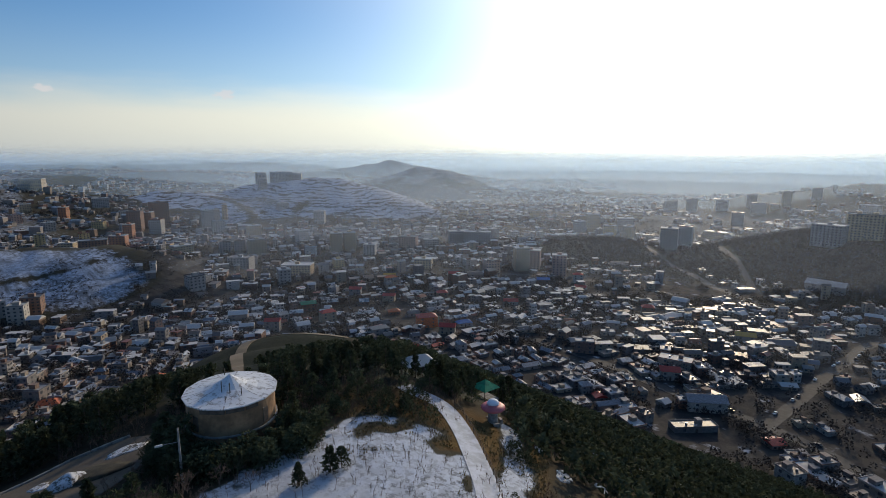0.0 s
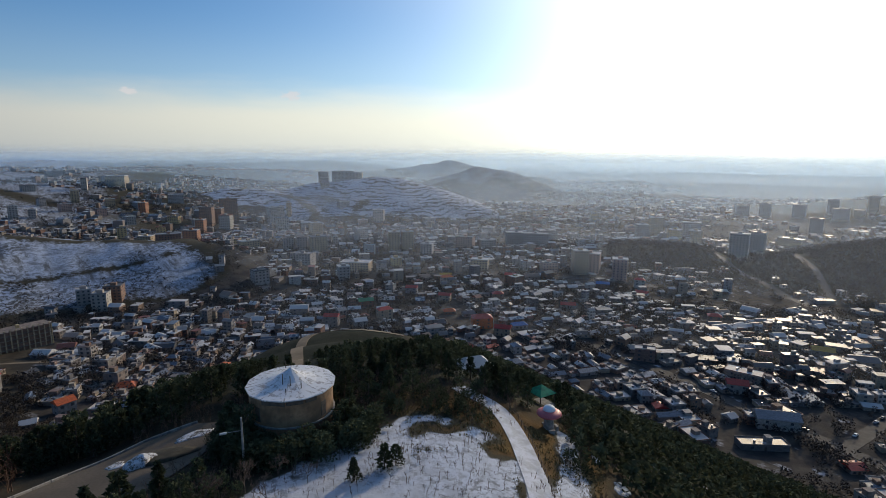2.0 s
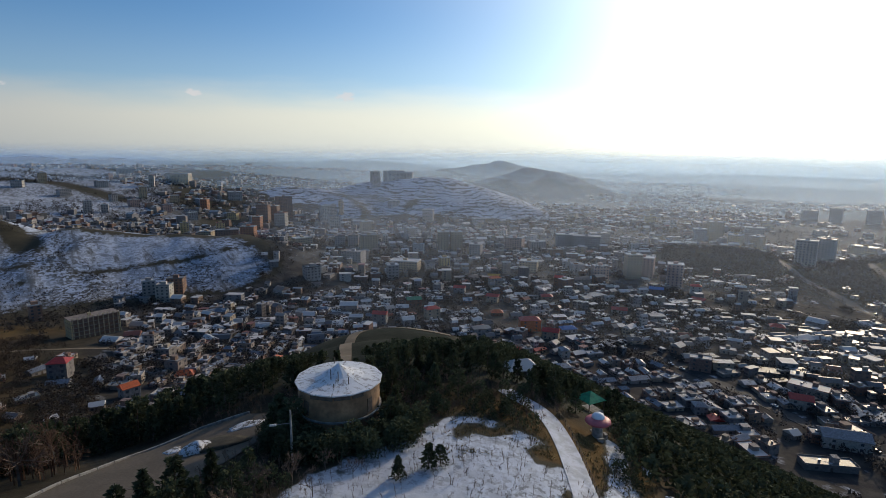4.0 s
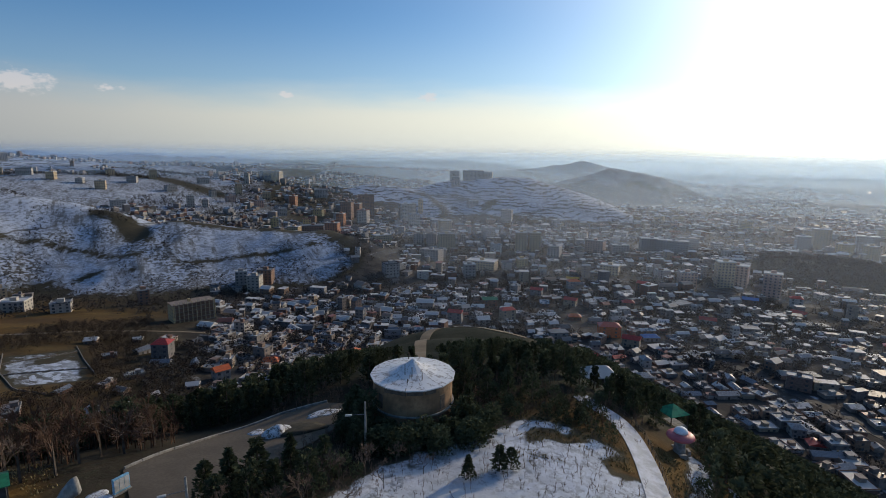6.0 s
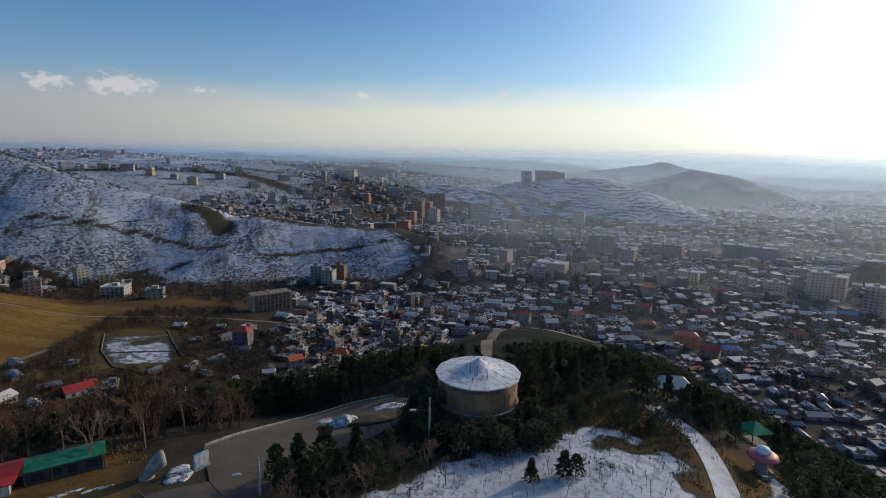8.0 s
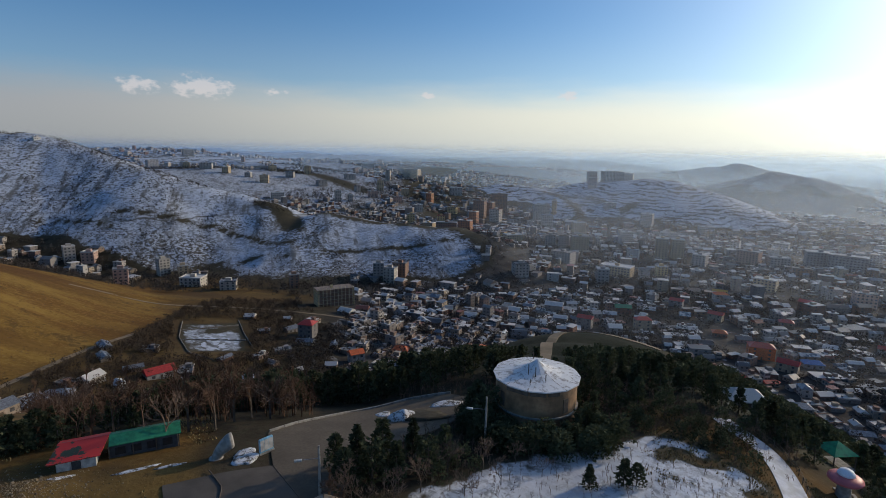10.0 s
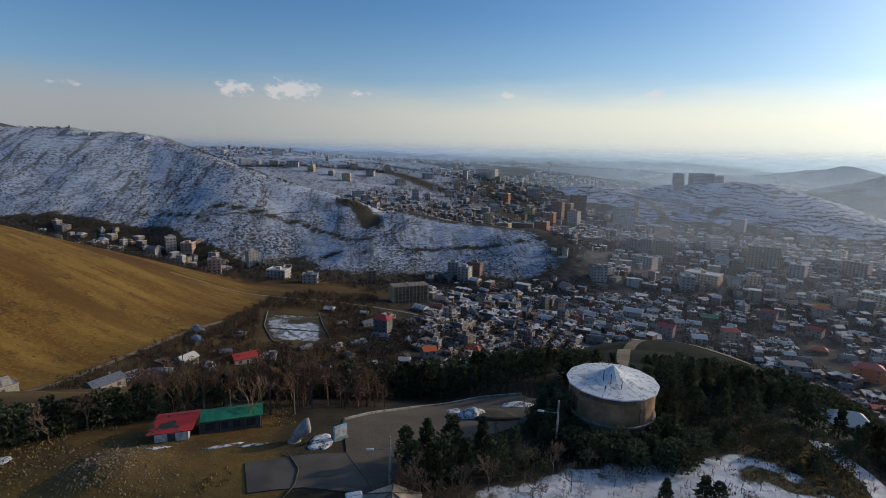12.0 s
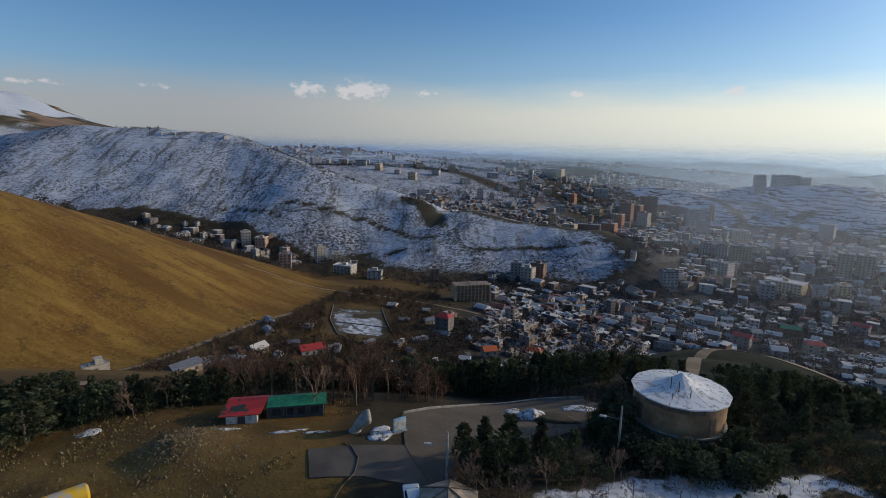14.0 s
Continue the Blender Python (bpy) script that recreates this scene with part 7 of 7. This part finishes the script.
# ---------------------------------------------------------------- valley haze, as upright translucent sheets
def haze_material(name, thick, colour, clear_from, clear_to):
    m = bpy.data.materials.new(name)
    m.use_nodes = True
    t = m.node_tree
    t.nodes.clear()
    n = Nodes(t)
    p = where(n)
    sep = n.add("ShaderNodeSeparateXYZ")
    n.put(sep.inputs[0], p)
    drift = n.noise(n.vmath("MULTIPLY", p, (0.0016, 0.0016, 0.006)), 1.0, 4)
    a = n.math("MULTIPLY", n.range(sep.outputs[2], 60, 185, 1.0, 0.0), n.range(drift, 0.3, 0.7, 0.85 * thick, 1.12 * thick))
    if clear_to > clear_from:
        a = n.math("MULTIPLY", a, n.range(sep.outputs[0], clear_from, clear_to))
    clear, veil, body, scatter = n.add("ShaderNodeBsdfTransparent"), n.add("ShaderNodeBsdfTranslucent"), n.add("ShaderNodeBsdfDiffuse"), n.add("ShaderNodeMixShader")
    veil.inputs[0].default_value = body.inputs[0].default_value = (*colour, 1)
    t.links.new(veil.outputs[0], scatter.inputs[1]), t.links.new(body.outputs[0], scatter.inputs[2])
    scatter.inputs[0].default_value = 0.14
    mix, out = n.add("ShaderNodeMixShader"), n.add("ShaderNodeOutputMaterial")
    n.put(mix.inputs[0], a)
    t.links.new(clear.outputs[0], mix.inputs[1]), t.links.new(scatter.outputs[0], mix.inputs[2]), t.links.new(mix.outputs[0], out.inputs[0])
    return m


# curved sheets, one behind another, pale what lies beyond in place of hazy air
for r_, thick_, from_ in ((430, 0.03, -36), (640, 0.065, -36), (900, 0.10, -36), (1235, 0.08, -36), (1560, 0.22, -104), (2080, 0.30, -104), (2950, 0.42, -104), (4200, 0.84, -104)):
    az_ = np.radians(np.arange(from_, 68.1, 2.0))
    k_ = len(az_)
    ring = np.stack([r_ * np.sin(az_), r_ * np.cos(az_)], 1)
    lo_, hi_ = np.column_stack([ring, np.full(k_, -30.0)]), np.column_stack([ring, np.full(k_, 186.0)])
    i_ = np.arange(k_ - 1)
    me_ = quad_mesh("haze", np.concatenate([lo_, hi_]), np.stack([i_, i_ + 1, i_ + 1 + k_, i_ + k_], 1), [haze_material("valley_haze_sheet", thick_, (0.58, 0.77, 0.97) if r_ > 1400 else (0.72, 0.81, 0.95), r_ * math.sin(az_[0]), r_ * math.sin(az_[0] + 0.3) if r_ < 1400 else -1e9)], smooth=True)
    tagged(new("haze", me_), "translucent blue-white sheet standing in for haze over the valley", "haze", kind="structure")
